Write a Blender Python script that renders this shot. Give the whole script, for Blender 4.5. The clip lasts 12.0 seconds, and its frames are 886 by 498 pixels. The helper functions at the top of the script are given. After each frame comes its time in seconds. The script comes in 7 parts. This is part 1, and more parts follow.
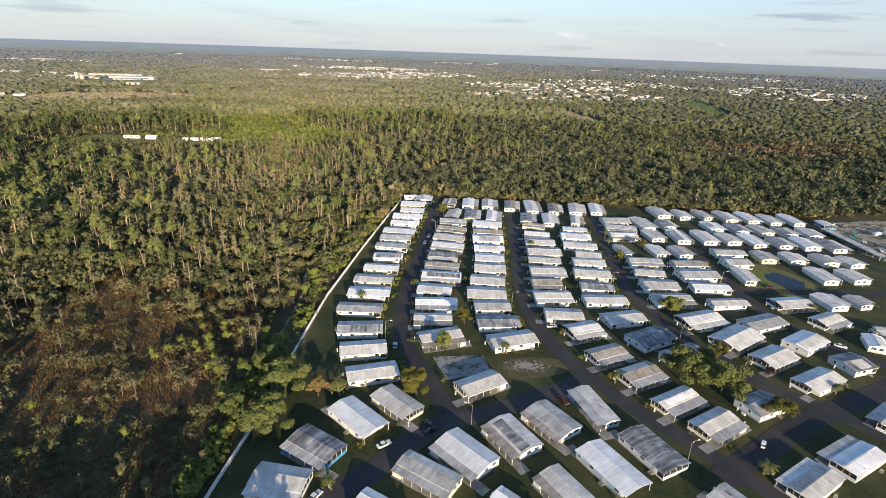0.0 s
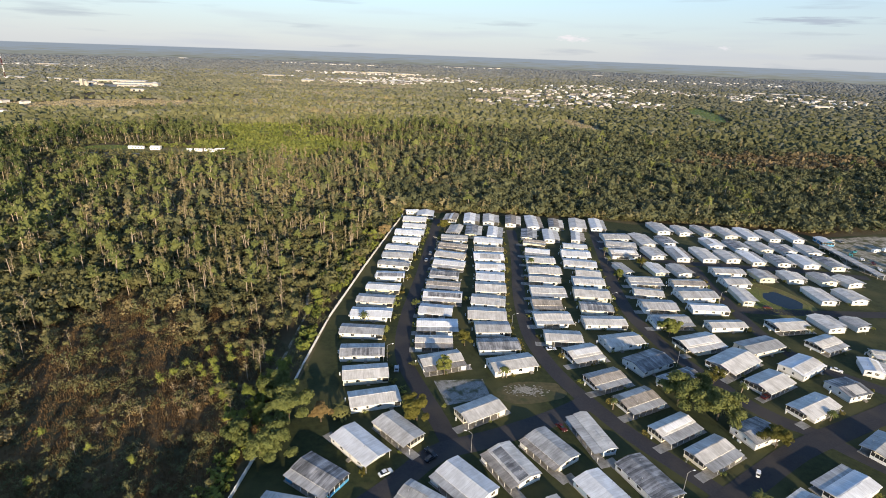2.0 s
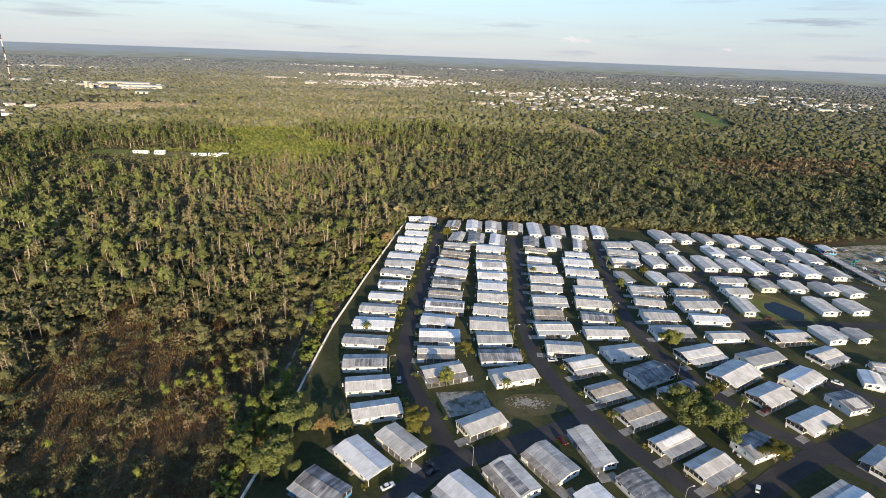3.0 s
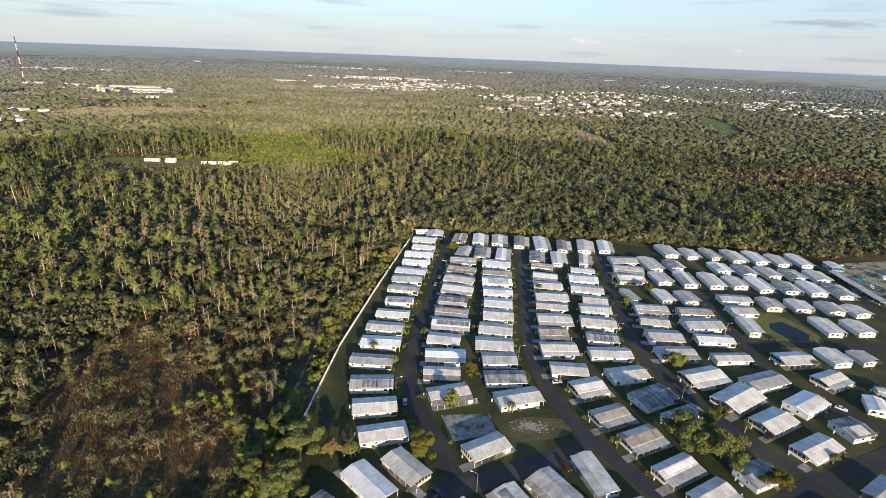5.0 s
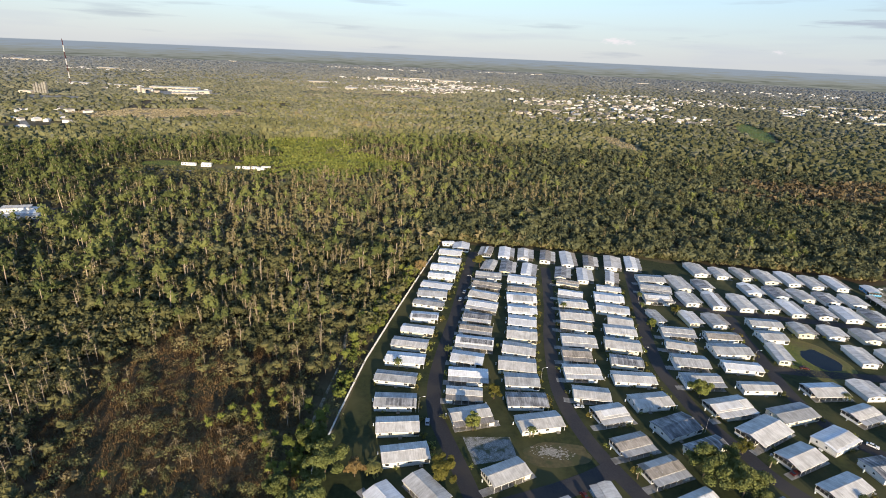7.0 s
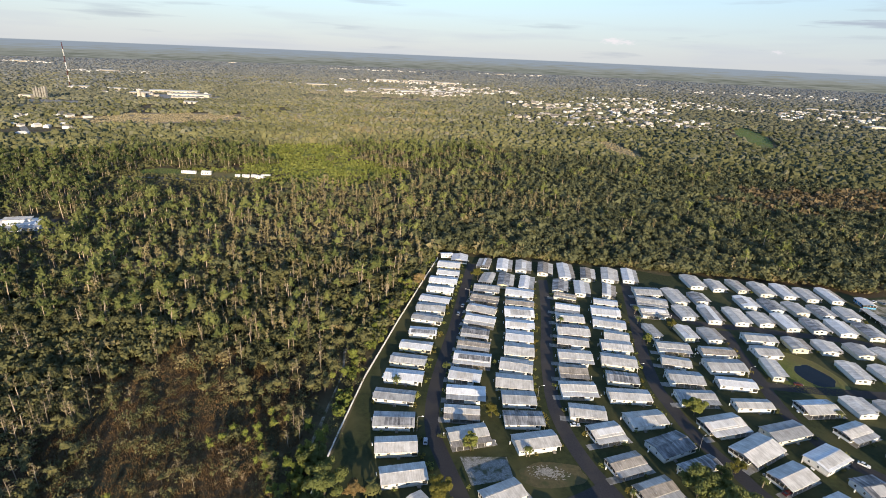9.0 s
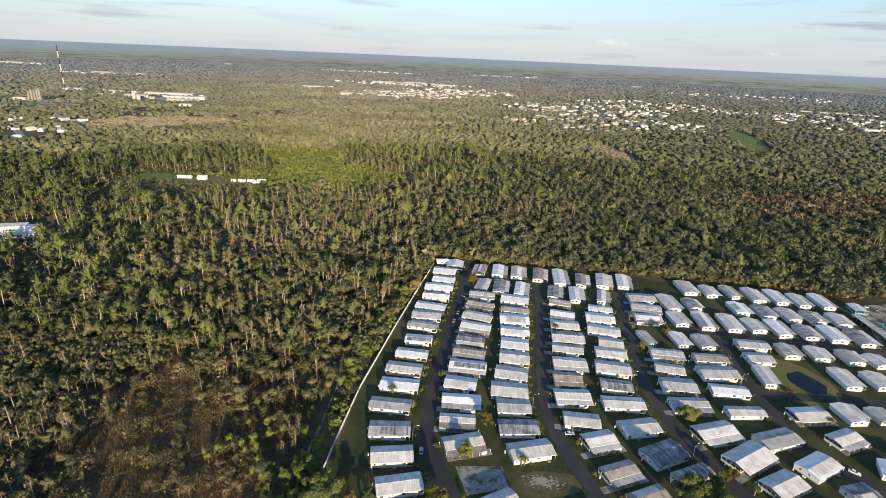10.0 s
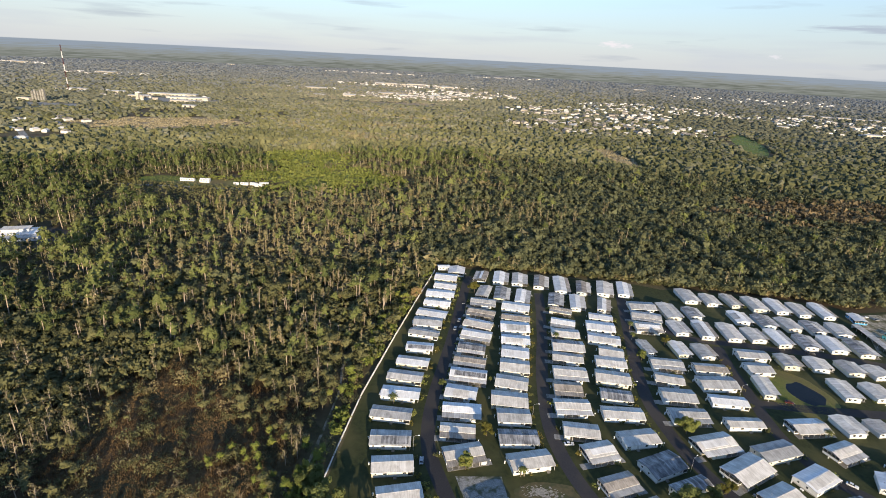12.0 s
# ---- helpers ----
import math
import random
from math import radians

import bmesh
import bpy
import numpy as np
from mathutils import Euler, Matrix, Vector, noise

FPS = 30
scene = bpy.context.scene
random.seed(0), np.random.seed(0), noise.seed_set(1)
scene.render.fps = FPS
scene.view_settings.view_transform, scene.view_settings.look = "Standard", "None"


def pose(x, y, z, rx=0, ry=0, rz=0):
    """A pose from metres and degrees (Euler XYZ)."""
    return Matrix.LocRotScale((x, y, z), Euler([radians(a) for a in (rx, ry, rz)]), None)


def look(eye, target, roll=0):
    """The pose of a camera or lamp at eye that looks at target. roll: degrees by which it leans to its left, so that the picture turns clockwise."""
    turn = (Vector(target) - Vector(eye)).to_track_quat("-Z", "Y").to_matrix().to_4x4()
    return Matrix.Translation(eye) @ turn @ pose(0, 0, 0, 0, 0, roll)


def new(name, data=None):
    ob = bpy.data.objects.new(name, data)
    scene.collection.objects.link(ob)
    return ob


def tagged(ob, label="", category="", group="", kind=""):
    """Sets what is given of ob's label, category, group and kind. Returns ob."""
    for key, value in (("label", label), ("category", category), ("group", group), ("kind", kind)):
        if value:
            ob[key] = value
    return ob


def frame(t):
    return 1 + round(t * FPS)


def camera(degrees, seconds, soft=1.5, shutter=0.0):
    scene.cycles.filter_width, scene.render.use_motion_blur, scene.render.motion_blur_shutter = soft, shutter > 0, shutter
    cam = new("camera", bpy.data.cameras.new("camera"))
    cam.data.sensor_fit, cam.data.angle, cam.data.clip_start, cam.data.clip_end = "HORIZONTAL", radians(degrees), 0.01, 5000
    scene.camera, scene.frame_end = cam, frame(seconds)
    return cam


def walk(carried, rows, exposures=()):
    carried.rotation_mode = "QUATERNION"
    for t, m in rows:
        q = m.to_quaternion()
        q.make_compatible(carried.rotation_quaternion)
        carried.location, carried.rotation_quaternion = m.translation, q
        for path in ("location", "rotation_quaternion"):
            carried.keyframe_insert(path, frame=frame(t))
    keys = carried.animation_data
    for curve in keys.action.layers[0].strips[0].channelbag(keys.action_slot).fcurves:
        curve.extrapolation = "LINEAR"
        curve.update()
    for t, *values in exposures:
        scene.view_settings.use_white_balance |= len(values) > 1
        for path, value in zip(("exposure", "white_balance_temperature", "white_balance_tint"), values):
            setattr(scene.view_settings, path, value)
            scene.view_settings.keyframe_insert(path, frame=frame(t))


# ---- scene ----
# ---- camera ----
cam = camera(80.8, 12.0, soft=0.45)
PATH = [
    (0.0, (0.00, 0.00, 112.00), (-0.00, 93.34, 76.10), 2.01),
    (0.5, (-0.22, 0.01, 114.38), (-0.36, 93.39, 78.60), 2.04),
    (1.0, (-0.16, -0.04, 116.84), (-0.41, 93.39, 81.19), 2.06),
    (1.5, (-0.03, -0.04, 119.22), (-0.29, 93.45, 83.72), 2.07),
    (2.0, (-0.02, -0.07, 121.71), (-0.38, 93.46, 86.33), 2.08),
    (2.5, (-0.11, -0.07, 124.18), (-0.59, 93.50, 88.89), 2.13),
    (3.0, (-0.15, -0.01, 126.74), (-1.00, 93.57, 91.50), 2.15),
    (5.0, (-0.28, 0.42, 136.85), (-2.48, 94.03, 101.73), 2.25),
    (5.5, (-0.38, 0.48, 139.38), (-4.13, 94.01, 104.21), 2.36),
    (6.0, (-0.46, 0.51, 141.90), (-6.28, 93.90, 106.63), 2.44),
    (6.5, (-0.48, 0.59, 144.66), (-7.35, 93.88, 109.30), 2.50),
    (7.0, (-0.51, 0.72, 147.35), (-7.72, 93.99, 112.01), 2.52),
    (9.0, (-0.16, 1.04, 157.38), (-7.28, 94.32, 122.06), 2.49),
    (9.5, (0.06, 0.98, 159.72), (-6.82, 94.32, 124.50), 2.53),
    (10.0, (0.17, 1.02, 161.95), (-6.28, 94.43, 126.82), 2.55),
    (10.5, (0.04, 0.98, 163.95), (-6.07, 94.43, 128.87), 2.61),
    (11.0, (-0.13, 0.99, 165.50), (-6.06, 94.48, 130.51), 2.76),
    (11.5, (-0.29, 1.02, 166.39), (-6.20, 94.55, 131.49), 2.82),
    (12.0, (-0.27, 0.96, 166.77), (-6.95, 94.40, 131.79), 2.92),
]
walk(cam, [(t, look(eye, target, roll)) for t, eye, target, roll in PATH], exposures=((0.0, 0.80, 6620, 10), (12.0, 0.80, 6620, 10)))

# ---- world, sun, exposure ----
SUN_EL, SUN_AZ = radians(11.5), radians(18.0)      # the sun stands low behind the drone, to its right
TO_SUN = Vector((math.sin(SUN_AZ) * math.cos(SUN_EL), -math.cos(SUN_AZ) * math.cos(SUN_EL), math.sin(SUN_EL)))
world = bpy.data.worlds.new("sky")
scene.world = world
world.use_nodes = True
wn, wl = world.node_tree.nodes, world.node_tree.links
wn.clear()
w_sky = wn.new("ShaderNodeTexSky")
w_sky.sky_type = "NISHITA"
w_sky.sun_disc = False
w_sky.sun_elevation = SUN_EL
w_sky.sun_rotation = math.pi - SUN_AZ
w_sky.air_density, w_sky.dust_density, w_sky.ozone_density = 1.0, 0.25, 3.5
w_co = wn.new("ShaderNodeTexCoord")
w_map = wn.new("ShaderNodeMapping")
w_map.inputs["Scale"].default_value = (3.0, 3.0, 34.0)
w_noise = wn.new("ShaderNodeTexNoise")
w_noise.inputs["Scale"].default_value = 1.3
w_noise.inputs["Detail"].default_value = 6.0
w_ramp = wn.new("ShaderNodeValToRGB")
w_ramp.color_ramp.elements[0].position, w_ramp.color_ramp.elements[1].position = 0.50, 0.70
w_ramp.color_ramp.elements[0].color = (0.90, 0.90, 0.90, 1)      # a thin milky veil all over, denser in streaks
w_mix = wn.new("ShaderNodeMix")
w_mix.data_type = "RGBA"
w_scale = wn.new("ShaderNodeMath")
w_scale.operation = "MULTIPLY"
w_bg = wn.new("ShaderNodeBackground")
w_bg.inputs["Strength"].default_value = 0.15
w_out = wn.new("ShaderNodeOutputWorld")
wl.new(w_co.outputs["Generated"], w_map.inputs["Vector"])
wl.new(w_map.outputs["Vector"], w_noise.inputs["Vector"])
wl.new(w_noise.outputs["Fac"], w_ramp.inputs["Fac"])
wl.new(w_ramp.outputs["Color"], w_scale.inputs[0])
w_sep = wn.new("ShaderNodeSeparateXYZ")
w_haze = wn.new("ShaderNodeMapRange")       # the veil is thick at the horizon and thin overhead
w_haze.interpolation_type = "SMOOTHSTEP"
w_haze.inputs["From Min"].default_value, w_haze.inputs["From Max"].default_value = 0.0, 0.24
w_haze.inputs["To Min"].default_value, w_haze.inputs["To Max"].default_value = 0.9, 0.04
wl.new(w_co.outputs["Generated"], w_sep.inputs["Vector"])
wl.new(w_sep.outputs["Z"], w_haze.inputs["Value"])
wl.new(w_haze.outputs["Result"], w_scale.inputs[1])
wl.new(w_scale.outputs["Value"], w_mix.inputs["Factor"])
wl.new(w_sky.outputs["Color"], w_mix.inputs["A"])
w_mix.inputs["B"].default_value = (2.18, 2.36, 2.80, 1)
w_map2 = wn.new("ShaderNodeMapping")
w_map2.inputs["Scale"].default_value = (5.0, 5.0, 60.0)
w_map2.inputs["Location"].default_value = (3.1, 0.4, 0.0)
w_noise2 = wn.new("ShaderNodeTexNoise")
w_noise2.inputs["Scale"].default_value, w_noise2.inputs["Detail"].default_value = 1.0, 7.0
w_ramp2 = wn.new("ShaderNodeValToRGB")
w_ramp2.color_ramp.elements[0].position, w_ramp2.color_ramp.elements[1].position = 0.60, 0.74
w_ramp2.color_ramp.elements[1].color = (0.5, 0.5, 0.5, 1)
w_mix2 = wn.new("ShaderNodeMix")
w_mix2.data_type = "RGBA"
w_mix2.inputs["B"].default_value = (1.5, 1.7, 2.1, 1)       # thin grey streaks of cloud
wl.new(w_co.outputs["Generated"], w_map2.inputs["Vector"])
wl.new(w_map2.outputs["Vector"], w_noise2.inputs["Vector"])
wl.new(w_noise2.outputs["Fac"], w_ramp2.inputs["Fac"])
wl.new(w_ramp2.outputs["Color"], w_mix2.inputs["Factor"])
wl.new(w_mix.outputs["Result"], w_mix2.inputs["A"])
w_high = wn.new("ShaderNodeMapRange")       # clear blue overhead
w_high.interpolation_type = "SMOOTHSTEP"
w_high.inputs["From Min"].default_value, w_high.inputs["From Max"].default_value = 0.12, 0.55
w_high.inputs["To Min"].default_value, w_high.inputs["To Max"].default_value = 0.0, 0.65
w_blue = wn.new("ShaderNodeMix")
w_blue.data_type = "RGBA"
w_blue.inputs["B"].default_value = (0.84, 1.42, 2.65, 1)
wl.new(w_sep.outputs["Z"], w_high.inputs["Value"])
wl.new(w_high.outputs["Result"], w_blue.inputs["Factor"])
wl.new(w_mix2.outputs["Result"], w_blue.inputs["A"])
w_last = w_blue
for (cx, cy, cz), (sx, sz), tone, most in (((0.2010, 0.9790, 0.0295), (0.017, 0.0052), (3.6, 3.42, 3.6), 0.85), ((0.224, 0.9740, 0.0280), (0.012, 0.0036), (3.5, 3.36, 3.55), 0.7),
                                           ((0.4347, 0.9003, 0.0205), (0.008, 0.0028), (3.4, 3.3, 3.55), 0.65), ((0.530, 0.8455, 0.0610), (0.070, 0.0056), (1.60, 1.83, 2.28), 0.75)):
    w_off = wn.new("ShaderNodeVectorMath")          # one small cloud: a ragged soft spot in that part of the sky
    w_off.operation = "SUBTRACT"
    w_off.inputs[1].default_value = (cx, cy, cz)
    w_fit = wn.new("ShaderNodeVectorMath")
    w_fit.operation = "MULTIPLY"
    w_fit.inputs[1].default_value = (1 / sx, 0.5 / sx, 1 / sz)
    w_rag = wn.new("ShaderNodeTexNoise")
    w_rag.inputs["Scale"].default_value, w_rag.inputs["Detail"].default_value = 1.6, 6.0
    w_len = wn.new("ShaderNodeVectorMath")
    w_len.operation = "LENGTH"
    w_sum = wn.new("ShaderNodeMath")
    w_sum.operation = "MULTIPLY_ADD"
    w_sum.inputs[1].default_value = 2.6
    w_soft = wn.new("ShaderNodeMapRange")
    w_soft.interpolation_type = "SMOOTHSTEP"
    w_soft.inputs["From Min"].default_value, w_soft.inputs["From Max"].default_value = 2.6, 1.5
    w_soft.inputs["To Min"].default_value, w_soft.inputs["To Max"].default_value = 0.0, most
    w_one = wn.new("ShaderNodeMix")
    w_one.data_type = "RGBA"
    w_one.inputs["B"].default_value = (*tone, 1)
    wl.new(w_co.outputs["Generated"], w_off.inputs[0])
    wl.new(w_off.outputs["Vector"], w_fit.inputs[0])
    wl.new(w_fit.outputs["Vector"], w_rag.inputs["Vector"])
    wl.new(w_fit.outputs["Vector"], w_len.inputs[0])
    wl.new(w_rag.outputs["Fac"], w_sum.inputs[0])
    wl.new(w_len.outputs["Value"], w_sum.inputs[2])
    wl.new(w_sum.outputs["Value"], w_soft.inputs["Value"])
    wl.new(w_soft.outputs["Result"], w_one.inputs["Factor"])
    wl.new(w_last.outputs["Result"], w_one.inputs["A"])
    w_last = w_one
w_land_haze = wn.new("ShaderNodeValToRGB")           # flat country past the ground's end, its haze painted in, up to true horizon
w_land_haze.color_ramp.elements[0].color, w_land_haze.color_ramp.elements[1].color = (0.60, 0.66, 0.58, 1), (1.16, 1.38, 1.66, 1)
w_land_haze.color_ramp.elements.new(0.42).color = (1.06, 1.13, 1.05, 1)
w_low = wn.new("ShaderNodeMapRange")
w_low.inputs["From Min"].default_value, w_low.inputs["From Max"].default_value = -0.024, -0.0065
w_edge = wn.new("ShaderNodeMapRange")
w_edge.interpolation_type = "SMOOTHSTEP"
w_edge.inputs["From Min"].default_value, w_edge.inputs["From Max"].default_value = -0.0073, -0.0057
w_horizon = wn.new("ShaderNodeMix")
w_horizon.data_type = "RGBA"
w_map3 = wn.new("ShaderNodeMapping")
w_map3.inputs["Scale"].default_value = (34.0, 34.0, 680.0)
w_wood = wn.new("ShaderNodeTexNoise")
w_wood.inputs["Scale"].default_value, w_wood.inputs["Detail"].default_value = 1.0, 8.0
w_add = wn.new("ShaderNodeMath")
w_add.operation = "MULTIPLY_ADD"
w_add.inputs[1].default_value = 1.5
w_sub = wn.new("ShaderNodeMath")
w_sub.operation = "SUBTRACT"
w_sub.inputs[1].default_value = 0.5
wl.new(w_co.outputs["Generated"], w_map3.inputs["Vector"])
wl.new(w_map3.outputs["Vector"], w_wood.inputs["Vector"])
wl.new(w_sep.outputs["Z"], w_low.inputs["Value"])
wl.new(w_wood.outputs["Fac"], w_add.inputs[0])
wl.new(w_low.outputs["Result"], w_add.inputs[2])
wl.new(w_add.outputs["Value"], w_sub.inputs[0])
wl.new(w_sub.outputs["Value"], w_land_haze.inputs["Fac"])
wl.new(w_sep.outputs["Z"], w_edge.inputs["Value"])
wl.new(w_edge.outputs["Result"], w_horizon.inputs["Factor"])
wl.new(w_land_haze.outputs["Color"], w_horizon.inputs["A"])
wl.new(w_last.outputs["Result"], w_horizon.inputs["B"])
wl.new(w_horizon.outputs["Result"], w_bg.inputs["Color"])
wl.new(w_bg.outputs["Background"], w_out.inputs["Surface"])

sun = new("sun", bpy.data.lights.new("sun", "SUN"))
sun.data.energy, sun.data.angle, sun.data.color = 4.95, radians(0.6), (1.0, 0.815, 0.56)
sun.matrix_world = look(TO_SUN * 300, (0, 0, 0))


# ---- materials ----
def nodes_of(name):
    m = bpy.data.materials.new(name)
    m.use_nodes = True
    nt = m.node_tree
    b = nt.nodes["Principled BSDF"]
    return m, nt.nodes, nt.links, b


def ramp(nodes, stops):
    r = nodes.new("ShaderNodeValToRGB")
    e = r.color_ramp.elements
    while len(e) < len(stops):
        e.new(0.5)
    for el, (p, c) in zip(e, stops):
        el.position, el.color = p, (*c, 1)
    return r


def surface(name, c1, c2, scale=1.0, rough=0.8, metal=0.0, bump=0.0, bump_scale=20.0, c3=None, scale3=0.1, stretch=(1, 1, 1), spread=0.12, spec=0.3):
    """Two colours in a fine grain, a third in wide patches, a value shift for every object, and a bump."""
    m, n, l, b = nodes_of(name)
    co = n.new("ShaderNodeTexCoord")
    mp = n.new("ShaderNodeMapping")
    mp.inputs["Scale"].default_value = stretch
    l.new(co.outputs["Object"], mp.inputs["Vector"])
    a = n.new("ShaderNodeTexNoise")
    a.inputs["Scale"].default_value, a.inputs["Detail"].default_value, a.inputs["Roughness"].default_value = scale, 6, 0.65
    l.new(mp.outputs["Vector"], a.inputs["Vector"])
    r = ramp(n, [(0.32, c1), (0.68, c2)])
    l.new(a.outputs["Fac"], r.inputs["Fac"])
    out = r.outputs["Color"]
    if c3:
        w = n.new("ShaderNodeTexNoise")
        w.inputs["Scale"].default_value, w.inputs["Detail"].default_value = scale3, 4
        l.new(co.outputs["Object"], w.inputs["Vector"])
        rr = ramp(n, [(0.46, (0, 0, 0)), (0.62, (1, 1, 1))])
        l.new(w.outputs["Fac"], rr.inputs["Fac"])
        mx = n.new("ShaderNodeMix")
        mx.data_type = "RGBA"
        l.new(rr.outputs["Color"], mx.inputs["Factor"])
        l.new(out, mx.inputs["A"])
        mx.inputs["B"].default_value = (*c3, 1)
        out = mx.outputs["Result"]
    info = n.new("ShaderNodeObjectInfo")
    mr = n.new("ShaderNodeMapRange")
    mr.inputs["To Min"].default_value, mr.inputs["To Max"].default_value = 1 - spread, 1 + spread
    l.new(info.outputs["Random"], mr.inputs["Value"])
    hv = n.new("ShaderNodeHueSaturation")
    l.new(mr.outputs["Result"], hv.inputs["Value"])
    l.new(out, hv.inputs["Color"])
    l.new(hv.outputs["Color"], b.inputs["Base Color"])
    b.inputs["Roughness"].default_value, b.inputs["Metallic"].default_value = rough, metal
    b.inputs["Specular IOR Level"].default_value = spec
    if bump:
        bn = n.new("ShaderNodeTexNoise")
        bn.inputs["Scale"].default_value, bn.inputs["Detail"].default_value = bump_scale, 4
        l.new(mp.outputs["Vector"], bn.inputs["Vector"])
        bp = n.new("ShaderNodeBump")
        bp.inputs["Strength"].default_value, bp.inputs["Distance"].default_value = bump, 0.05
        l.new(bn.outputs["Fac"], bp.inputs["Height"])
        l.new(bp.outputs["Normal"], b.inputs["Normal"])
    return m


LEAF_GAIN = 1.0


def foliage(name, dark, light, odd, rough=0.75):
    """Leaves: tint 0..1 of each plant runs from dark to light, the top values towards odd, and every clump shifts a little."""
    dark, light, odd = [tuple(v * LEAF_GAIN for v in c) for c in (dark, light, odd)]
    m, n, l, b = nodes_of(name)
    at = n.new("ShaderNodeAttribute")
    at.attribute_name = "tint"
    r = ramp(n, [(0.0, dark), (0.78, light), (1.0, odd)])
    l.new(at.outputs["Fac"], r.inputs["Fac"])
    g = n.new("ShaderNodeNewGeometry")
    mr = n.new("ShaderNodeMapRange")
    mr.inputs["To Min"].default_value, mr.inputs["To Max"].default_value = 0.88, 1.12
    l.new(g.outputs["Random Per Island"], mr.inputs["Value"])
    hv = n.new("ShaderNodeHueSaturation")
    l.new(mr.outputs["Result"], hv.inputs["Value"])
    l.new(r.outputs["Color"], hv.inputs["Color"])
    l.new(hv.outputs["Color"], b.inputs["Base Color"])
    b.inputs["Roughness"].default_value = rough
    b.inputs["Specular IOR Level"].default_value = 0.15
    thin = n.new("ShaderNodeBsdfTranslucent")       # light that comes through the leaves
    l.new(hv.outputs["Color"], thin.inputs["Color"])
    both = n.new("ShaderNodeMixShader")
    both.inputs["Fac"].default_value = 0.16
    l.new(b.outputs["BSDF"], both.inputs[1])
    l.new(thin.outputs["BSDF"], both.inputs[2])
    l.new(both.outputs["Shader"], n["Material Output"].inputs["Surface"])
    return m


def roof_metal(name, base, stain, rough=0.42, panels=0.1):
    """Painted sheet metal: rain streaks down the slope, old stains, panels of uneven age and dirt along their seams."""
    m, n, l, b = nodes_of(name)
    co = n.new("ShaderNodeTexCoord")
    mp = n.new("ShaderNodeMapping")
    mp.inputs["Scale"].default_value = (1.1, 0.12, 1)
    info = n.new("ShaderNodeObjectInfo")
    add = n.new("ShaderNodeVectorMath")
    comb = n.new("ShaderNodeMath")
    comb.operation = "MULTIPLY"
    comb.inputs[1].default_value = 90.0
    l.new(info.outputs["Random"], comb.inputs[0])
    l.new(co.outputs["Object"], add.inputs[0])
    l.new(comb.outputs["Value"], add.inputs[1])
    l.new(add.outputs["Vector"], mp.inputs["Vector"])
    s1 = n.new("ShaderNodeTexNoise")
    s1.inputs["Scale"].default_value, s1.inputs["Detail"].default_value, s1.inputs["Roughness"].default_value = 1.2, 5, 0.7
    l.new(mp.outputs["Vector"], s1.inputs["Vector"])
    s2 = n.new("ShaderNodeTexNoise")
    s2.inputs["Scale"].default_value, s2.inputs["Detail"].default_value = 0.28, 5
    l.new(add.outputs["Vector"], s2.inputs["Vector"])
    mul = n.new("ShaderNodeMath")
    mul.operation = "MULTIPLY"
    l.new(s1.outputs["Fac"], mul.inputs[0])
    l.new(s2.outputs["Fac"], mul.inputs[1])
    r = ramp(n, [(0.15, base), (0.27, tuple(0.45 * p + 0.55 * q for p, q in zip(base, stain))), (0.40, stain)])
    l.new(mul.outputs["Value"], r.inputs["Fac"])
    mr = n.new("ShaderNodeMapRange")
    mr.inputs["To Min"].default_value, mr.inputs["To Max"].default_value = 0.84, 1.08
    l.new(info.outputs["Random"], mr.inputs["Value"])
    sep = n.new("ShaderNodeSeparateXYZ")
    l.new(co.outputs["Object"], sep.inputs["Vector"])

    def calc(operation, x, y=0.0):
        node = n.new("ShaderNodeMath")
        node.operation = operation
        for socket, value in zip(node.inputs, (x, y)):
            if isinstance(value, (int, float)):
                socket.default_value = value
            else:
                l.new(value, socket)
        return node.outputs["Value"]

    across = calc("MULTIPLY", sep.outputs["X"], 1 / 0.95)
    white = n.new("ShaderNodeTexWhiteNoise")
    white.noise_dimensions = "2D"
    pair = n.new("ShaderNodeCombineXYZ")
    l.new(calc("FLOOR", across), pair.inputs["X"])
    l.new(comb.outputs["Value"], pair.inputs["Y"])
    l.new(pair.outputs["Vector"], white.inputs["Vector"])
    aged = calc("SUBTRACT", 1.0, calc("MULTIPLY", white.outputs["Value"], 2 * panels))
    seam = calc("SUBTRACT", 1.0, calc("MULTIPLY", calc("LESS_THAN", calc("FRACT", across), 0.14), 0.06 + 0.6 * panels))
    tone = calc("MULTIPLY", calc("MULTIPLY", aged, seam), mr.outputs["Result"])
    hv = n.new("ShaderNodeHueSaturation")
    l.new(tone, hv.inputs["Value"])
    l.new(r.outputs["Color"], hv.inputs["Color"])
    l.new(hv.outputs["Color"], b.inputs["Base Color"])
    rr = n.new("ShaderNodeMapRange")
    rr.inputs["To Min"].default_value, rr.inputs["To Max"].default_value = rough + 0.05, rough + 0.3
    l.new(s2.outputs["Fac"], rr.inputs["Value"])
    l.new(rr.outputs["Result"], b.inputs["Roughness"])
    b.inputs["Specular IOR Level"].default_value = 0.3
    return m


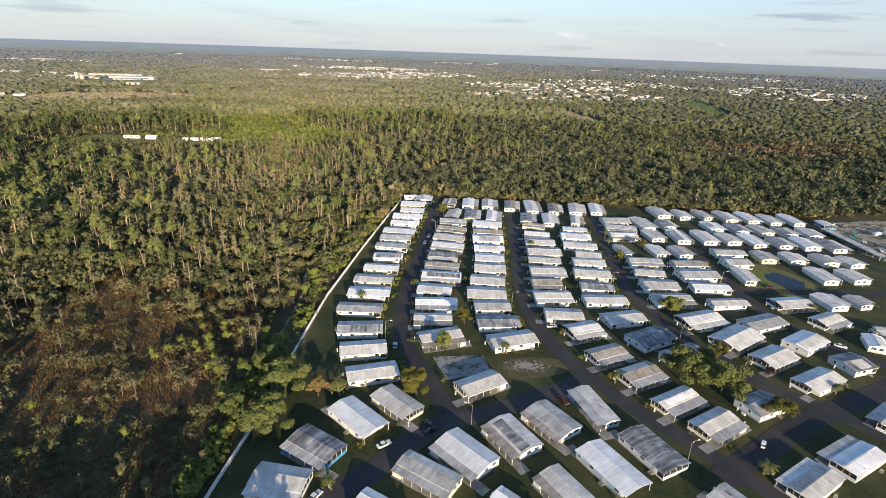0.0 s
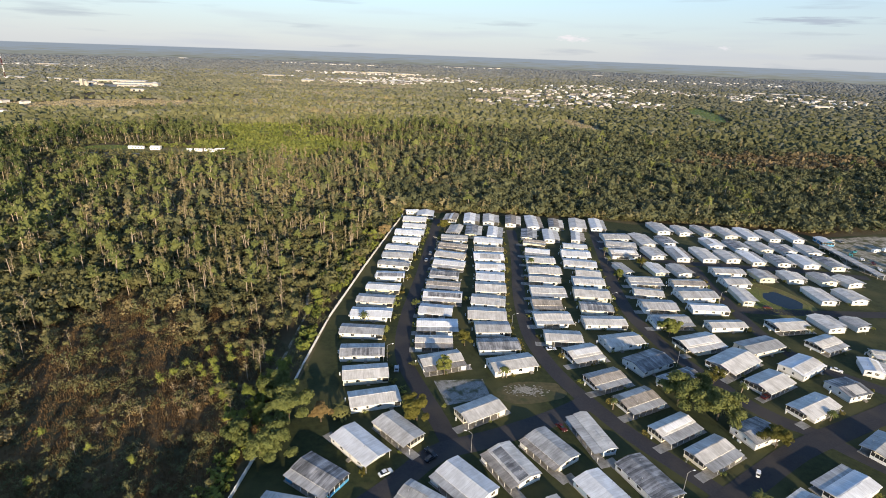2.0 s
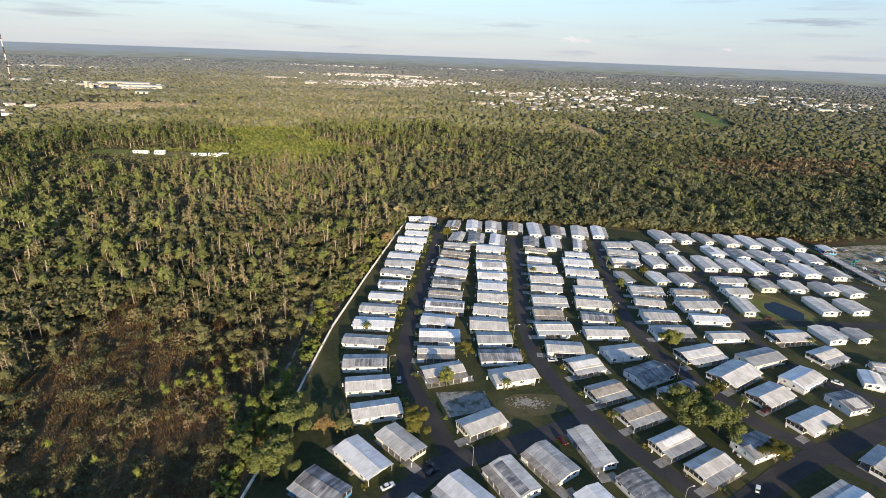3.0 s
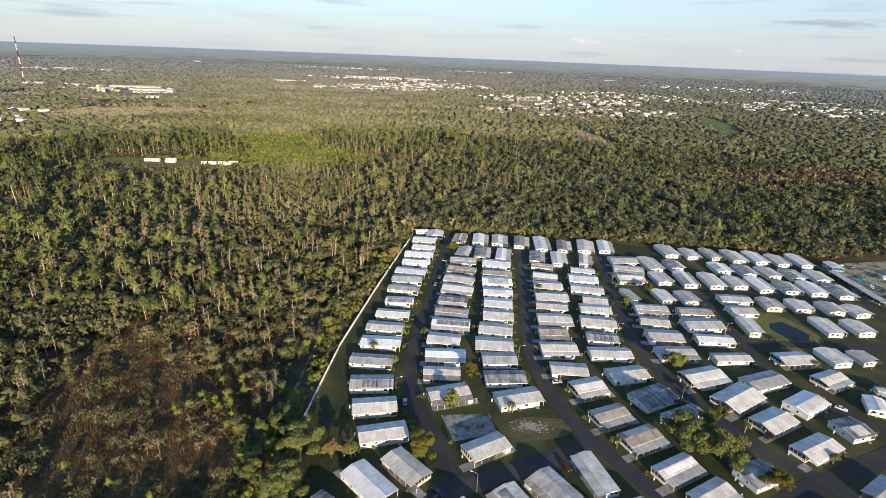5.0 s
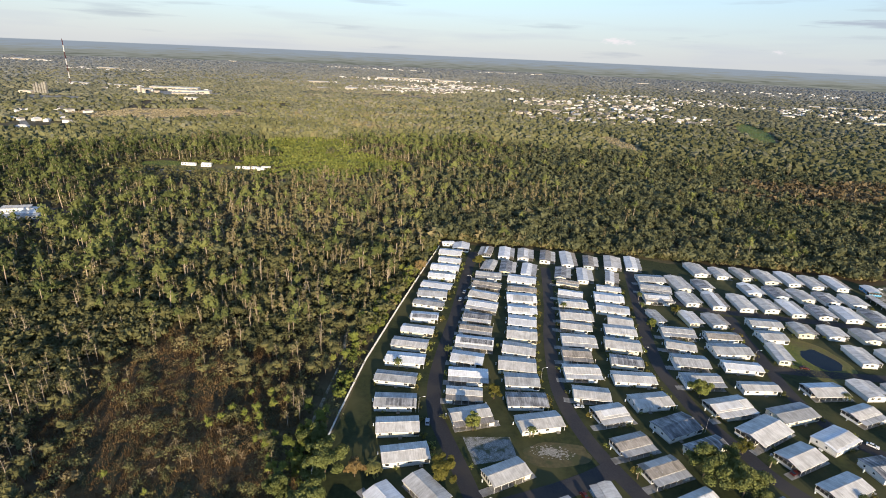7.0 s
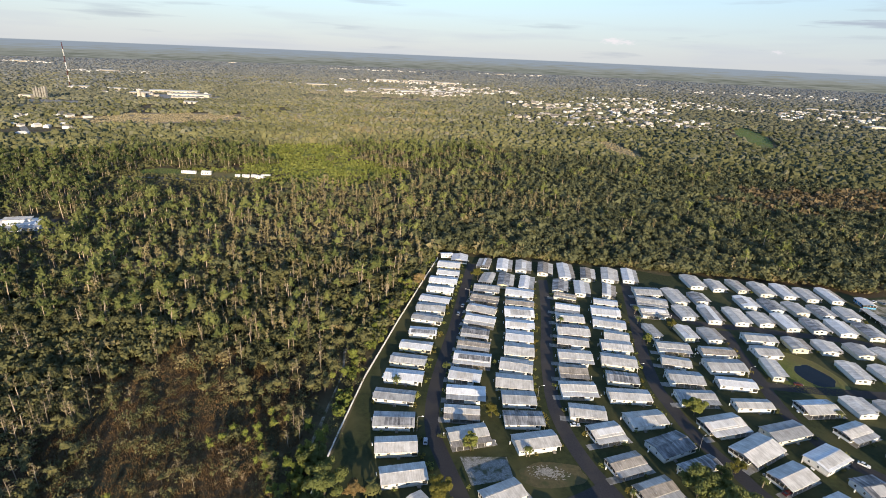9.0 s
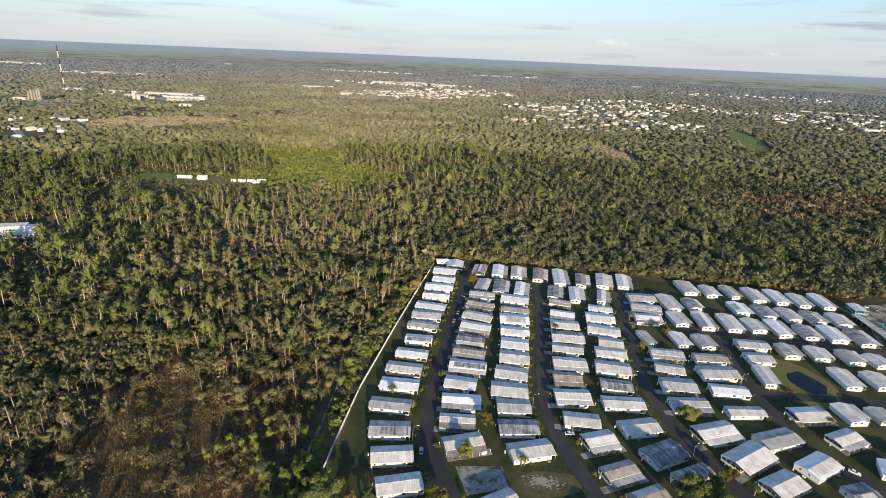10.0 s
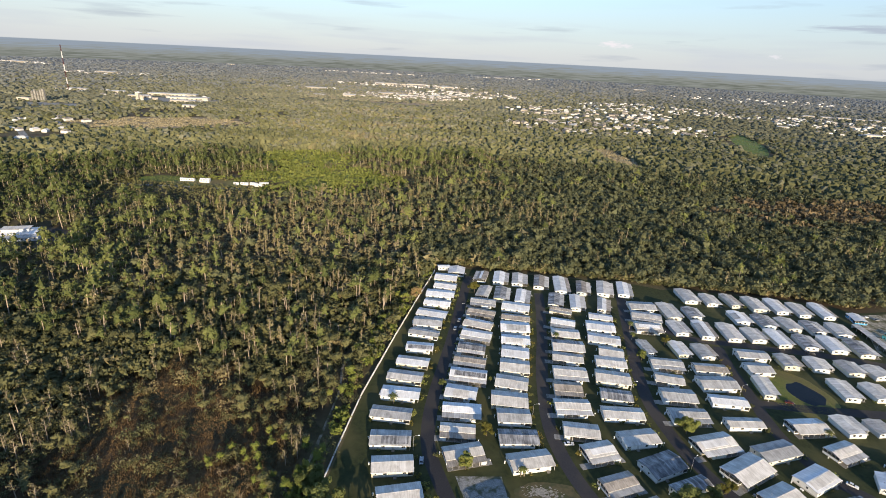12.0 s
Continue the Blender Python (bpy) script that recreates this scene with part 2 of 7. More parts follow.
def siding(name, c1, c2):
    """Lap siding: fine horizontal boards by bump, faint dirt."""
    m = surface(name, c1, c2, 0.7, 0.55, stretch=(1, 1, 3), spread=0.08)
    n, l = m.node_tree.nodes, m.node_tree.links
    b = n["Principled BSDF"]
    co = n.new("ShaderNodeTexCoord")
    wv = n.new("ShaderNodeTexWave")
    wv.bands_direction, wv.wave_profile = "Z", "SAW"
    wv.inputs["Scale"].default_value = 1.6
    l.new(co.outputs["Object"], wv.inputs["Vector"])
    bp = n.new("ShaderNodeBump")
    bp.inputs["Strength"].default_value, bp.inputs["Distance"].default_value = 0.5, 0.03
    l.new(wv.outputs["Fac"], bp.inputs["Height"])
    l.new(bp.outputs["Normal"], b.inputs["Normal"])
    return m


def plain(name, c, rough=0.5, metal=0.0):
    k = 0.82
    return surface(name, tuple(v * k for v in c), c, 3.0, rough, metal, spread=0.06)


M_GROUND = surface("forest floor", (0.050, 0.047, 0.024), (0.115, 0.095, 0.050), 0.35, 0.95, bump=0.6, bump_scale=0.8, c3=(0.055, 0.036, 0.018), scale3=0.012)
M_MARSH = surface("marsh floor", (0.068, 0.044, 0.020), (0.135, 0.086, 0.038), 0.3, 0.95, bump=0.8, bump_scale=1.2, c3=(0.060, 0.056, 0.026), scale3=0.05)
M_LAWN = surface("park lawn", (0.018, 0.026, 0.009), (0.044, 0.052, 0.016), 0.45, 0.95, bump=0.8, bump_scale=6, c3=(0.066, 0.064, 0.024), scale3=0.035)
# Far ground in canopy colour: hides dark gaps, with haze painted in.
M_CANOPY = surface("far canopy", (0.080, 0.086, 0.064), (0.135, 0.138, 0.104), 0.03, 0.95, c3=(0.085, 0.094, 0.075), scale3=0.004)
# The blue of distant haze is mixed into this colour.
M_CANOPY_HAZE = surface("farthest canopy, tinted with haze", (0.110, 0.120, 0.124), (0.140, 0.150, 0.152), 0.02, 0.95, c3=(0.084, 0.096, 0.102), scale3=0.003)
M_MEADOW = surface("meadow grass", (0.085, 0.110, 0.026), (0.160, 0.175, 0.050), 0.12, 0.95, bump=0.8, bump_scale=2, c3=(0.15, 0.12, 0.05), scale3=0.02)
M_LIGHTGRASS = surface("mown bright grass", (0.075, 0.115, 0.022), (0.125, 0.165, 0.040), 0.2, 0.95, bump=0.5, bump_scale=3, c3=(0.11, 0.12, 0.04), scale3=0.03)
M_FIELD = surface("dry field", (0.22, 0.170, 0.110), (0.33, 0.265, 0.180), 0.05, 0.95, c3=(0.10, 0.085, 0.045), scale3=0.01)
M_ASPHALT = surface("worn asphalt", (0.027, 0.026, 0.030), (0.042, 0.040, 0.042), 1.3, 0.85, bump=0.2, bump_scale=12, c3=(0.054, 0.047, 0.042), scale3=0.06)
M_CONCRETE = surface("driveway concrete", (0.20, 0.19, 0.175), (0.33, 0.315, 0.29), 0.9, 0.85, bump=0.15, c3=(0.16, 0.15, 0.13), scale3=0.25)
M_GRAVEL = surface("grey gravel", (0.06, 0.062, 0.052), (0.42, 0.41, 0.395), 2.6, 0.95, bump=0.8, bump_scale=5, c3=(0.08, 0.085, 0.05), scale3=0.3)
M_DIRT = surface("sandy dirt", (0.085, 0.075, 0.040), (0.46, 0.41, 0.33), 0.42, 0.95, bump=0.6, bump_scale=4, c3=(0.080, 0.078, 0.034), scale3=0.16)
M_SAND = surface("bare sand", (0.13, 0.115, 0.085), (0.40, 0.365, 0.31), 1.6, 0.95, bump=0.5, bump_scale=6)
M_DRYGRASS = surface("trampled grass", (0.060, 0.052, 0.024), (0.115, 0.095, 0.045), 0.5, 0.95, bump=0.7, bump_scale=5, c3=(0.055, 0.058, 0.024), scale3=0.2)
M_WATER = surface("pond water", (0.006, 0.009, 0.012), (0.010, 0.013, 0.016), 0.2, 0.12, spread=0, bump=0.02, bump_scale=1.5, spec=0.12)
ROOFS = {
    "W": roof_metal("white painted roof", (0.80, 0.805, 0.812), (0.58, 0.575, 0.57), 0.42, 0.05),
    "S": roof_metal("weathered beige roof", (0.70, 0.675, 0.635), (0.43, 0.403, 0.365), 0.42, 0.08),
    "G": roof_metal("grey roof", (0.53, 0.525, 0.515), (0.29, 0.284, 0.272), 0.42, 0.11),
    "T": roof_metal("tan brown roof", (0.46, 0.41, 0.355), (0.21, 0.183, 0.15), 0.42, 0.12),
    "D": roof_metal("dark striped roof", (0.48, 0.48, 0.49), (0.11, 0.11, 0.115), 0.36, 0.3),
    "B": roof_metal("blue roof", (0.30, 0.42, 0.56), (0.20, 0.28, 0.36), 0.4, 0.05),
}
WALLS = [siding("white siding", (0.70, 0.69, 0.66), (0.82, 0.81, 0.78)), siding("cream siding", (0.66, 0.61, 0.48), (0.76, 0.71, 0.58)),
         siding("pale grey siding", (0.55, 0.56, 0.56), (0.66, 0.67, 0.67)), siding("pale yellow siding", (0.66, 0.58, 0.36), (0.76, 0.68, 0.45)),
         siding("pale blue siding", (0.36, 0.46, 0.55), (0.46, 0.56, 0.64))]
M_BLUEWALL = siding("strong blue siding", (0.05, 0.22, 0.42), (0.08, 0.30, 0.52))
M_SKIRT = surface("skirting", (0.42, 0.41, 0.38), (0.55, 0.54, 0.50), 1.5, 0.8)
M_TRIM = plain("white trim", (0.80, 0.80, 0.78), 0.45)
M_POST = plain("white aluminium", (0.72, 0.72, 0.70), 0.4)
M_DOOR = plain("door paint", (0.60, 0.58, 0.54), 0.45)
M_SCREEN = surface("dark insect screen", (0.018, 0.019, 0.020), (0.035, 0.036, 0.036), 2, 0.55)
M_GLASS = surface("window glass", (0.012, 0.015, 0.018), (0.02, 0.024, 0.028), 0.5, 0.06, spread=0.1, spec=0.6)
M_PIPE = plain("galvanised pipe", (0.45, 0.45, 0.45), 0.4, 0.6)
M_FENCE = surface("white vinyl fence", (0.62, 0.62, 0.60), (0.80, 0.80, 0.78), 0.8, 0.5, spread=0.05)
M_RUBBER = plain("tyre rubber", (0.025, 0.025, 0.026), 0.8)
M_RIM = plain("wheel rim", (0.5, 0.5, 0.52), 0.3, 0.8)
M_TANK = plain("white enamel", (0.78, 0.78, 0.77), 0.3)
M_RED = plain("red paint", (0.085, 0.015, 0.015), 0.4)
M_BARK = surface("pale bark", (0.17, 0.135, 0.10), (0.33, 0.272, 0.205), 0.6, 0.9, stretch=(1, 1, 0.2), spread=0.25)
M_BARKD = surface("brown bark", (0.08, 0.062, 0.045), (0.17, 0.135, 0.10), 0.7, 0.9, stretch=(1, 1, 0.2), spread=0.2)
M_CYP = foliage("cypress twigs", (0.135, 0.118, 0.064), (0.235, 0.200, 0.104), (0.28, 0.21, 0.12))
M_WOOD = foliage("dull swamp leaves", (0.074, 0.077, 0.036), (0.148, 0.144, 0.063), (0.22, 0.175, 0.09))
M_PINEN = foliage("near pine needles", (0.078, 0.096, 0.034), (0.178, 0.192, 0.066), (0.24, 0.20, 0.09))
M_GREEN = foliage("fresh green leaves", (0.090, 0.115, 0.026), (0.185, 0.205, 0.048), (0.21, 0.18, 0.06))
M_TAN = foliage("dry tan twigs", (0.15, 0.115, 0.065), (0.27, 0.215, 0.125), (0.30, 0.22, 0.13))
M_BROAD = foliage("broad leaves", (0.062, 0.071, 0.039), (0.146, 0.151, 0.078), (0.185, 0.155, 0.085))
M_SHRUB = foliage("shrub leaves", (0.046, 0.052, 0.022), (0.120, 0.126, 0.046), (0.15, 0.105, 0.055))
M_HEATH = foliage("brown marsh shrubs", (0.080, 0.058, 0.028), (0.170, 0.130, 0.062), (0.21, 0.15, 0.08))
M_BROWN = foliage("dry marsh growth", (0.088, 0.056, 0.027), (0.180, 0.116, 0.054), (0.24, 0.165, 0.08))
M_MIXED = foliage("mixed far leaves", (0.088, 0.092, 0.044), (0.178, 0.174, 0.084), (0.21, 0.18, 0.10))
# Aerial haze is painted into these three leaf colours, paler and bluer outwards.
M_FAR_HAZE = foliage("far woods, greyed by haze", (0.112, 0.115, 0.078), (0.192, 0.189, 0.126), (0.22, 0.20, 0.145))
M_RIDGE_HAZE = foliage("distant woods in blue-grey haze tint", (0.142, 0.150, 0.142), (0.180, 0.187, 0.174), (0.19, 0.19, 0.178))
M_LAST_HAZE = foliage("farthest woods in pale haze tint", (0.165, 0.180, 0.190), (0.186, 0.202, 0.212), (0.19, 0.205, 0.214))

M_OLIVE = foliage("olive leaves", (0.075, 0.075, 0.020), (0.145, 0.135, 0.032), (0.17, 0.12, 0.04))
M_LIGHT = foliage("light green leaves", (0.095, 0.118, 0.028), (0.20, 0.215, 0.06), (0.21, 0.19, 0.07))
M_RUST = foliage("rusty leaves", (0.15, 0.105, 0.045), (0.26, 0.185, 0.08), (0.29, 0.21, 0.10))
M_PALM = foliage("palm fronds", (0.050, 0.068, 0.020), (0.115, 0.130, 0.040), (0.15, 0.13, 0.05))
M_OAK = foliage("oak leaves", (0.060, 0.076, 0.026), (0.150, 0.168, 0.055), (0.16, 0.14, 0.058))
M_RUSTY = foliage("rust-brown thicket", (0.122, 0.095, 0.054), (0.207, 0.157, 0.089), (0.24, 0.175, 0.10))
M_STRAW = foliage("straw grass", (0.20, 0.165, 0.095), (0.34, 0.285, 0.17), (0.36, 0.30, 0.19))


# ---- mesh helpers ----
class Builder:
    """Collects boxes, prisms, tubes and plates for one mesh."""

    def __init__(self):
        self.v, self.f = [], []

    def add(self, verts, faces):
        k = len(self.v)
        self.v += [tuple(p) for p in verts]
        self.f += [tuple(i + k for i in f) for f in faces]
        return self

    def box(self, x0, y0, z0, x1, y1, z1):
        return self.add([(x0, y0, z0), (x1, y0, z0), (x1, y1, z0), (x0, y1, z0), (x0, y0, z1), (x1, y0, z1), (x1, y1, z1), (x0, y1, z1)],
                        [(3, 2, 1, 0), (4, 5, 6, 7), (0, 1, 5, 4), (1, 2, 6, 5), (2, 3, 7, 6), (3, 0, 4, 7)])

    def slab(self, quad, thick):
        """A plate on four top corners (counter-clockwise from above), thick metres deep."""
        low = [(x, y, z - thick) for x, y, z in quad]
        return self.add(list(quad) + low, [(0, 1, 2, 3), (7, 6, 5, 4), (0, 4, 5, 1), (1, 5, 6, 2), (2, 6, 7, 3), (3, 7, 4, 0)])

    def tube(self, a, b, ra, rb, sides=6):
        a, b = Vector(a), Vector(b)
        d = (b - a).normalized()
        s = d.orthogonal().normalized()
        t = d.cross(s)
        ring = [s * math.cos(k * 2 * math.pi / sides) + t * math.sin(k * 2 * math.pi / sides) for k in range(sides)]
        vs = [a + r * ra for r in ring] + [b + r * rb for r in ring]
        fs = [(k, (k + 1) % sides, sides + (k + 1) % sides, sides + k) for k in range(sides)]
        return self.add(vs, fs + [tuple(range(sides))[::-1], tuple(range(sides, 2 * sides))])

    def mesh(self, name, mat):
        me = bpy.data.meshes.new(name)
        me.from_pydata(self.v, [], self.f)
        me.materials.append(mat)
        me.update()
        return me


def part(name, me, parent, m=None, label=""):
    ob = new(name, me)
    ob.parent = parent
    if m is not None:
        ob.matrix_basis = m
    if label:
        tagged(ob, label)
    return ob


def tri_mesh(name, verts, mat, tint=None, tris=None):
    """A mesh of loose or indexed triangles from numpy arrays, with a tint for every vertex."""
    verts = np.ascontiguousarray(verts, dtype=np.float32).reshape(-1, 3)
    tris = np.arange(len(verts), dtype=np.int32).reshape(-1, 3) if tris is None else np.ascontiguousarray(tris, dtype=np.int32)
    me = bpy.data.meshes.new(name)
    me.vertices.add(len(verts))
    me.vertices.foreach_set("co", verts.ravel())
    me.loops.add(tris.size)
    me.loops.foreach_set("vertex_index", tris.ravel())
    me.polygons.add(len(tris))
    me.polygons.foreach_set("loop_start", np.arange(0, tris.size, 3, dtype=np.int32))
    me.update(calc_edges=True)
    if tint is not None:
        at = me.attributes.new("tint", "FLOAT", "POINT")
        at.data.foreach_set("value", np.ascontiguousarray(tint, dtype=np.float32).ravel())
    me.materials.append(mat)
    return me


def inside(poly, x, y):
    """Whether points lie in a polygon (numpy arrays)."""
    hit = np.zeros(np.shape(x), bool)
    for (ax, ay), (bx, by) in zip(poly, poly[1:] + poly[:1]):
        cross = ((ay > y) != (by > y)) & (x < (bx - ax) * (y - ay) / ((by - ay) or 1e-9) + ax)
        hit ^= cross
    return hit


def oval(cx, cy, rx, ry, x, y, turn=0.0):
    """1 at the middle of an oval, 0 at its rim, below 0 outside."""
    c, s = math.cos(radians(turn)), math.sin(radians(turn))
    u, v = (x - cx) * c + (y - cy) * s, -(x - cx) * s + (y - cy) * c
    return 1 - np.sqrt((u / rx) ** 2 + (v / ry) ** 2)


# ---- ground ----
def ground_sheet():
    radii = np.concatenate([[0.0], np.geomspace(60, 2500, 26), np.linspace(2600, 5250, 16)])
    ang = np.linspace(0, 2 * math.pi, 145)[:-1]
    vs = [(0, 0, 0)]
    for r in radii[1:]:
        for a in ang:
            vs.append((r * math.cos(a), r * math.sin(a), 0))
    n = len(ang)
    fs = [(0, 1 + k, 1 + (k + 1) % n) for k in range(n)]
    for j in range(len(radii) - 2):
        a, b = 1 + j * n, 1 + (j + 1) * n
        fs += [(a + k, b + k, b + (k + 1) % n, a + (k + 1) % n) for k in range(n)]
    me = bpy.data.meshes.new("ground")
    me.from_pydata(vs, [], fs)
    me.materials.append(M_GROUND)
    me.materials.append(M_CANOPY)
    me.materials.append(M_CANOPY_HAZE)
    # Outer rings switch to the canopy colours that carry painted haze.
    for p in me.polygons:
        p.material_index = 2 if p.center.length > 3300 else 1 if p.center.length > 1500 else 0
    return tagged(new("ground", me), "dark forest floor reaching flat to the wooded horizon", "ground", kind="structure")



ground_sheet()
PARK = [(-62, 40), (-59, 104), (-56, 150), (-54.5, 182), (-54, 222), (-47, 290), (-38, 352), (-33, 396), (-28, 404), (128, 398), (146, 392),
        (172, 394), (262, 388), (285, 376), (345, 392), (430, 380), (430, 40)]


def sheet(name, poly, z, mat, label, category):
    bm = bmesh.new()
    bm.faces.new([bm.verts.new((x, y, z)) for x, y in poly])
    bmesh.ops.triangulate(bm, faces=bm.faces[:])
    me = bpy.data.meshes.new(name)
    bm.to_mesh(me)
    bm.free()
    me.materials.append(mat)
    return tagged(new(name, me), label, category, kind="structure")


def blob(cx, cy, rx, ry, turn=0.0, seed=0, n=36, rough=0.12):
    pts = []
    for k in range(n):
        a = 2 * math.pi * k / n
        q = 1 + rough * noise.noise((math.cos(a) * 1.7 + seed, math.sin(a) * 1.7, seed * 3.1)) * 2
        u, v = rx * q * math.cos(a), ry * q * math.sin(a)
        c, s = math.cos(radians(turn)), math.sin(radians(turn))
        pts.append((cx + u * c - v * s, cy + u * s + v * c))
    return pts


sheet("park_lawn", PARK, 0.03, M_LAWN, "mown dark green lawn of the home park", "lawn")
sheet("pond", blob(187, 261.5, 8.2, 11.0, 18, 3), 0.045, M_WATER, "still dark water of a small round pond", "water")
sheet("pond_lawn", blob(180, 262, 19, 25, 10, 5), 0.037, M_MEADOW, "sunlit grass bank round the pond", "lawn")
for k, (cx, cy, rx, ry) in enumerate(((-120, 170, 44, 42), (-103, 132, 40, 30), (-150, 205, 32, 28), (-85, 103, 20, 36))):
    sheet("marsh", blob(cx, cy, rx, ry, 0, 21 + k), 0.03 + 0.004 * k, M_MARSH, "brown boggy ground of the marsh", "marsh")
sheet("gravel_lot", [(-2.5, 174), (17, 176.5), (19.5, 165), (3, 159)], 0.05, M_GRAVEL, "empty lot of patchy grey gravel", "ground")
sheet("empty_lot", blob(35, 169, 13.5, 7.5, 8, 8, 40, 0.1), 0.045, M_DRYGRASS, "empty lot of trampled brownish grass", "ground")
sand_rng = random.Random(3)
sand = Builder()
for k in range(230):
    aa, q = sand_rng.uniform(0, 6.283), sand_rng.random()
    sx_, sy_, sr = 33.5 + 9.5 * q * math.cos(aa), 170.2 + 4.2 * q * math.sin(aa), sand_rng.uniform(0.08, 0.55) * (1.3 - 0.8 * q)
    ring_ = blob(sx_, sy_, sr * 1.7, sr * 0.8, sand_rng.uniform(-30, 40), k, 11, 0.3)
    sand.add([(px, py, 0.052 + 0.0002 * k) for px, py in ring_], [tuple(range(11))])
tagged(new("sand_patches", sand.mesh("sand_patches", M_SAND)), "pale ragged patches of bare sand on an empty lot", "ground", kind="stuff")
sheet("storage_yard", [(283, 372), (262, 318), (268, 296), (330, 280), (400, 300), (400, 378), (330, 384)], 0.05, M_DIRT, "sandy yard where trailers and boats are kept", "yard")
sheet("lawn", blob(-412, 624, 30, 19, 2, 17), 0.054, M_LIGHTGRASS, "green mown lawn beside a row of trailers", "lawn")
sheet("clearing", blob(-345, 622, 62, 26, 2, 11), 0.05, M_MEADOW, "grassy clearing beside a row of trailers", "meadow")
sheet("meadow", blob(-225, 700, 95, 60, 0, 12), 0.05, M_MEADOW, "yellow-green overgrown meadow in the woods", "meadow")
sheet("meadow", blob(-285, 800, 74, 72, 0, 18), 0.05, M_MEADOW, "yellow-green overgrown meadow in the woods", "meadow")
sheet("dry_field", blob(-695, 1105, 172, 92, 28, 13, 36, 0.06), 0.05, M_FIELD, "tan dry field before an industrial estate", "field")
sheet("green_field", blob(622, 1315, 30, 200, -16, 14), 0.05, M_LIGHTGRASS, "bright green mown strip in the woods", "field")
sheet("tan_clearing", blob(244, 1010, 25, 118, 9, 15), 0.05, M_FIELD, "tan grassy clearing running through the woods", "field")
sheet("dirt_field", blob(-300, 1850, 140, 34, 0, 16), 0.05, M_FIELD, "reddish bare field before the white town", "field")
sheet("cement_yard", blob(-1120, 1290, 95, 32, 4, 19), 0.05, M_CONCRETE, "pale sandy yard round the cement works", "yard")
sheet("works_yard", blob(-940, 1560, 130, 60, 8, 20), 0.05, M_CONCRETE, "pale concrete yard of the industrial estate", "yard")
# A narrow dark sheet in a gap between the trees.
sheet("pond", blob(476, 823, 40, 13, -28, 23), 0.05, M_WATER, "narrow dark strip among the trees", "water")


def ribbon(name, line, width, z, mat, label, category):
    """A strip of the given width along a smoothed line."""
    pts = [Vector(p) for p in line]
    for _ in range(3):
        pts = [pts[0]] + [p for a, b in zip(pts, pts[1:]) for p in (a * 0.75 + b * 0.25, a * 0.25 + b * 0.75)] + [pts[-1]]
    vs, fs = [], []
    for k, p in enumerate(pts):
        d = (pts[min(k + 1, len(pts) - 1)] - pts[max(k - 1, 0)]).normalized()
        s = Vector((-d.y, d.x)) * width / 2
        w = 1 + 0.03 * noise.noise((p.x * 0.2, p.y * 0.2, 0))
        vs += [(p.x + s.x * w, p.y + s.y * w, z), (p.x - s.x * w, p.y - s.y * w, z)]
        if k:
            fs.append((2 * k - 2, 2 * k - 1, 2 * k + 1, 2 * k))
    me = bpy.data.meshes.new(name)
    me.from_pydata(vs, [], fs)
    me.materials.append(mat)
    return tagged(new(name, me), label, category, kind="structure")


ASPH = "narrow dark asphalt lane between the home rows"
STREETS = [
    [(-6, 388), (-7.8, 365), (-10.5, 318), (-12.7, 280), (-14.6, 261), (-17.4, 228), (-17.9, 206), (-15.8, 187), (-9, 171), (-1, 153), (5, 138)],
    [(48, 366), (48.2, 356), (45, 297), (41.4, 264), (40.3, 237), (40.3, 214), (43.5, 195), (50, 176), (58.5, 160), (67.6, 145), (76.7, 134), (86, 122), (96, 108), (104, 92)],
    [(112, 374), (109.8, 367), (106, 339), (102, 307), (97.3, 273), (96, 256), (95.2, 236), (98.6, 219), (101.5, 204), (107, 190), (112, 180), (118, 165.5), (125.4, 156.5), (132, 153), (140, 142), (153, 128)],
    [(157, 306), (154.3, 283), (154.1, 260), (153.3, 245), (152.5, 231), (153.9, 215), (157.2, 204), (161.4, 195), (168, 189), (180, 178)],
    [(107, 341), (122, 329), (138.7, 315), (152, 312), (173.6, 312), (190, 309), (210, 308), (226, 306), (241, 303), (262, 298)],
    [(154, 247.5), (171.5, 246.7), (186, 246.5), (203, 246.8), (240, 248)],
    [(-34, 98), (-25.6, 107), (-13.3, 118.9), (-0.6, 135.4), (14, 140.3), (28, 147), (45, 156), (56, 164)],
    [(82, 116), (100, 128), (121, 142), (138, 150), (153, 157), (185, 172)],
    [(40, 394), (-6, 391)],
]
for i, s in enumerate(STREETS[:8]):
    ribbon("road", s, 6.8 if i not in (6, 7) else 8.0, 0.06 + 0.004 * i, M_ASPHALT, ASPH, "road")


# ---- mobile homes ----
def window_mesh(w, h):
    f = Builder()
    f.box(-w / 2, -0.06, 0, w / 2, 0, 0.08).box(-w / 2, -0.06, h - 0.08, w / 2, 0, h).box(-w / 2, -0.06, 0.08, -w / 2 + 0.08, 0, h - 0.08)
    f.box(w / 2 - 0.08, -0.06, 0.08, w / 2, 0, h - 0.08).box(-w / 2 + 0.08, -0.05, h / 2 - 0.03, w / 2 - 0.08, -0.005, h / 2 + 0.03)
    return f.mesh("window", M_TRIM), Builder().box(-w / 2 + 0.08, -0.035, 0.08, w / 2 - 0.08, -0.01, h - 0.08).mesh("pane", M_GLASS)


WIN_S, WIN_L = window_mesh(0.95, 1.1), window_mesh(1.7, 1.15)
DOOR_ME = Builder().box(-0.46, -0.06, 0, 0.46, 0, 2.0).box(-0.54, -0.05, 0, -0.46, 0, 2.08).box(0.46, -0.05, 0, 0.54, 0, 2.08).box(0.3, -0.1, 0.95, 0.36, -0.06, 1.05).mesh("door", M_DOOR)
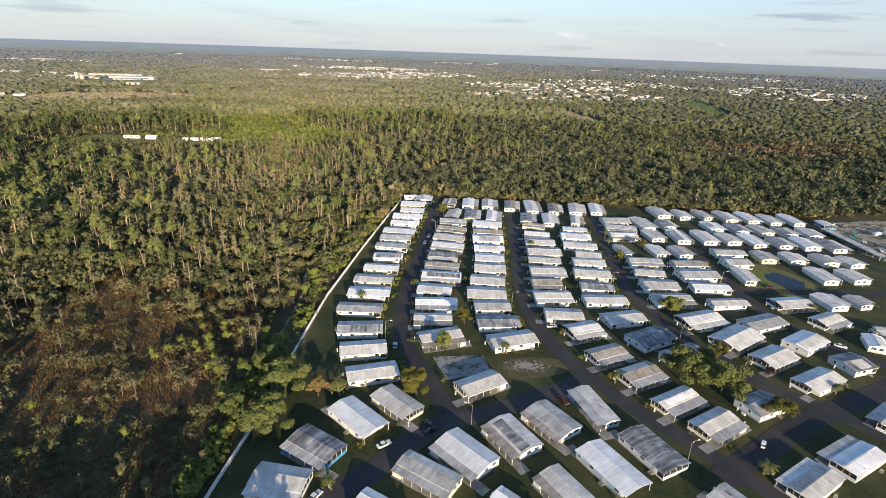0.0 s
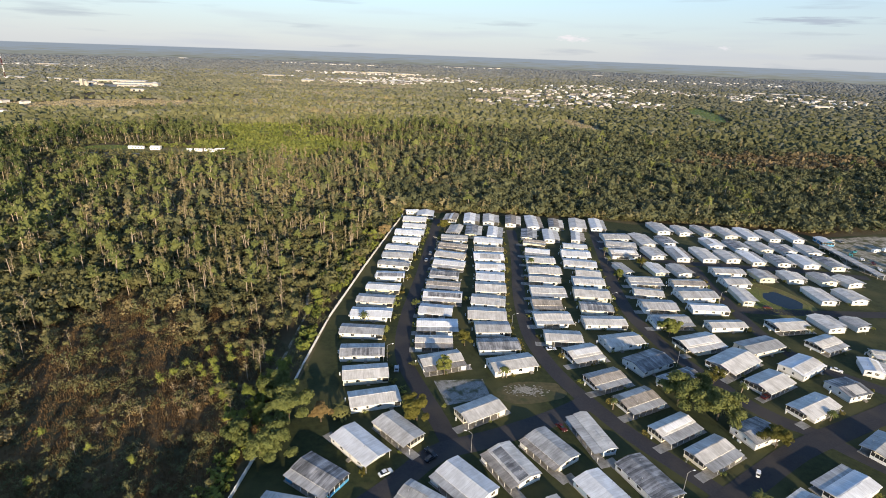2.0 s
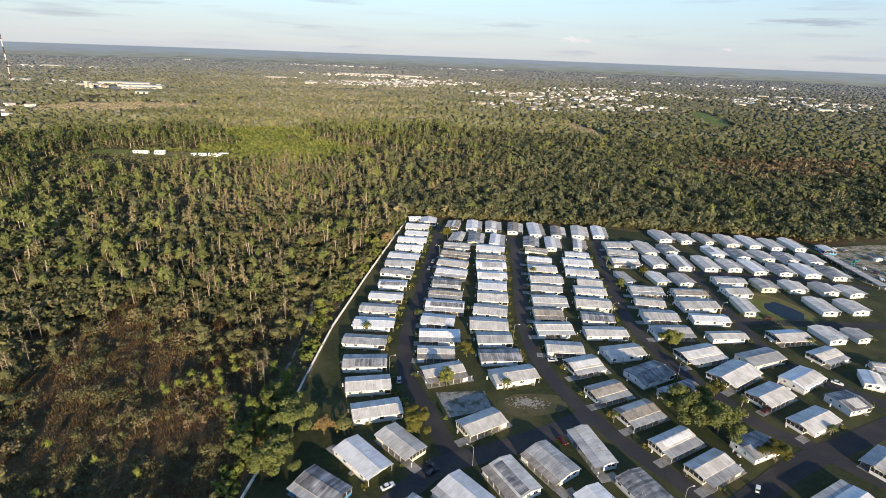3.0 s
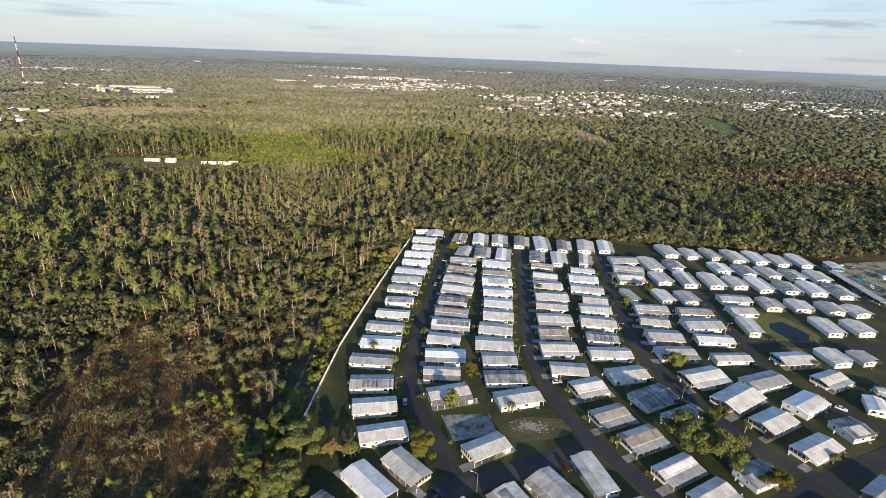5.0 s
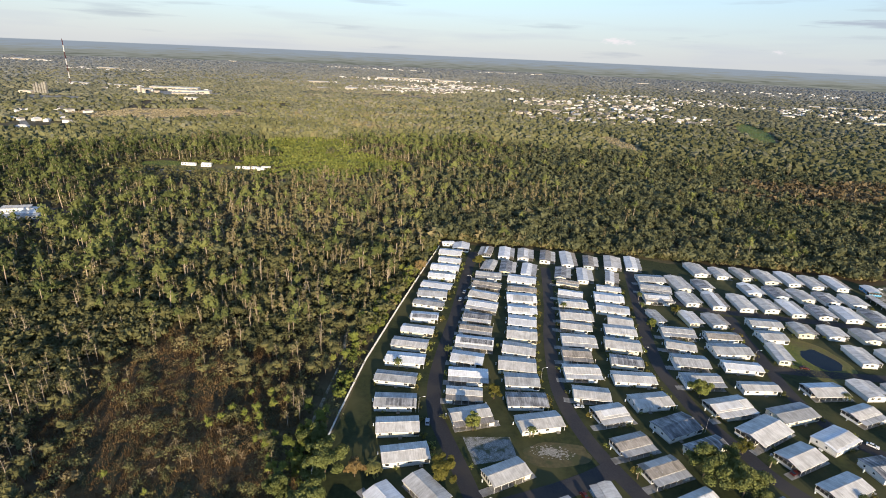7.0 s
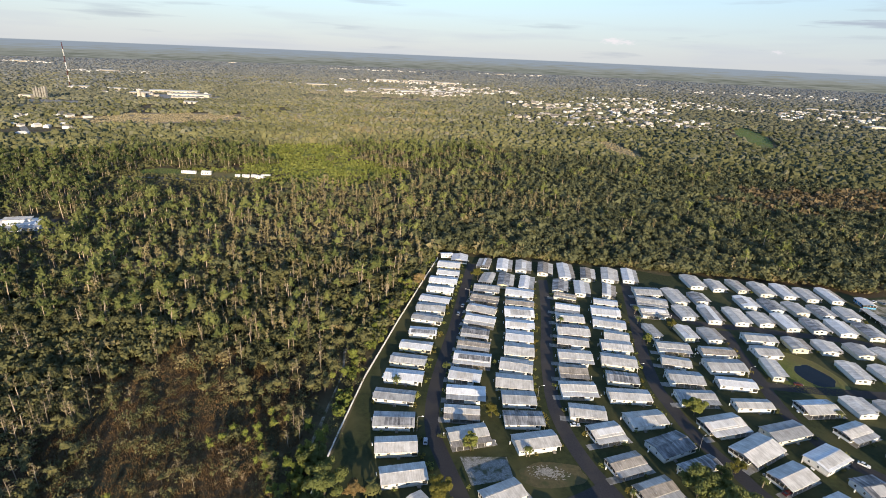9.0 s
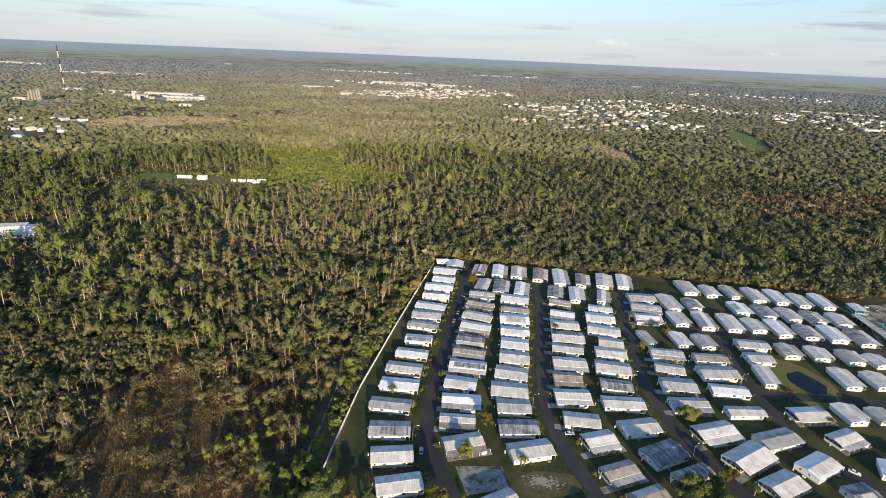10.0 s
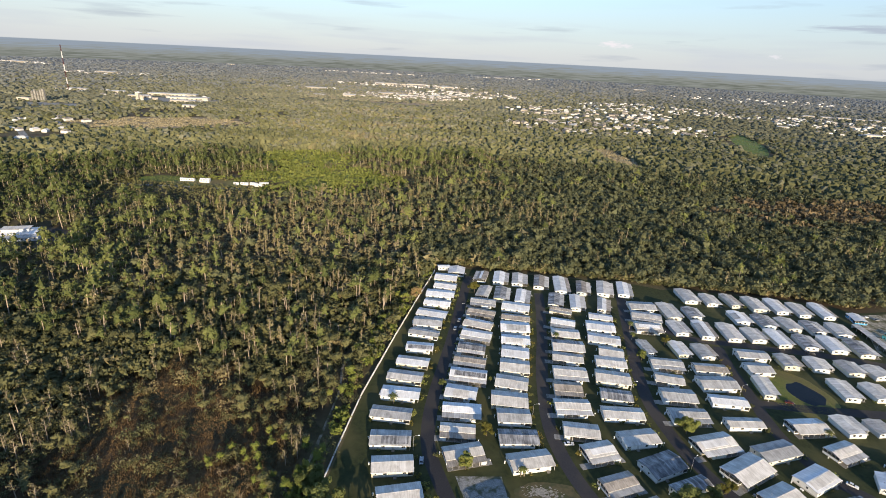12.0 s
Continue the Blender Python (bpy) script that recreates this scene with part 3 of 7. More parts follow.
STEP_ME = Builder().box(-0.7, -1.0, 0, 0.7, 0, 0.5).box(-0.7, -1.35, 0, 0.7, -1.0, 0.25).mesh("step", M_CONCRETE)
POST_ME = Builder().box(-0.06, -0.06, 0, 0.06, 0.06, 1).mesh("post", M_POST)
VENT_ME = Builder().tube((0, 0, -0.1), (0, 0, 0.42), 0.09, 0.09).tube((0, 0, 0.38), (0, 0, 0.48), 0.17, 0.12).mesh("roof_vent", M_PIPE)
FLOOR_Z, EAVE = 0.62, 2.72
WORDS = {"W": "white", "S": "weathered beige", "G": "grey", "T": "tan-brown", "D": "dark streaked", "B": "blue"}


def seam_sheet(x0, x1, line, n, high, thick):
    """A ribbed metal sheet: the line (y, z) is drawn along x, with n raised seams running across."""
    xs = []
    for k in range(n + 1):
        c = x0 + 0.06 + (x1 - x0 - 0.12) * k / n
        xs += [(c - 0.06, 0), (c - 0.025, high), (c + 0.025, high), (c + 0.06, 0)]
    m, q = len(xs), len(line)
    b = Builder()
    vs = [(px, py, pz + dz) for py, pz in line for px, dz in xs]
    o = len(vs)
    vs += [(px, py, pz - thick) for py, pz in line for px in (x0, x1)]
    fs = []
    for j in range(q - 1):
        fs += [(j * m + i, j * m + i + 1, (j + 1) * m + i + 1, (j + 1) * m + i) for i in range(m - 1)]
        u = o + 2 * j
        fs += [(u + 2, u + 3, u + 1, u), (j * m, (j + 1) * m, u + 2, u), ((j + 2) * m - 1, (j + 1) * m - 1, u + 1, u + 3)]
    fs += [(*range(m - 1, -1, -1), o, o + 1), (*range(o - m, o), o + 2 * q - 1, o + 2 * q - 2)]
    return b.add(vs, fs)


def put_window(home, kind, x, y, z, turn):
    w = part("window", kind[0], home, pose(x, y, z, 0, 0, turn))
    part("pane", kind[1], w)


def mobile_home(x, y, length, width, ang, code, rng):
    """A home with its long side along local x; local -y looks to the lane side or the sun, +x is the porch end."""
    roof_code, style = code[0], code[1]
    worn = random.Random(int(abs(x) * 11 + y * 5)).random()
    if x > 95 and worn < 0.45:
        roof_code = {"W": "S", "S": "G", "G": "T"}.get(roof_code, roof_code)
    home = new("mobile_home")
    turned = style == "p" and ang > 8           # the porch looks to the lane
    home.matrix_basis = pose(x, y, 0, 0, 0, ang) @ Matrix.Diagonal((-1 if turned else 1, -1 if style == "r" else 1, 1, 1))
    L, W = length / 2 - 0.35, width / 2 - 0.35
    wall_mat = rng.choices(WALLS, (12, 4, 3, 0.7, 1))[0]
    if code.endswith("b"):
        wall_mat = M_BLUEWALL
    words = {"n": "closed siding walls", "p": "an open carport along its side", "e": "a screened porch at its end", "q": "a deep open side bay", "r": "a low side porch"}[style]
    tagged(home, WORDS[roof_code] + " metal-roofed mobile home with " + words, "mobile home", "homes of the park")
    pitch = rng.uniform(0.17, 0.22)
    porch = {"e": rng.uniform(3.0, 4.6), "q": 0.05, "r": 0.05, "p": rng.uniform(2.1, 3.2)}.get(style, rng.uniform(1.4, 3.0))
    bay = {"p": rng.uniform(3.0, 3.7), "e": rng.uniform(2.8, 3.4), "q": rng.uniform(2.5, 3.1), "r": rng.uniform(2.8, 3.8)}.get(style, 0.0)
    tail = rng.uniform(0.6, 3.2) if style == "r" else 0.0
    bay_end = L - tail if style in "eqr" else rng.choice((L, L, 0.25 * L))        # how far the open bay runs along the side
    # walls: the main block, and a utility room that fills the rest of the bay
    x0, x1, y0, y1 = -L, L - porch, -W + bay, W
    b = Builder()
    b.box(x0, y0, FLOOR_Z, x1, y1, EAVE)
    room = None
    if bay:
        room = (-L, -L + rng.uniform(2.2, 3.6)) if style in "eqr" or rng.random() < 0.5 else (bay_end - 3.0, bay_end) if bay_end < L else (-L, -L + 2.6)
        b.box(room[0], -W + 0.25, 0.05, room[1], y0 - 0.01, EAVE - 0.46)
        if bay_end < L - 1 and style != "r":
            b.box(bay_end + 0.02, -W + 0.1, 0.05, x1, y0 - 0.012, EAVE - 0.46)
    # gable triangles
    for gx, s in ((x0, 1), (x1, -1)):
        top = EAVE + (y1 - y0) / 2 * pitch * 0.96
        b.add([(gx, y0, EAVE), (gx, y1, EAVE), (gx, (y0 + y1) / 2, top), (gx + s * 0.12, y0, EAVE), (gx + s * 0.12, y1, EAVE), (gx + s * 0.12, (y0 + y1) / 2, top)],
              [(0, 2, 1), (3, 4, 5), (0, 1, 4, 3), (1, 2, 5, 4), (2, 0, 3, 5)])
    part("wall", b.mesh("wall", wall_mat), home)
    part("skirting", Builder().box(x0 + 0.05, y0 + 0.05, 0, x1 - 0.05, y1 - 0.05, FLOOR_Z).mesh("skirting", M_SKIRT), home)
    # roof: two ribbed slopes, and an awning over the bay
    awning = bay and (style in "qr" or rng.random() < (0.6 if style == "e" else 0.5))
    ya, yb = (y0 - 0.25 if awning else -W - 0.35), W + 0.35
    ym = (y0 + y1) / 2 if awning else (ya + yb) / 2
    ez = EAVE + 0.1
    rz = ez + (yb - ym) * pitch
    ra, rb = -length / 2, length / 2
    r = seam_sheet(ra, rb, [(ya, ez), (ym - 0.14, rz - 0.14 * pitch), (ym - 0.13, rz + 0.04), (ym + 0.13, rz + 0.04), (ym + 0.14, rz - 0.14 * pitch), (yb, ez)], max(6, int(length / 0.95)), 0.012, 0.09)
    part("roof", r.mesh("roof", ROOFS[roof_code]), home)
    # a newer sheet laid over part of the far slope, or a raised strip along the near one
    over = random.Random(int(abs(x) * 7 + y * 13))
    if over.random() < 0.4:
        pa, pb = (ym + 0.3, yb - over.uniform(0.0, 0.5)) if over.random() < 0.5 else (ya + over.uniform(0.6, 1.4), ym - 0.3)
        la, lb = ra + over.uniform(0.2, 0.3 * length), rb - over.uniform(0.2, 0.25 * length)
        p = seam_sheet(la, lb, [(pa, rz - abs(pa - ym) * pitch + 0.10), (pb, rz - abs(pb - ym) * pitch + 0.10)], max(4, int((lb - la) / 0.8)), 0.015, 0.09)
        part("roof_overlay", p.mesh("roof_overlay", ROOFS[over.choice("WSGDS")]), home, label="newer sheet of roofing laid on top")
    # white edge boards under the roof
    for fy in (ya + 0.02, yb - 0.07):
        part("fascia", Builder().box(ra + 0.02, fy, ez - 0.24, rb - 0.02, fy + 0.05, ez - 0.092).mesh("fascia", M_TRIM), home)
    if awning:
        az = ez - 0.16
        w = seam_sheet(ra + 0.1, rb - tail, [(-W - 0.35, az - 0.26), (y0 - 0.02, az)], max(8, int(length / 0.7)), 0.02, 0.07)
        part("awning", w.mesh("awning", ROOFS[rng.choice("GGTG" if style == "q" else "SGGST")]), home, label="low ribbed carport awning")
    low = (ez - 0.42) if awning else ez - 0.1
    if bay:
        for px in np.arange(room[1] + 1.0 if room[0] == -L else -L, bay_end + 0.1, 3.1):
            part("post", POST_ME, home, Matrix.Translation((float(px), -W + 0.05, 0)) @ Matrix.Diagonal((1, 1, low, 1)))
        part("carport_floor", Builder().box(-L - (2.6 if style == "p" else 0.4), -W - 0.3, 0.02, bay_end + 0.3, y0 - 0.05, 0.11).mesh("carport_floor", M_CONCRETE), home)
    # porch end: posts, knee wall, screens
    if style == "e" or porch > 2.0:
        k = Builder().box(x1 + 0.02, y0 + 0.05, 0.1, L - 0.02, y1 - 0.05, FLOOR_Z)
        k.box(L - 0.1, y0 + 0.05, FLOOR_Z, L, y1 - 0.05, 1.25)
        part("porch_base", k.mesh("porch_base", wall_mat), home)
        part("screen", Builder().box(L - 0.07, y0 + 0.1, 1.25, L - 0.04, y1 - 0.1, EAVE - 0.1).box(x1 + 0.05, y0 + 0.06, FLOOR_Z, L - 0.1, y0 + 0.09, EAVE - 0.1).mesh("screen", M_SCREEN), home, label="dark insect screen")
        for py in np.linspace(y0 + 0.12, y1 - 0.12, 5):
            part("post", POST_ME, home, Matrix.Translation((L - 0.02, float(py), FLOOR_Z)) @ Matrix.Diagonal((1, 1, EAVE - FLOOR_Z, 1)))
    else:
        for py in (y0 + 0.1, y1 - 0.1):
            part("post", POST_ME, home, Matrix.Translation((L - 0.02, py, 0)) @ Matrix.Diagonal((1, 1, EAVE, 1)))
    # windows and doors, each let into its wall by a proud frame
    side = np.linspace(x0 + 1.6, x1 - 1.4, max(3, int((x1 - x0) / 3.6)))
    door_at = rng.randrange(1, len(side))
    for k, wx in enumerate(side):
        if bay and room[0] - 0.9 < wx < room[1] + 0.9:
            continue
        if bay and bay_end < L - 1 and style != "r" and wx > bay_end - 0.9:
            if wx < x1 - 1:
                put_window(home, WIN_L, float(wx), -W + 0.1, 1.25, 0)
            continue
        if k == door_at:
            part("door", DOOR_ME, home, pose(float(wx), y0, FLOOR_Z))
            part("step", STEP_ME, home, pose(float(wx), y0 - 0.01, 0.08))
        else:
            put_window(home, WIN_L if (k + door_at) % 2 else WIN_S, float(wx), y0, 1.35, 0)
    for wy in ((y0 * 0.6 + y1 * 0.4), (y0 * 0.25 + y1 * 0.75)):
        put_window(home, WIN_S, x0, wy, 1.35, -90)
        if style != "e" and porch <= 2.0:
            put_window(home, WIN_L if style in "qr" else WIN_S, x1, wy, 1.35, 90)
    for k in range(rng.randrange(1, 4)):
        vy = rng.uniform(ya + 0.8, yb - 0.8)
        vz = rz - abs(vy - ym) * pitch
        part("roof_vent", VENT_ME, home, pose(rng.uniform(ra + 2, rb - 2), vy, vz))
    return home


HOMES = [
    [
        (-27.3, 398.7, 10.3, 6.4, 12, "Wn"), (-16.2, 392.6, 14.5, 13.3, -91, "We"), (-23.5, 377.2, 17.7, 13.3, -3, "Wn"),
        (-22.8, 361.0, 16.9, 10.4, -6, "Wn"), (-25.1, 346.4, 20.6, 11.7, -2, "Wn"), (-25.9, 331.2, 19.1, 9.0, -3, "Wn"),
        (-27.8, 314.8, 20.6, 10.1, -8, "Wn"), (-29.2, 302.1, 19.0, 11.7, 1, "Gn"), (-30.0, 287.7, 19.2, 8.1, -7, "Gn"),
        (-30.4, 270.8, 16.4, 9.2, 1, "Wn"), (-32.2, 254.5, 18.4, 9.0, -3, "Wn"), (-34.3, 239.5, 19.4, 9.8, -3, "Gn"),
        (-34.3, 224.5, 20.0, 9.9, -0, "Wn"), (-36.2, 207.8, 20.0, 9.1, -1, "Gn"), (-33.3, 190.3, 18.8, 10.4, 6, "Gn"),
        (-29.6, 174.6, 18.1, 10.2, 11, "Sn"), (-24.0, 159.1, 18.6, 9.9, 17, "Sn"),
    ],
    [
        (3.7, 386.2, 17.7, 10.5, -98, "Te"), (6.5, 357.1, 19.4, 9.8, -101, "Se"), (6.3, 338.2, 18.4, 11.3, -3, "Gp"),
        (5.2, 321.7, 19.1, 10.4, -10, "Tp"), (3.6, 305.3, 18.9, 11.1, -13, "Sp"), (2.8, 290.3, 19.2, 12.5, -9, "Wp"),
        (0.4, 274.2, 16.8, 11.3, -5, "Dp"), (-0.1, 259.8, 18.7, 9.8, -5, "Tp"), (-0.3, 245.6, 20.5, 12.4, -3, "Wp"),
        (-3.3, 229.9, 16.7, 11.0, -6, "Wp"), (-2.2, 214.7, 19.4, 11.5, 2, "Wp"), (-3.3, 199.6, 16.8, 10.2, 2, "Sp"),
        (0.5, 184.9, 18.0, 12.3, 20, "Sp"),
    ],
    [
        (19.9, 385.5, 22.1, 12.3, -94, "Wr"), (34.7, 385.0, 21.9, 12.6, -94, "Sr"), (51.5, 383.4, 23.1, 12.0, -96, "Tr"),
        (67.1, 381.1, 29.2, 12.4, -92, "Wr"), (83.5, 378.3, 22.6, 11.3, -97, "Tr"), (100.3, 380.0, 25.1, 12.9, -99, "Sr"),
        (115.7, 381.4, 25.1, 11.7, -98, "Wr"),
    ],
    [
        (20.3, 355.3, 22.5, 11.8, -95, "Dr"), (35.5, 353.8, 22.1, 11.0, -97, "Wr"), (59.5, 352.1, 20.9, 11.5, -98, "Dr"),
        (75.0, 350.8, 23.4, 11.4, -95, "Wr"), (93.8, 350.1, 20.5, 9.6, -101, "Wr"),
    ],
    [
        (29.4, 335.3, 19.6, 12.7, -7, "Wn"), (28.6, 318.4, 19.2, 8.4, -4, "Tn"), (27.6, 305.3, 19.1, 13.3, 1, "Wn"),
        (27.3, 288.5, 17.9, 11.3, -1, "Wn"), (26.5, 273.8, 16.5, 12.3, -3, "Wn"), (25.6, 258.8, 16.9, 13.1, -2, "Sn"),
        (23.4, 242.7, 17.7, 11.8, -6, "Sn"), (21.7, 227.5, 19.0, 12.5, -1, "Sn"), (23.4, 214.4, 16.6, 10.8, 4, "Gn"),
        (25.0, 199.4, 18.6, 10.3, 6, "Dn"), (29.5, 185.3, 19.6, 10.7, 18, "Sn"),
    ],
    [
        (60.9, 335.3, 15.5, 8.1, -12, "Tp"), (59.9, 316.1, 16.1, 12.4, -9, "Wp"), (59.6, 302.3, 18.0, 11.5, -1, "Sp"),
        (59.4, 286.5, 19.6, 13.3, 0, "Sp"), (57.4, 273.0, 18.1, 9.7, -4, "Sp"), (56.6, 256.5, 19.0, 13.3, 1, "Sp"),
        (53.4, 241.5, 15.3, 12.5, 2, "Tp"), (53.7, 226.1, 18.3, 12.5, 5, "Sp"), (55.2, 208.4, 17.1, 10.6, -1, "Sp"),
        (61.5, 195.0, 15.1, 12.3, 21, "Sp"), (66.4, 176.5, 15.9, 11.0, 25, "Tp"), (74.9, 163.5, 16.6, 11.5, 27, "Tp"),
        (82.5, 148.5, 17.5, 10.0, 30, "Sp"), (90.3, 136.9, 16.5, 11.1, 31, "Sp"),
    ],
    [
        (87.3, 329.9, 16.1, 8.9, -7, "Wn"), (84.5, 315.8, 18.7, 13.2, -4, "Wn"), (83.6, 299.3, 20.2, 11.5, -8, "Wn"),
        (84.8, 283.6, 14.7, 11.3, -8, "Sn"), (82.2, 272.2, 17.8, 11.5, -2, "Sn"), (80.0, 256.3, 19.2, 12.3, -5, "Sn"),
        (78.4, 239.7, 16.5, 9.9, -4, "Dn"), (78.3, 224.7, 20.8, 9.8, 3, "Sn"), (81.6, 207.3, 18.7, 10.6, 16, "Sn"),
        (87.9, 190.9, 18.9, 12.1, 29, "Dn"), (96.1, 179.8, 18.3, 7.1, 27, "Dn"), (110.3, 148.4, 13.8, 10.5, 25, "Dn"),
    ],
    [
        (121.2, 353.2, 19.2, 13.3, 3, "Sp"), (120.0, 336.3, 20.3, 13.3, -8, "Sp"), (117.3, 320.8, 17.9, 13.0, 0, "Sp"),
        (109.2, 294.4, 16.9, 7.2, -77, "Sr"), (115.7, 275.9, 19.0, 11.4, -1, "Sp"), (112.1, 260.1, 15.7, 10.0, -7, "Sp"),
        (111.9, 244.7, 18.1, 12.3, -0, "Sp"), (112.1, 228.0, 19.6, 11.4, 5, "Sp"), (117.3, 208.1, 20.3, 13.3, 20, "Wp"),
        (125.1, 193.1, 21.5, 13.3, 34, "Sp"), (132.4, 178.7, 17.4, 11.4, 30, "Sp"), (140.2, 163.7, 19.1, 10.1, 28, "Sp"),
    ],
    [
        (140.2, 349.1, 23.7, 13.3, -83, "Sr"), (138.8, 324.2, 17.8, 12.7, -83, "Sr"), (130.0, 295.8, 17.2, 10.3, -82, "Wr"),
        (144.6, 295.3, 15.7, 12.2, -82, "Sr"), (140.1, 275.3, 19.3, 9.1, 2, "Tn"), (138.4, 260.4, 21.1, 12.4, 6, "Sn"),
        (137.6, 243.9, 19.2, 9.0, -1, "Wn"), (138.0, 226.2, 18.6, 8.0, 6, "Wn"), (144.1, 207.4, 20.6, 10.9, 22, "Sn"),
        (153.3, 191.8, 17.9, 11.2, 32, "Wn"), (162.2, 176.6, 12.2, 11.6, 18, "Dn"),
    ],
    [
        (172.9, 296.0, 18.9, 10.3, -0, "Sn"), (169.6, 280.2, 14.8, 11.4, 5, "Sn"), (165.3, 261.4, 19.7, 9.6, -93, "Wr"),
    ],
    [
        (162.6, 378.9, 22.2, 13.3, -85, "Gr"), (178.0, 374.8, 17.9, 11.9, -87, "Sr"), (194.4, 376.5, 20.4, 10.5, -83, "Wr"),
        (210.3, 373.2, 22.5, 13.3, -88, "Sr"), (226.2, 372.9, 23.2, 12.3, -89, "Wr"), (240.9, 369.4, 20.7, 12.5, -88, "Sr"),
        (257.6, 370.8, 23.5, 11.5, -89, "Wr"), (276.5, 362.5, 12.5, 9.0, -93, "Wnb"),
    ],
    [
        (156.5, 349.3, 15.8, 12.1, -84, "Dr"), (188.5, 347.8, 17.3, 13.3, -87, "Wr"), (204.4, 345.2, 17.6, 13.3, -86, "Dr"),
        (219.7, 343.3, 17.9, 13.2, -83, "Sr"), (235.6, 341.7, 16.9, 13.3, -86, "Dr"), (252.1, 340.6, 18.1, 13.3, -91, "Sr"),
    ],
    [
        (155.4, 324.5, 23.0, 11.8, -90, "Wr"), (172.1, 324.4, 22.6, 12.2, -89, "Sr"), (187.4, 323.1, 17.2, 13.0, -84, "Wr"),
        (202.4, 321.4, 21.5, 12.7, -87, "Wr"), (218.7, 319.0, 17.5, 12.6, -89, "Dr"), (234.8, 318.6, 19.6, 13.3, -90, "Wr"),
        (250.9, 316.7, 19.8, 13.3, -89, "Dr"),
    ],
    [
        (193.2, 291.7, 14.6, 13.3, -88, "Sr"), (210.3, 291.1, 14.6, 13.3, -91, "Sr"), (228.2, 290.0, 14.5, 13.3, -86, "Sr"),
        (242.0, 288.1, 12.8, 13.3, -79, "Sr"),
    ],
    [
        (210.2, 265.5, 19.2, 11.9, -89, "Wr"), (227.8, 266.0, 15.5, 13.3, -84, "Sr"),
    ],
    [
        (169.7, 228.2, 18.3, 11.6, 11, "Sp"), (192.5, 232.5, 14.7, 13.3, -81, "Wr"), (207.2, 233.5, 11.2, 11.2, -78, "Sr"),
    ],
    [
        (177.2, 211.4, 15.8, 11.4, 26, "Sp"), (185.1, 192.6, 11.9, 10.9, -113, "Wr"), (196.8, 202.7, 9.8, 8.0, -12, "Sp"),
    ],
    [
        (-25.1, 134.5, 19.1, 10.4, -43, "Wn"), (-13.5, 142.6, 16.8, 9.7, -44, "Se"), (-35.8, 120.9, 16.3, 11.7, -32, "Deb"),
        (-41.8, 107.1, 15.4, 11.5, -9, "Se"), (14.8, 154.4, 16.8, 9.8, 32, "Sp"), (8.2, 120.2, 17.5, 12.6, -45, "Wq"),
        (-2.3, 111.8, 18.3, 9.4, -32, "Gq"), (22.8, 128.3, 16.3, 12.0, -58, "Sq"), (36.3, 136.2, 16.1, 12.2, -54, "Gq"),
        (51.9, 144.5, 19.2, 8.8, -72, "Sq"), (64.8, 124.6, 18.2, 10.9, -63, "Dn"), (50.4, 116.8, 19.6, 10.5, -60, "Wn"),
        (34.9, 107.8, 15.4, 10.0, -58, "Sq"),
    ],
    [
        (150.6, 143.4, 15.4, 8.8, -147, "Se"), (124.9, 124.9, 18.3, 11.3, -151, "We"), (105.4, 114.5, 17.8, 10.2, -148, "Se"),
        (-13.5, 98.6, 15.4, 8.8, -30, "Wp"), (80.5, 103.4, 15.4, 8.8, -58, "Gp"), (20.9, 99.9, 15.4, 8.9, -41, "Wp"),
    ],
]
rng = random.Random(4)
for row in HOMES:
    for spec in row:
        mobile_home(*spec, rng)


# ---- fence along the woods ----
FENCE_LINE = [(-61, 66), (-59.3, 104), (-57, 132), (-56, 180), (-54.3, 222), (-47.6, 285), (-39.8, 349), (-34, 393)]
fence = tagged(new("fence"), "long white vinyl panel fence between homes and woods", "fence")
PANEL_ME = Builder().box(0.06, -0.02, 0.08, 2.38, 0.02, 1.74).box(0.06, -0.04, 1.70, 2.38, 0.04, 1.80).box(0.06, -0.04, 0.06, 2.38, 0.04, 0.18).mesh("panel", M_FENCE)
FPOST_ME = Builder().box(-0.07, -0.07, 0, 0.07, 0.07, 1.88).box(-0.09, -0.09, 1.88, 0.09, 0.09, 1.94).mesh("post", M_FENCE)
for (ax, ay), (bx, by) in zip(FENCE_LINE, FENCE_LINE[1:]):
    d = Vector((bx - ax, by - ay))
    n = max(1, round(d.length / 2.44))
    turn = math.degrees(math.atan2(d.y, d.x))
    for k in range(n):
        p = Vector((ax, ay)) + d * k / n
        lean = noise.noise((p.x, p.y, 0)) * 1.5
        part("panel", PANEL_ME, fence, pose(p.x, p.y, 0, lean, 0, turn) @ Matrix.Diagonal((d.length / n / 2.44, 1, 1, 1)))
        part("post", FPOST_ME, fence, pose(p.x, p.y, 0, 0, 0, turn))


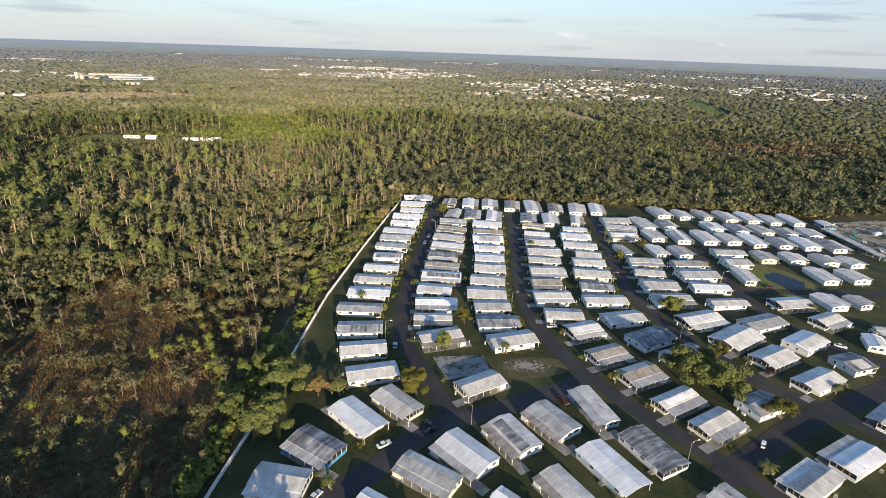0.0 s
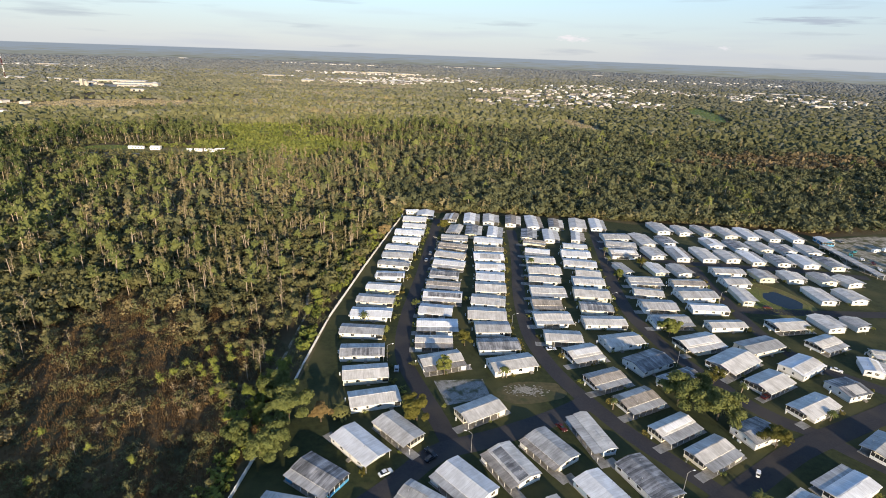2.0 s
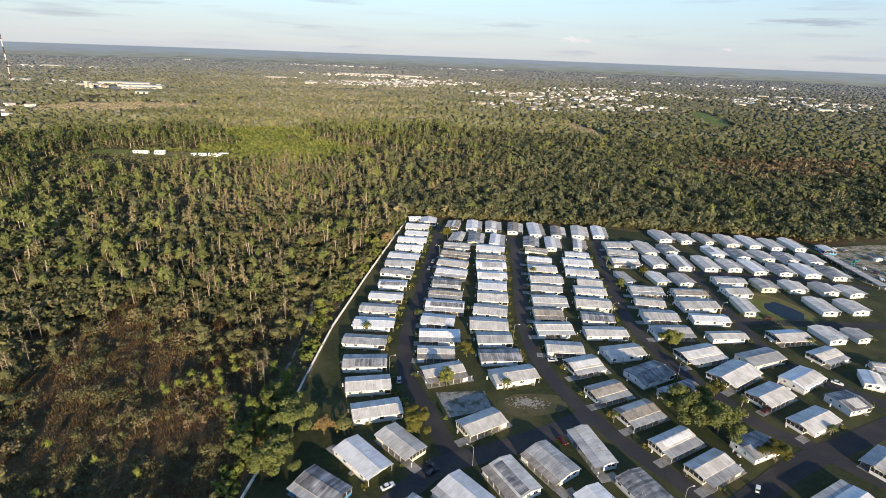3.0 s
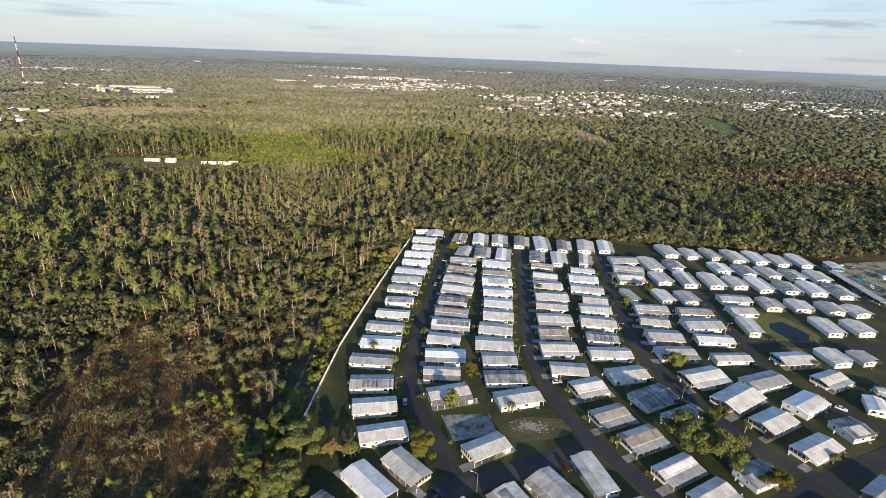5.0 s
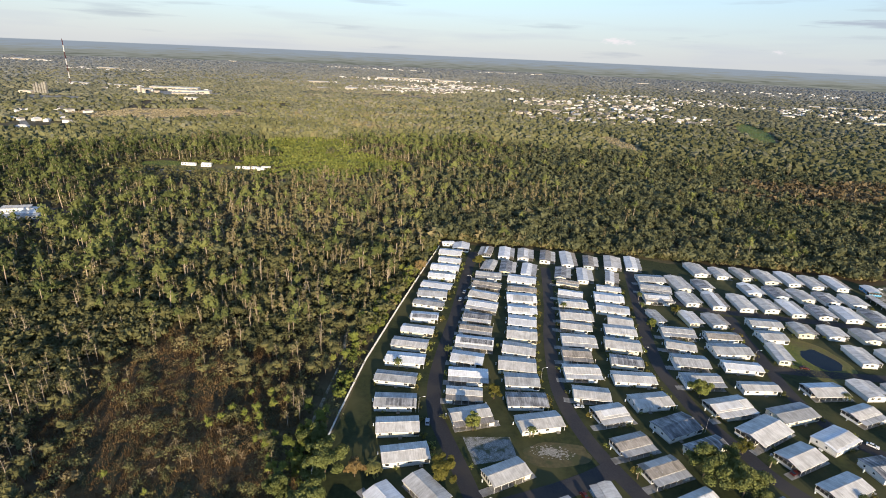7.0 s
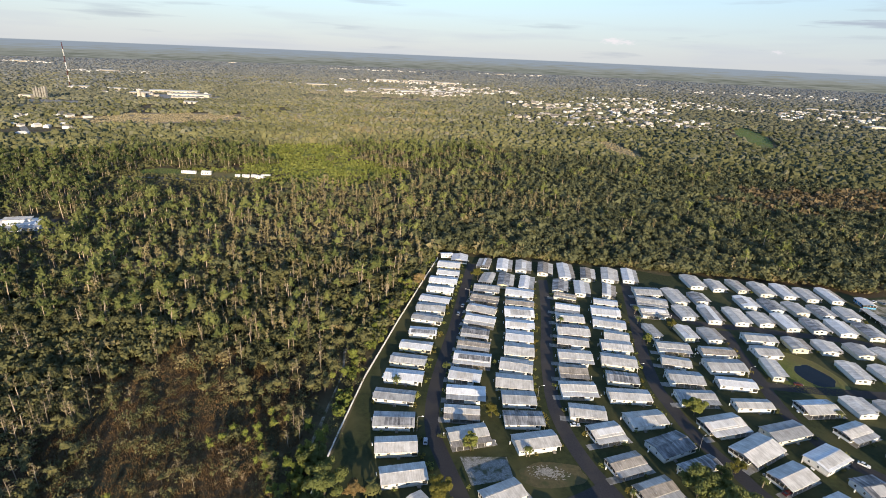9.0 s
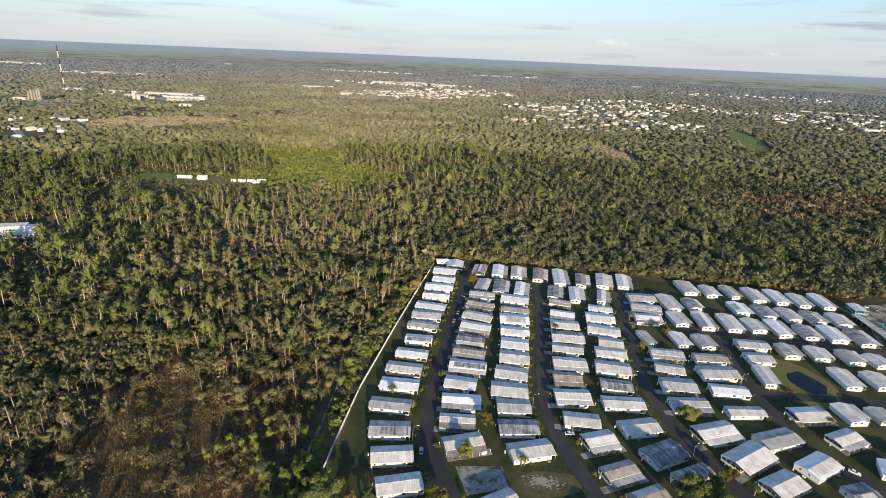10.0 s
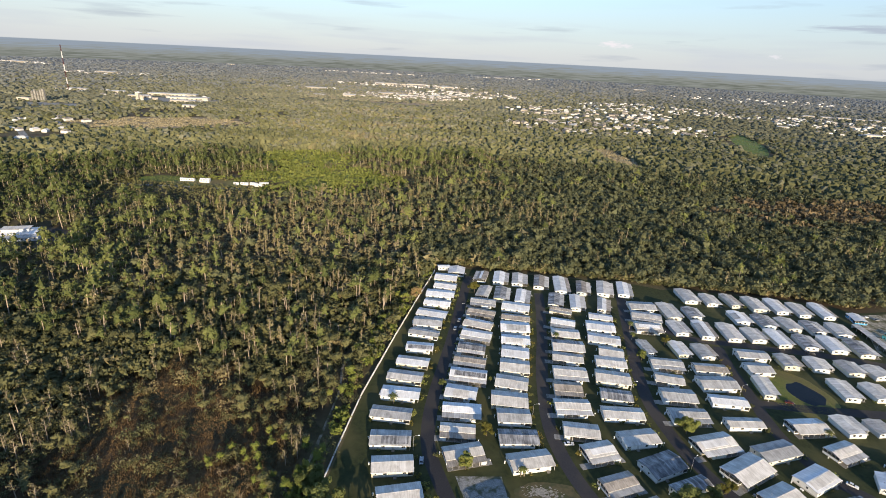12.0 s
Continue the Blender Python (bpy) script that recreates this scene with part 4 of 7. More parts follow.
# ---- street lamps ----
def street_lamp(x, y, turn):
    lamp = tagged(new("street_lamp"), "grey metal street lamp with a curved arm", "street lamp", "street lamps of the park")
    lamp.matrix_basis = pose(x, y, 0, 0, 0, turn)
    part("pole", Builder().tube((0, 0, 0), (0, 0, 7.4), 0.11, 0.07, 8).mesh("pole", M_PIPE), lamp)
    arm = Builder()
    pts = [(0, 0, 7.35), (0.5, 0, 7.75), (1.2, 0, 7.95), (2.0, 0, 8.0)]
    for a, c in zip(pts, pts[1:]):
        arm.tube(a, c, 0.05, 0.05)
    part("arm", arm.mesh("arm", M_PIPE), lamp)
    part("lamp_head", Builder().add([(1.9, -0.15, 7.95), (2.75, -0.2, 7.93), (2.75, 0.2, 7.93), (1.9, 0.15, 7.95), (1.95, -0.08, 8.1), (2.6, -0.1, 8.12), (2.6, 0.1, 8.12), (1.95, 0.08, 8.1)],
         [(3, 2, 1, 0), (4, 5, 6, 7), (0, 1, 5, 4), (1, 2, 6, 5), (2, 3, 7, 6), (3, 0, 4, 7)]).mesh("lamp_head", M_TANK), lamp)
    return lamp


for spec in ((-22.4, 186.9, 15), (33.0, 218, 10), (87.6, 246, 0), (147.4, 252, 10), (100.3, 191, 40), (11.0, 135.5, 160), (74.4, 121.9, 20), (-5.4, 322.3, 180)):
    street_lamp(*spec)


# ---- cars ----
def car(x, y, turn, paint, words):
    thing = tagged(new("car"), words, "car", "parked cars")
    thing.matrix_basis = pose(x, y, 0.1, 0, 0, turn)
    def hull(profile, w0, w1):
        k = len(profile)
        vs = [(px, s * (w0 if pz < 0.95 else w1), pz) for s in (-1, 1) for px, pz in profile]
        fs = [tuple(range(k)), tuple(range(2 * k - 1, k - 1, -1))] + [(i, i + k, (i + 1) % k + k, (i + 1) % k) for i in range(k)]
        b = bmesh.new()
        vv = [b.verts.new(v) for v in vs]
        for f in fs:
            b.faces.new([vv[i] for i in f])
        bmesh.ops.recalc_face_normals(b, faces=b.faces[:])
        bmesh.ops.bevel(b, geom=b.edges[:], offset=0.06, segments=2, affect="EDGES", clamp_overlap=True)
        me = bpy.data.meshes.new("hull")
        b.to_mesh(me)
        b.free()
        return me
    body = hull([(-2.25, 0.35), (2.25, 0.35), (2.28, 0.62), (2.05, 0.86), (1.0, 0.94), (-1.9, 0.94), (-2.28, 0.85)], 0.88, 0.85)
    body.materials.append(paint)
    part("body", body, thing)
    cabin = hull([(-1.75, 0.96), (0.95, 0.96), (0.25, 1.42), (-1.15, 1.42)], 0.8, 0.68)
    cabin.materials.append(M_GLASS)
    part("window", cabin, thing)
    part("roof", Builder().box(-1.1, -0.64, 1.43, 0.22, 0.64, 1.47).mesh("roof", paint), thing)
    for wx in (-1.4, 1.42):
        for wy in (-0.8, 0.8):
            w = part("wheel", Builder().tube((0, -0.11, 0), (0, 0.11, 0), 0.32, 0.32, 14).mesh("wheel", M_RUBBER), thing, pose(wx, wy, 0.32))
            part("rim", Builder().tube((0, -0.125, 0), (0, 0.125, 0), 0.19, 0.19, 10).mesh("rim", M_RIM), w)
    for wy in (-0.6, 0.6):
        part("headlight", Builder().box(2.2, wy - 0.16, 0.62, 2.29, wy + 0.16, 0.74).mesh("headlight", M_TANK), thing)
    return thing


M_WPAINT, M_DPAINT = plain("white car paint", (0.75, 0.75, 0.75), 0.25), plain("dark car paint", (0.035, 0.04, 0.05), 0.25)
M_SPAINT = plain("silver car paint", (0.42, 0.43, 0.45), 0.25, 0.5)
for spec in ((-17.8, 180.4, 95, M_SPAINT, "silver car parked at the lane's edge"), (168.7, 191.9, -40, M_WPAINT, "white car parked on a driveway"), (48.6, 200.5, 8, M_WPAINT, "white car parked under a carport"),
             (-9.2, 311.8, 85, M_SPAINT, "silver car standing in the lane"), (-11.2, 300.0, 85, M_SPAINT, "silver car standing in the lane"), (-15.6, 124.6, 35, M_WPAINT, "white car parked beside a white home"),
             (127.0, 171.2, 30, M_RED, "red car parked under a carport"), (-31.5, 104.5, 60, M_WPAINT, "white car parked under a carport"), (-2.0, 131.5, 45, M_DPAINT, "dark car parked beside the lane"),
             (0.3, 122.4, -45, M_DPAINT, "dark car parked under a carport"), (43.0, 148.6, -60, M_RED, "dark red car under a carport roof"), (-2.3, 134.2, 130, M_DPAINT, "dark car parked beside the lane"),
             (172.5, 250.6, -10, M_RED, "red car parked before a white home"), (214.5, 307.0, -5, M_DPAINT, "dark car on the park road")):
    car(*spec)


def golf_cart(x, y, turn):
    c = tagged(new("golf_cart"), "small white golf cart parked on the asphalt", "golf cart")
    c.matrix_basis = pose(x, y, 0.1, 0, 0, turn)
    part("body", Builder().box(-1.1, -0.55, 0.25, 1.1, 0.55, 0.5).box(0.7, -0.5, 0.5, 1.1, 0.5, 0.85).box(-1.0, -0.5, 0.5, -0.2, 0.5, 0.8).mesh("body", M_WPAINT), c)
    part("seat", Builder().box(-0.7, -0.48, 0.8, -0.15, 0.48, 0.92).box(-0.85, -0.48, 0.8, -0.72, 0.48, 1.3).mesh("seat", M_RUBBER), c)
    part("roof", Builder().box(-0.95, -0.58, 1.78, 0.85, 0.58, 1.86).mesh("roof", M_WPAINT), c)
    for px in (-0.85, 0.75):
        for py in (-0.5, 0.5):
            part("post", Builder().tube((px, py, 0.5), (px * 0.95, py, 1.8), 0.025, 0.025).mesh("post", M_PIPE), c)
            part("wheel", Builder().tube((px, py - 0.09, 0.22), (px, py + 0.09, 0.22), 0.22, 0.22, 12).mesh("wheel", M_RUBBER), c)


golf_cart(101.2, 129.8, 60)


# ---- plants: loose leaf clumps round lobes, on tapered trunks ----
gen = np.random.default_rng(7)


def cores(lobes, keep):
    """Rough eight-sided hearts of the largest lobes, so that crowns are not seen through."""
    out = []
    for x, y, z, rx, ry, rz in sorted(lobes, key=lambda q: -q[3])[:keep]:
        ax = np.array([(rx, 0, 0), (0, ry, 0), (-rx, 0, 0), (0, -ry, 0)]) * gen.uniform(0.6, 0.9, (4, 1)) + (x, y, z)
        top, low = np.array((x, y, z + rz * gen.uniform(0.6, 0.85))), np.array((x, y, z - rz * 0.7))
        for i in range(4):
            j = (i + 1) % 4
            out += [(ax[i], ax[j], top), (ax[j], ax[i], low)]
    return np.array(out).reshape(-1, 3, 3)


def ball(level):
    bm = bmesh.new()
    bmesh.ops.create_icosphere(bm, subdivisions=level, radius=1)
    bm.verts.ensure_lookup_table()
    out = np.array([v.co[:] for v in bm.verts]), np.array([[v.index for v in f.verts] for f in bm.faces])
    bm.free()
    return out


BALLS = {1: ball(1), 2: ball(2), 3: ball(3)}


def hull(lobes, level, tight=0.9, rough=0.1):
    """The closed, lumpy skin round a crown's lobes."""
    lobes = np.asarray(lobes, float)
    d, faces = BALLS[level]
    hub = (lobes[:, :3] * lobes[:, 3:4]).sum(0) / lobes[:, 3].sum()
    o, w = (hub - lobes[:, :3]) / lobes[:, 3:], d[:, None, :] / lobes[None, :, 3:]
    a, b, c = (w * w).sum(2), (w * o[None]).sum(2), (o * o).sum(1)[None] - 1
    disc = b * b - a * c
    far = np.where(disc > 0, (-b + np.sqrt(np.maximum(disc, 0))) / a, 0).max(1)
    reach = np.maximum(far, 0.35 * lobes[:, 3].mean()) * tight * (1 + rough * gen.normal(size=len(d)))
    return (hub + d * reach[:, None])[faces]


def leaf_tris(lobes, n, size, flat=0.55):
    """n leaf clumps, each a triangle, spread over the skins of ellipsoid lobes (x, y, z, rx, ry, rz)."""
    lobes = np.asarray(lobes, float)
    w = lobes[:, 3] * lobes[:, 4]
    k = gen.choice(len(lobes), n, p=w / w.sum())
    d = gen.normal(size=(n, 3))
    d /= np.linalg.norm(d, axis=1)[:, None]
    d[:, 2] = np.where(d[:, 2] < -0.4, -d[:, 2], d[:, 2])
    p = lobes[k, :3] + d * lobes[k, 3:] * gen.uniform(0.6, 1.1, (n, 1))
    nr = d + flat * gen.normal(size=(n, 3))
    nr /= np.linalg.norm(nr, axis=1)[:, None]
    t = np.cross(nr, gen.normal(size=(n, 3)))
    t /= np.linalg.norm(t, axis=1)[:, None]
    b = np.cross(nr, t)
    s = size * gen.uniform(0.6, 1.45, (n, 1))
    return np.stack([p + t * s, p + (-0.5 * t + 0.87 * b) * s * gen.uniform(0.7, 1.2, (n, 1)), p + (-0.5 * t - 0.87 * b) * s * gen.uniform(0.7, 1.2, (n, 1))], 1)


def tube_tris(pts, radii, sides=5):
    pts = np.asarray(pts, float)
    a = np.arange(sides) * 2 * math.pi / sides
    rings = []
    for k, p in enumerate(pts):
        d = pts[min(k + 1, len(pts) - 1)] - pts[max(k - 1, 0)]
        d = d / np.linalg.norm(d)
        s = np.cross(d, (0.31, 0.95, 0.05))
        s /= np.linalg.norm(s)
        t = np.cross(d, s)
        rings.append(p + radii[k] * (np.cos(a)[:, None] * s + np.sin(a)[:, None] * t))
    out = []
    for r0, r1 in zip(rings, rings[1:]):
        for i in range(sides):
            j = (i + 1) % sides
            out += [(r0[i], r0[j], r1[j]), (r0[i], r1[j], r1[i])]
    return np.array(out)


def limb(a, b, r, sides=3):
    a, b = np.asarray(a, float), np.asarray(b, float)
    mid = (a + b) / 2 + gen.normal(size=3) * 0.08 * np.linalg.norm(b - a)
    return tube_tris([a, mid, b], [r, r * 0.75, r * 0.3], sides)


def pine(n, size, sides=5, level=2):
    """A tall pine: bare trunk, clumps in the upper half. Unit: 1 m at a height of 15 m."""
    h = 16.5
    lean = gen.normal(size=2) * 0.6
    top = np.array([lean[0], lean[1], h])
    lobes = []
    bark = [tube_tris([(0, 0, 0), top * 0.5 + (0.1, 0.15, 0), top * 0.97], [0.32, 0.24, 0.07], sides)]
    for k in range(7):
        z = h * gen.uniform(0.56, 0.96)
        a = gen.uniform(0, 2 * math.pi)
        reach = (1 - (z / h - 0.56)) * gen.uniform(1.0, 4.0)
        c = np.array([lean[0] * z / h + reach * math.cos(a), lean[1] * z / h + reach * math.sin(a), z])
        lobes.append((*c, gen.uniform(1.5, 2.7), gen.uniform(1.5, 2.7), gen.uniform(0.8, 1.3)))
        bark.append(limb((lean[0] * z / h, lean[1] * z / h, z - 0.9), c, 0.07))
    lobes.append((*top, 1.4, 1.4, 1.2))
    return np.concatenate([leaf_tris(lobes, n, size), hull(lobes, level, 0.72, 0.13)]), np.concatenate(bark)


def cypress(n, size, sides=5):
    """A tall thin pond cypress in winter: pale trunk showing through, thin narrow crown."""
    h = 15.5
    lean = gen.normal(size=2) * 0.7
    lobes = []
    bark = [tube_tris([(0, 0, 0), (0, 0, 1.5), (lean[0] * 0.5, lean[1] * 0.4, h * 0.5), (lean[0], lean[1], h)], [0.55, 0.36, 0.27, 0.05], sides)]
    for k in range(9):
        z = h * gen.uniform(0.48, 0.98)
        a = gen.uniform(0, 2 * math.pi)
        reach = gen.uniform(0.5, 1.9) * (1.35 - z / h)
        c = np.array([lean[0] * z / h + reach * math.cos(a), lean[1] * z / h + reach * math.sin(a), z])
        lobes.append((*c, gen.uniform(0.6, 1.2), gen.uniform(0.6, 1.2), gen.uniform(0.7, 1.4)))
        bark.append(limb((lean[0] * z / h, lean[1] * z / h, z - 0.8), c, 0.06))
    return leaf_tris(lobes, n, size, 0.9), np.concatenate(bark)


def broad(n, size, sides=5, wide=1.0, keep=6, many=11, flat=0.42, level=0):
    """A broad-crowned hardwood: short trunk, forking limbs, many uneven lobes. 11 m high."""
    h = 11.0
    lobes, bark = [], [tube_tris([(0, 0, 0), (0.1, 0, 2.2), (0.2, 0.1, 4.4)], [0.34, 0.27, 0.2], sides)]
    fat = math.sqrt(11 / many)
    for k in range(many):
        a = gen.uniform(0, 2 * math.pi)
        z = h * gen.uniform(0.40, 0.92)
        reach = wide * gen.uniform(0.6, 3.6) * math.sqrt(max(0.05, 1 - ((z / h - 0.45) / 0.6) ** 2))
        c = np.array([reach * math.cos(a), reach * math.sin(a), z])
        lobes.append((*c, wide * fat * gen.uniform(1.1, 2.0), wide * fat * gen.uniform(1.1, 2.0), fat * gen.uniform(0.9, 1.7) * math.sqrt(max(1.0, wide))))
        if k < 6:
            bark.append(limb((0.2, 0.1, 4.0 + 0.2 * k), c, 0.12))
    heart = hull(lobes, level, 0.78, 0.08) if level else cores(lobes, keep)
    return np.concatenate([leaf_tris(lobes, n, size, flat), heart]), np.concatenate(bark)


def bare(n, size, sides=4):
    """A leafless or dead tree: pale trunk with forked branches."""
    h = 13.0
    bark = [tube_tris([(0, 0, 0), (0.2, 0.1, h * 0.5), (0.5, -0.2, h)], [0.24, 0.17, 0.04], sides)]
    tips = []
    for k in range(12):
        z = h * gen.uniform(0.4, 0.92)
        a = gen.uniform(0, 2 * math.pi)
        c = np.array([math.cos(a), math.sin(a), 0]) * gen.uniform(1.0, 2.6) * (1.4 - z / h) + (0.3, 0, z + gen.uniform(0.6, 1.8))
        bark.append(limb((0.25, 0, z), c, 0.08))
        tips.append((*c, 0.7, 0.7, 0.6))
    return leaf_tris(tips, n, size, 1.2), np.concatenate(bark)


def shrub(n, size):
    lobes = [(*(gen.normal(size=2) * 0.75), gen.uniform(0.5, 1.5), gen.uniform(0.5, 1.1), gen.uniform(0.5, 1.1), gen.uniform(0.5, 1.0)) for _ in range(6)]
    return leaf_tris(lobes, n, size), np.concatenate([limb((0, 0, 0), (lo[0], lo[1], lo[2]), 0.05) for lo in lobes[:4]])


def tuft(n):
    """Dry marsh growth: upright blades and stems."""
    p = gen.normal(size=(n, 2)) * 0.8
    h = gen.uniform(0.5, 1.9, n)
    tip = p + gen.normal(size=(n, 2)) * 0.35
    a = gen.uniform(0, math.pi, n)
    w = gen.uniform(0.05, 0.16, n)
    ex, ey = np.cos(a) * w, np.sin(a) * w
    z = np.zeros(n)
    return np.stack([np.stack([p[:, 0] - ex, p[:, 1] - ey, z], 1), np.stack([p[:, 0] + ex, p[:, 1] + ey, z], 1), np.stack([tip[:, 0], tip[:, 1], h], 1)], 1), None


def spread(tris_list, pos, scale, tint, stretch=None):
    """Lays copies of prototype triangles at places, turned at random. Gives vertices and tints."""
    turn = gen.uniform(0, 2 * math.pi, len(pos))
    pick = gen.integers(0, len(tris_list), len(pos))
    vs, ts = [], []
    for k, tr in enumerate(tris_list):
        m = pick == k
        if not m.any() or tr is None:
            continue
        c, s = np.cos(turn[m])[:, None], np.sin(turn[m])[:, None]
        flat = tr.reshape(-1, 3)
        x, y, z = flat[:, 0][None], flat[:, 1][None], flat[:, 2][None]
        sc = scale[m][:, None]
        sz = sc * (stretch[m][:, None] if stretch is not None else 1)
        v = np.stack([(x * c - y * s) * sc + pos[m, 0][:, None], (x * s + y * c) * sc + pos[m, 1][:, None], z * sz + pos[m, 2][:, None]], 2)
        vs.append(v.reshape(-1, 3))
        ts.append(np.repeat(tint[m], len(flat)))
    return np.concatenate(vs), np.concatenate(ts), pick


def woods(name, label, protos, pos, scale, tint, leaf, bark_mat, stretch=None):
    """One thing of kind stuff: the crowns, with the trunks as its part."""
    state = gen.bit_generator.state
    v, t, _ = spread([p[0] for p in protos], pos, scale, tint, stretch)
    ob = tagged(new(name, tri_mesh(name, v, leaf, t)), label, "woods", kind="stuff")
    if protos[0][1] is not None and bark_mat is not None:
        gen.bit_generator.state = state
        v, t, _ = spread([p[1] for p in protos], pos, scale, tint, stretch)
        tagged(part("trunks", tri_mesh("trunks", v, bark_mat, t), ob), "pale tree trunks and limbs", kind="stuff")
    return ob


def jitter(x0, x1, y0, y1, step):
    gx, gy = np.meshgrid(np.arange(x0, x1, step), np.arange(y0, y1, step))
    p = np.stack([gx.ravel(), gy.ravel()], 1) + gen.uniform(-0.55, 0.55, (gx.size, 2)) * step
    return p[:, 0], p[:, 1]


def waves(x, y, size, seed):
    """Smooth value noise, 0..1, for patches of kinds and tints."""
    k = np.random.default_rng(seed)
    out = np.zeros(np.shape(x))
    for _ in range(7):
        a, f, ph = k.uniform(0, 6.283), k.uniform(0.6, 1.9) / size, k.uniform(0, 6.283)
        out += np.sin((x * math.cos(a) + y * math.sin(a)) * f * 6.283 + ph)
    return 0.5 + 0.5 * np.tanh(out / 2.6)


FENCE_X = np.array([p[0] for p in FENCE_LINE])
FENCE_Y = np.array([p[1] for p in FENCE_LINE])
TREE_BAN = [(px - (5 if px < 0 else 0), py + (5 if py > 350 else 0)) for px, py in PARK]
TOWNS = [(-330, 2130, 250, 150), (330, 1490, 290, 190), (-1000, 1590, 190, 90), (1180, 1960, 330, 220), (-130, 2430, 270, 210), (330, 1880, 300, 220), (660, 2200, 300, 230), (-450, 2860, 370, 150)]


def seen(x, y):
    return (y > -90) & (x > -1.13 * y - 120) & (x < 1.0 * y + 110)


def marsh_of(x, y):
    """Above 0 inside the marsh, whose rim is ragged."""
    m = np.maximum(np.maximum(oval(-120, 170, 46, 44, x, y), oval(-103, 132, 44, 32, x, y)), np.maximum(oval(-150, 205, 34, 30, x, y), oval(-85, 103, 34, 38, x, y)))
    return m + 0.55 * (waves(x, y, 24, 8) - 0.5) + 0.3 * (waves(x, y, 60, 88) - 0.5)


def open_land(x, y):
    """How bare the land is: clearings, fields, towns, the marsh."""
    bare_ness = np.zeros(np.shape(x))
    for cx, cy, rx, ry, turn in ((-350, 580, 108, 70, 2), (-215, 668, 110, 78, 0), (-285, 795, 78, 78, 0), (-695, 1085, 168, 104, 28), (622, 1305, 32, 205, -16), (244, 1000, 27, 120, 9), (-300, 1835, 140, 40, 0), (-395, 398, 42, 32, 0), (-1120, 1285, 95, 30, 4), (-940, 1545, 130, 60, 8), (476, 820, 42, 16, -28), (-800, 850, 60, 60, 0)):
        bare_ness = np.maximum(bare_ness, (oval(cx, cy, rx, ry, x, y, turn) + 0.5 * (waves(x, y, 1.1 * ry, 33) - 0.5) > 0) * 1.0)
    return np.maximum(bare_ness, (marsh_of(x, y) > 0.12 * (y > 165) + 0.18 * (waves(x, y, 18, 61) > 0.6)) * 1.0)


# near woods
NEAR, MID, FARR = 365.0, 900.0, 2000.0
TRAIL = [(-66, 168), (-65.5, 183), (-66, 205), (-66.5, 225), (-71, 246), (-67.5, 278), (-64, 304)]


def off_trail(x, y):
    tx = np.interp(y, [p[1] for p in TRAIL], [p[0] for p in TRAIL])
    return (np.abs(x - tx) > 2.6) | (y < 168) | (y > 300)


def snag(sides=5):
    """A standing dead trunk with a broken, forked top."""
    h = gen.uniform(9, 15)
    lean = gen.normal(size=2) * 0.9
    bark = [tube_tris([(0, 0, 0), (lean[0] * 0.2, lean[1] * 0.3, h * 0.45), (lean[0], lean[1], h)], [0.42, 0.33, 0.16], sides)]
    tips = []
    for _ in range(int(gen.integers(2, 6))):
        f = gen.uniform(0.55, 1.0)
        a = gen.uniform(0, 2 * math.pi)
        c = np.array([lean[0] * f + math.cos(a) * gen.uniform(0.8, 2.4), lean[1] * f + math.sin(a) * gen.uniform(0.8, 2.4), h * f + gen.uniform(0.1, 2.0)])
        bark.append(limb((lean[0] * f, lean[1] * f, h * f - 0.3), c, 0.12))
        tips.append((*c, 0.5, 0.5, 0.4))
    return leaf_tris(tips, 8, 0.25, 1.2), np.concatenate(bark)


x, y = jitter(-620, 480, -90, 440, 5.7)
r = np.hypot(x, y)
ok = seen(x, y) & (r < NEAR) & ~inside(TREE_BAN, x, y) & (open_land(x, y) < 0.5) & ~((y < 60) & (x > -70)) & off_trail(x, y)
ok &= waves(x, y, 34, 77) + 0.35 * gen.uniform(size=len(x)) > 0.26
x, y = x[ok], y[ok]
edge = np.clip((np.interp(y, FENCE_Y, FENCE_X) - x) / 25.0, 0, 9)
cy_belt = oval(-112, 345, 92, 190, x, y, 10) + 0.35 * (waves(x, y, 70, 3) - 0.5)
u = gen.uniform(size=len(x))
pines = 0.14 + 0.5 * np.clip(waves(x, y, 70, 9) * 1.6 - 0.4, 0, 1)
kind = np.where((y > 385) & (x > -30), np.where(u < 0.9, 2, 3),
                np.where(cy_belt > 0.35 * (gen.uniform(size=len(x)) - 0.5), np.where(u < 0.2, 4, np.where(u < 0.48, 1, np.where(u < 0.58, 0, np.where(u < 0.64, 3, 2)))),
                         np.where(u < pines, 0, np.where(u < 0.92, 2, np.where(u < 0.94, 1, np.where(u < 0.97, 4, 3))))))
kind = np.where((edge < 0.6) & (y < 400) & (u < 0.9), 5, kind)
kind = np.where((y < 235) & (u < 0.75) & (x > -260) & (edge > 0.6), np.where(u < 0.55, 2, 3), kind)
size = gen.uniform(0.62, 1.12, len(x)) * (0.82 + 0.3 * waves(x, y, 60, 19))
size = np.where((kind == 2) & (x < -30), size * np.where(gen.uniform(size=len(x)) < 0.6, 0.82, 1.08), size)
size = np.where((y > 385) & (x > -30), size * 0.9, size)
size = np.where((y < 235) & (x > -260) & (kind == 2), size * 0.8, size)
size = np.where(kind == 5, size * 0.76, size)
size = np.where((y < 108) & (y > 82) & (x > -230) & (x < -66), size * 0.38, size)
tall = (y <= 82) & (y > 30) & (x > -170)
kind, size = np.where(tall & (kind > 2), 2, kind), np.where(tall, gen.uniform(0.85, 1.2, len(x)) * np.where(x > -108, 1.2, 0.95), size)
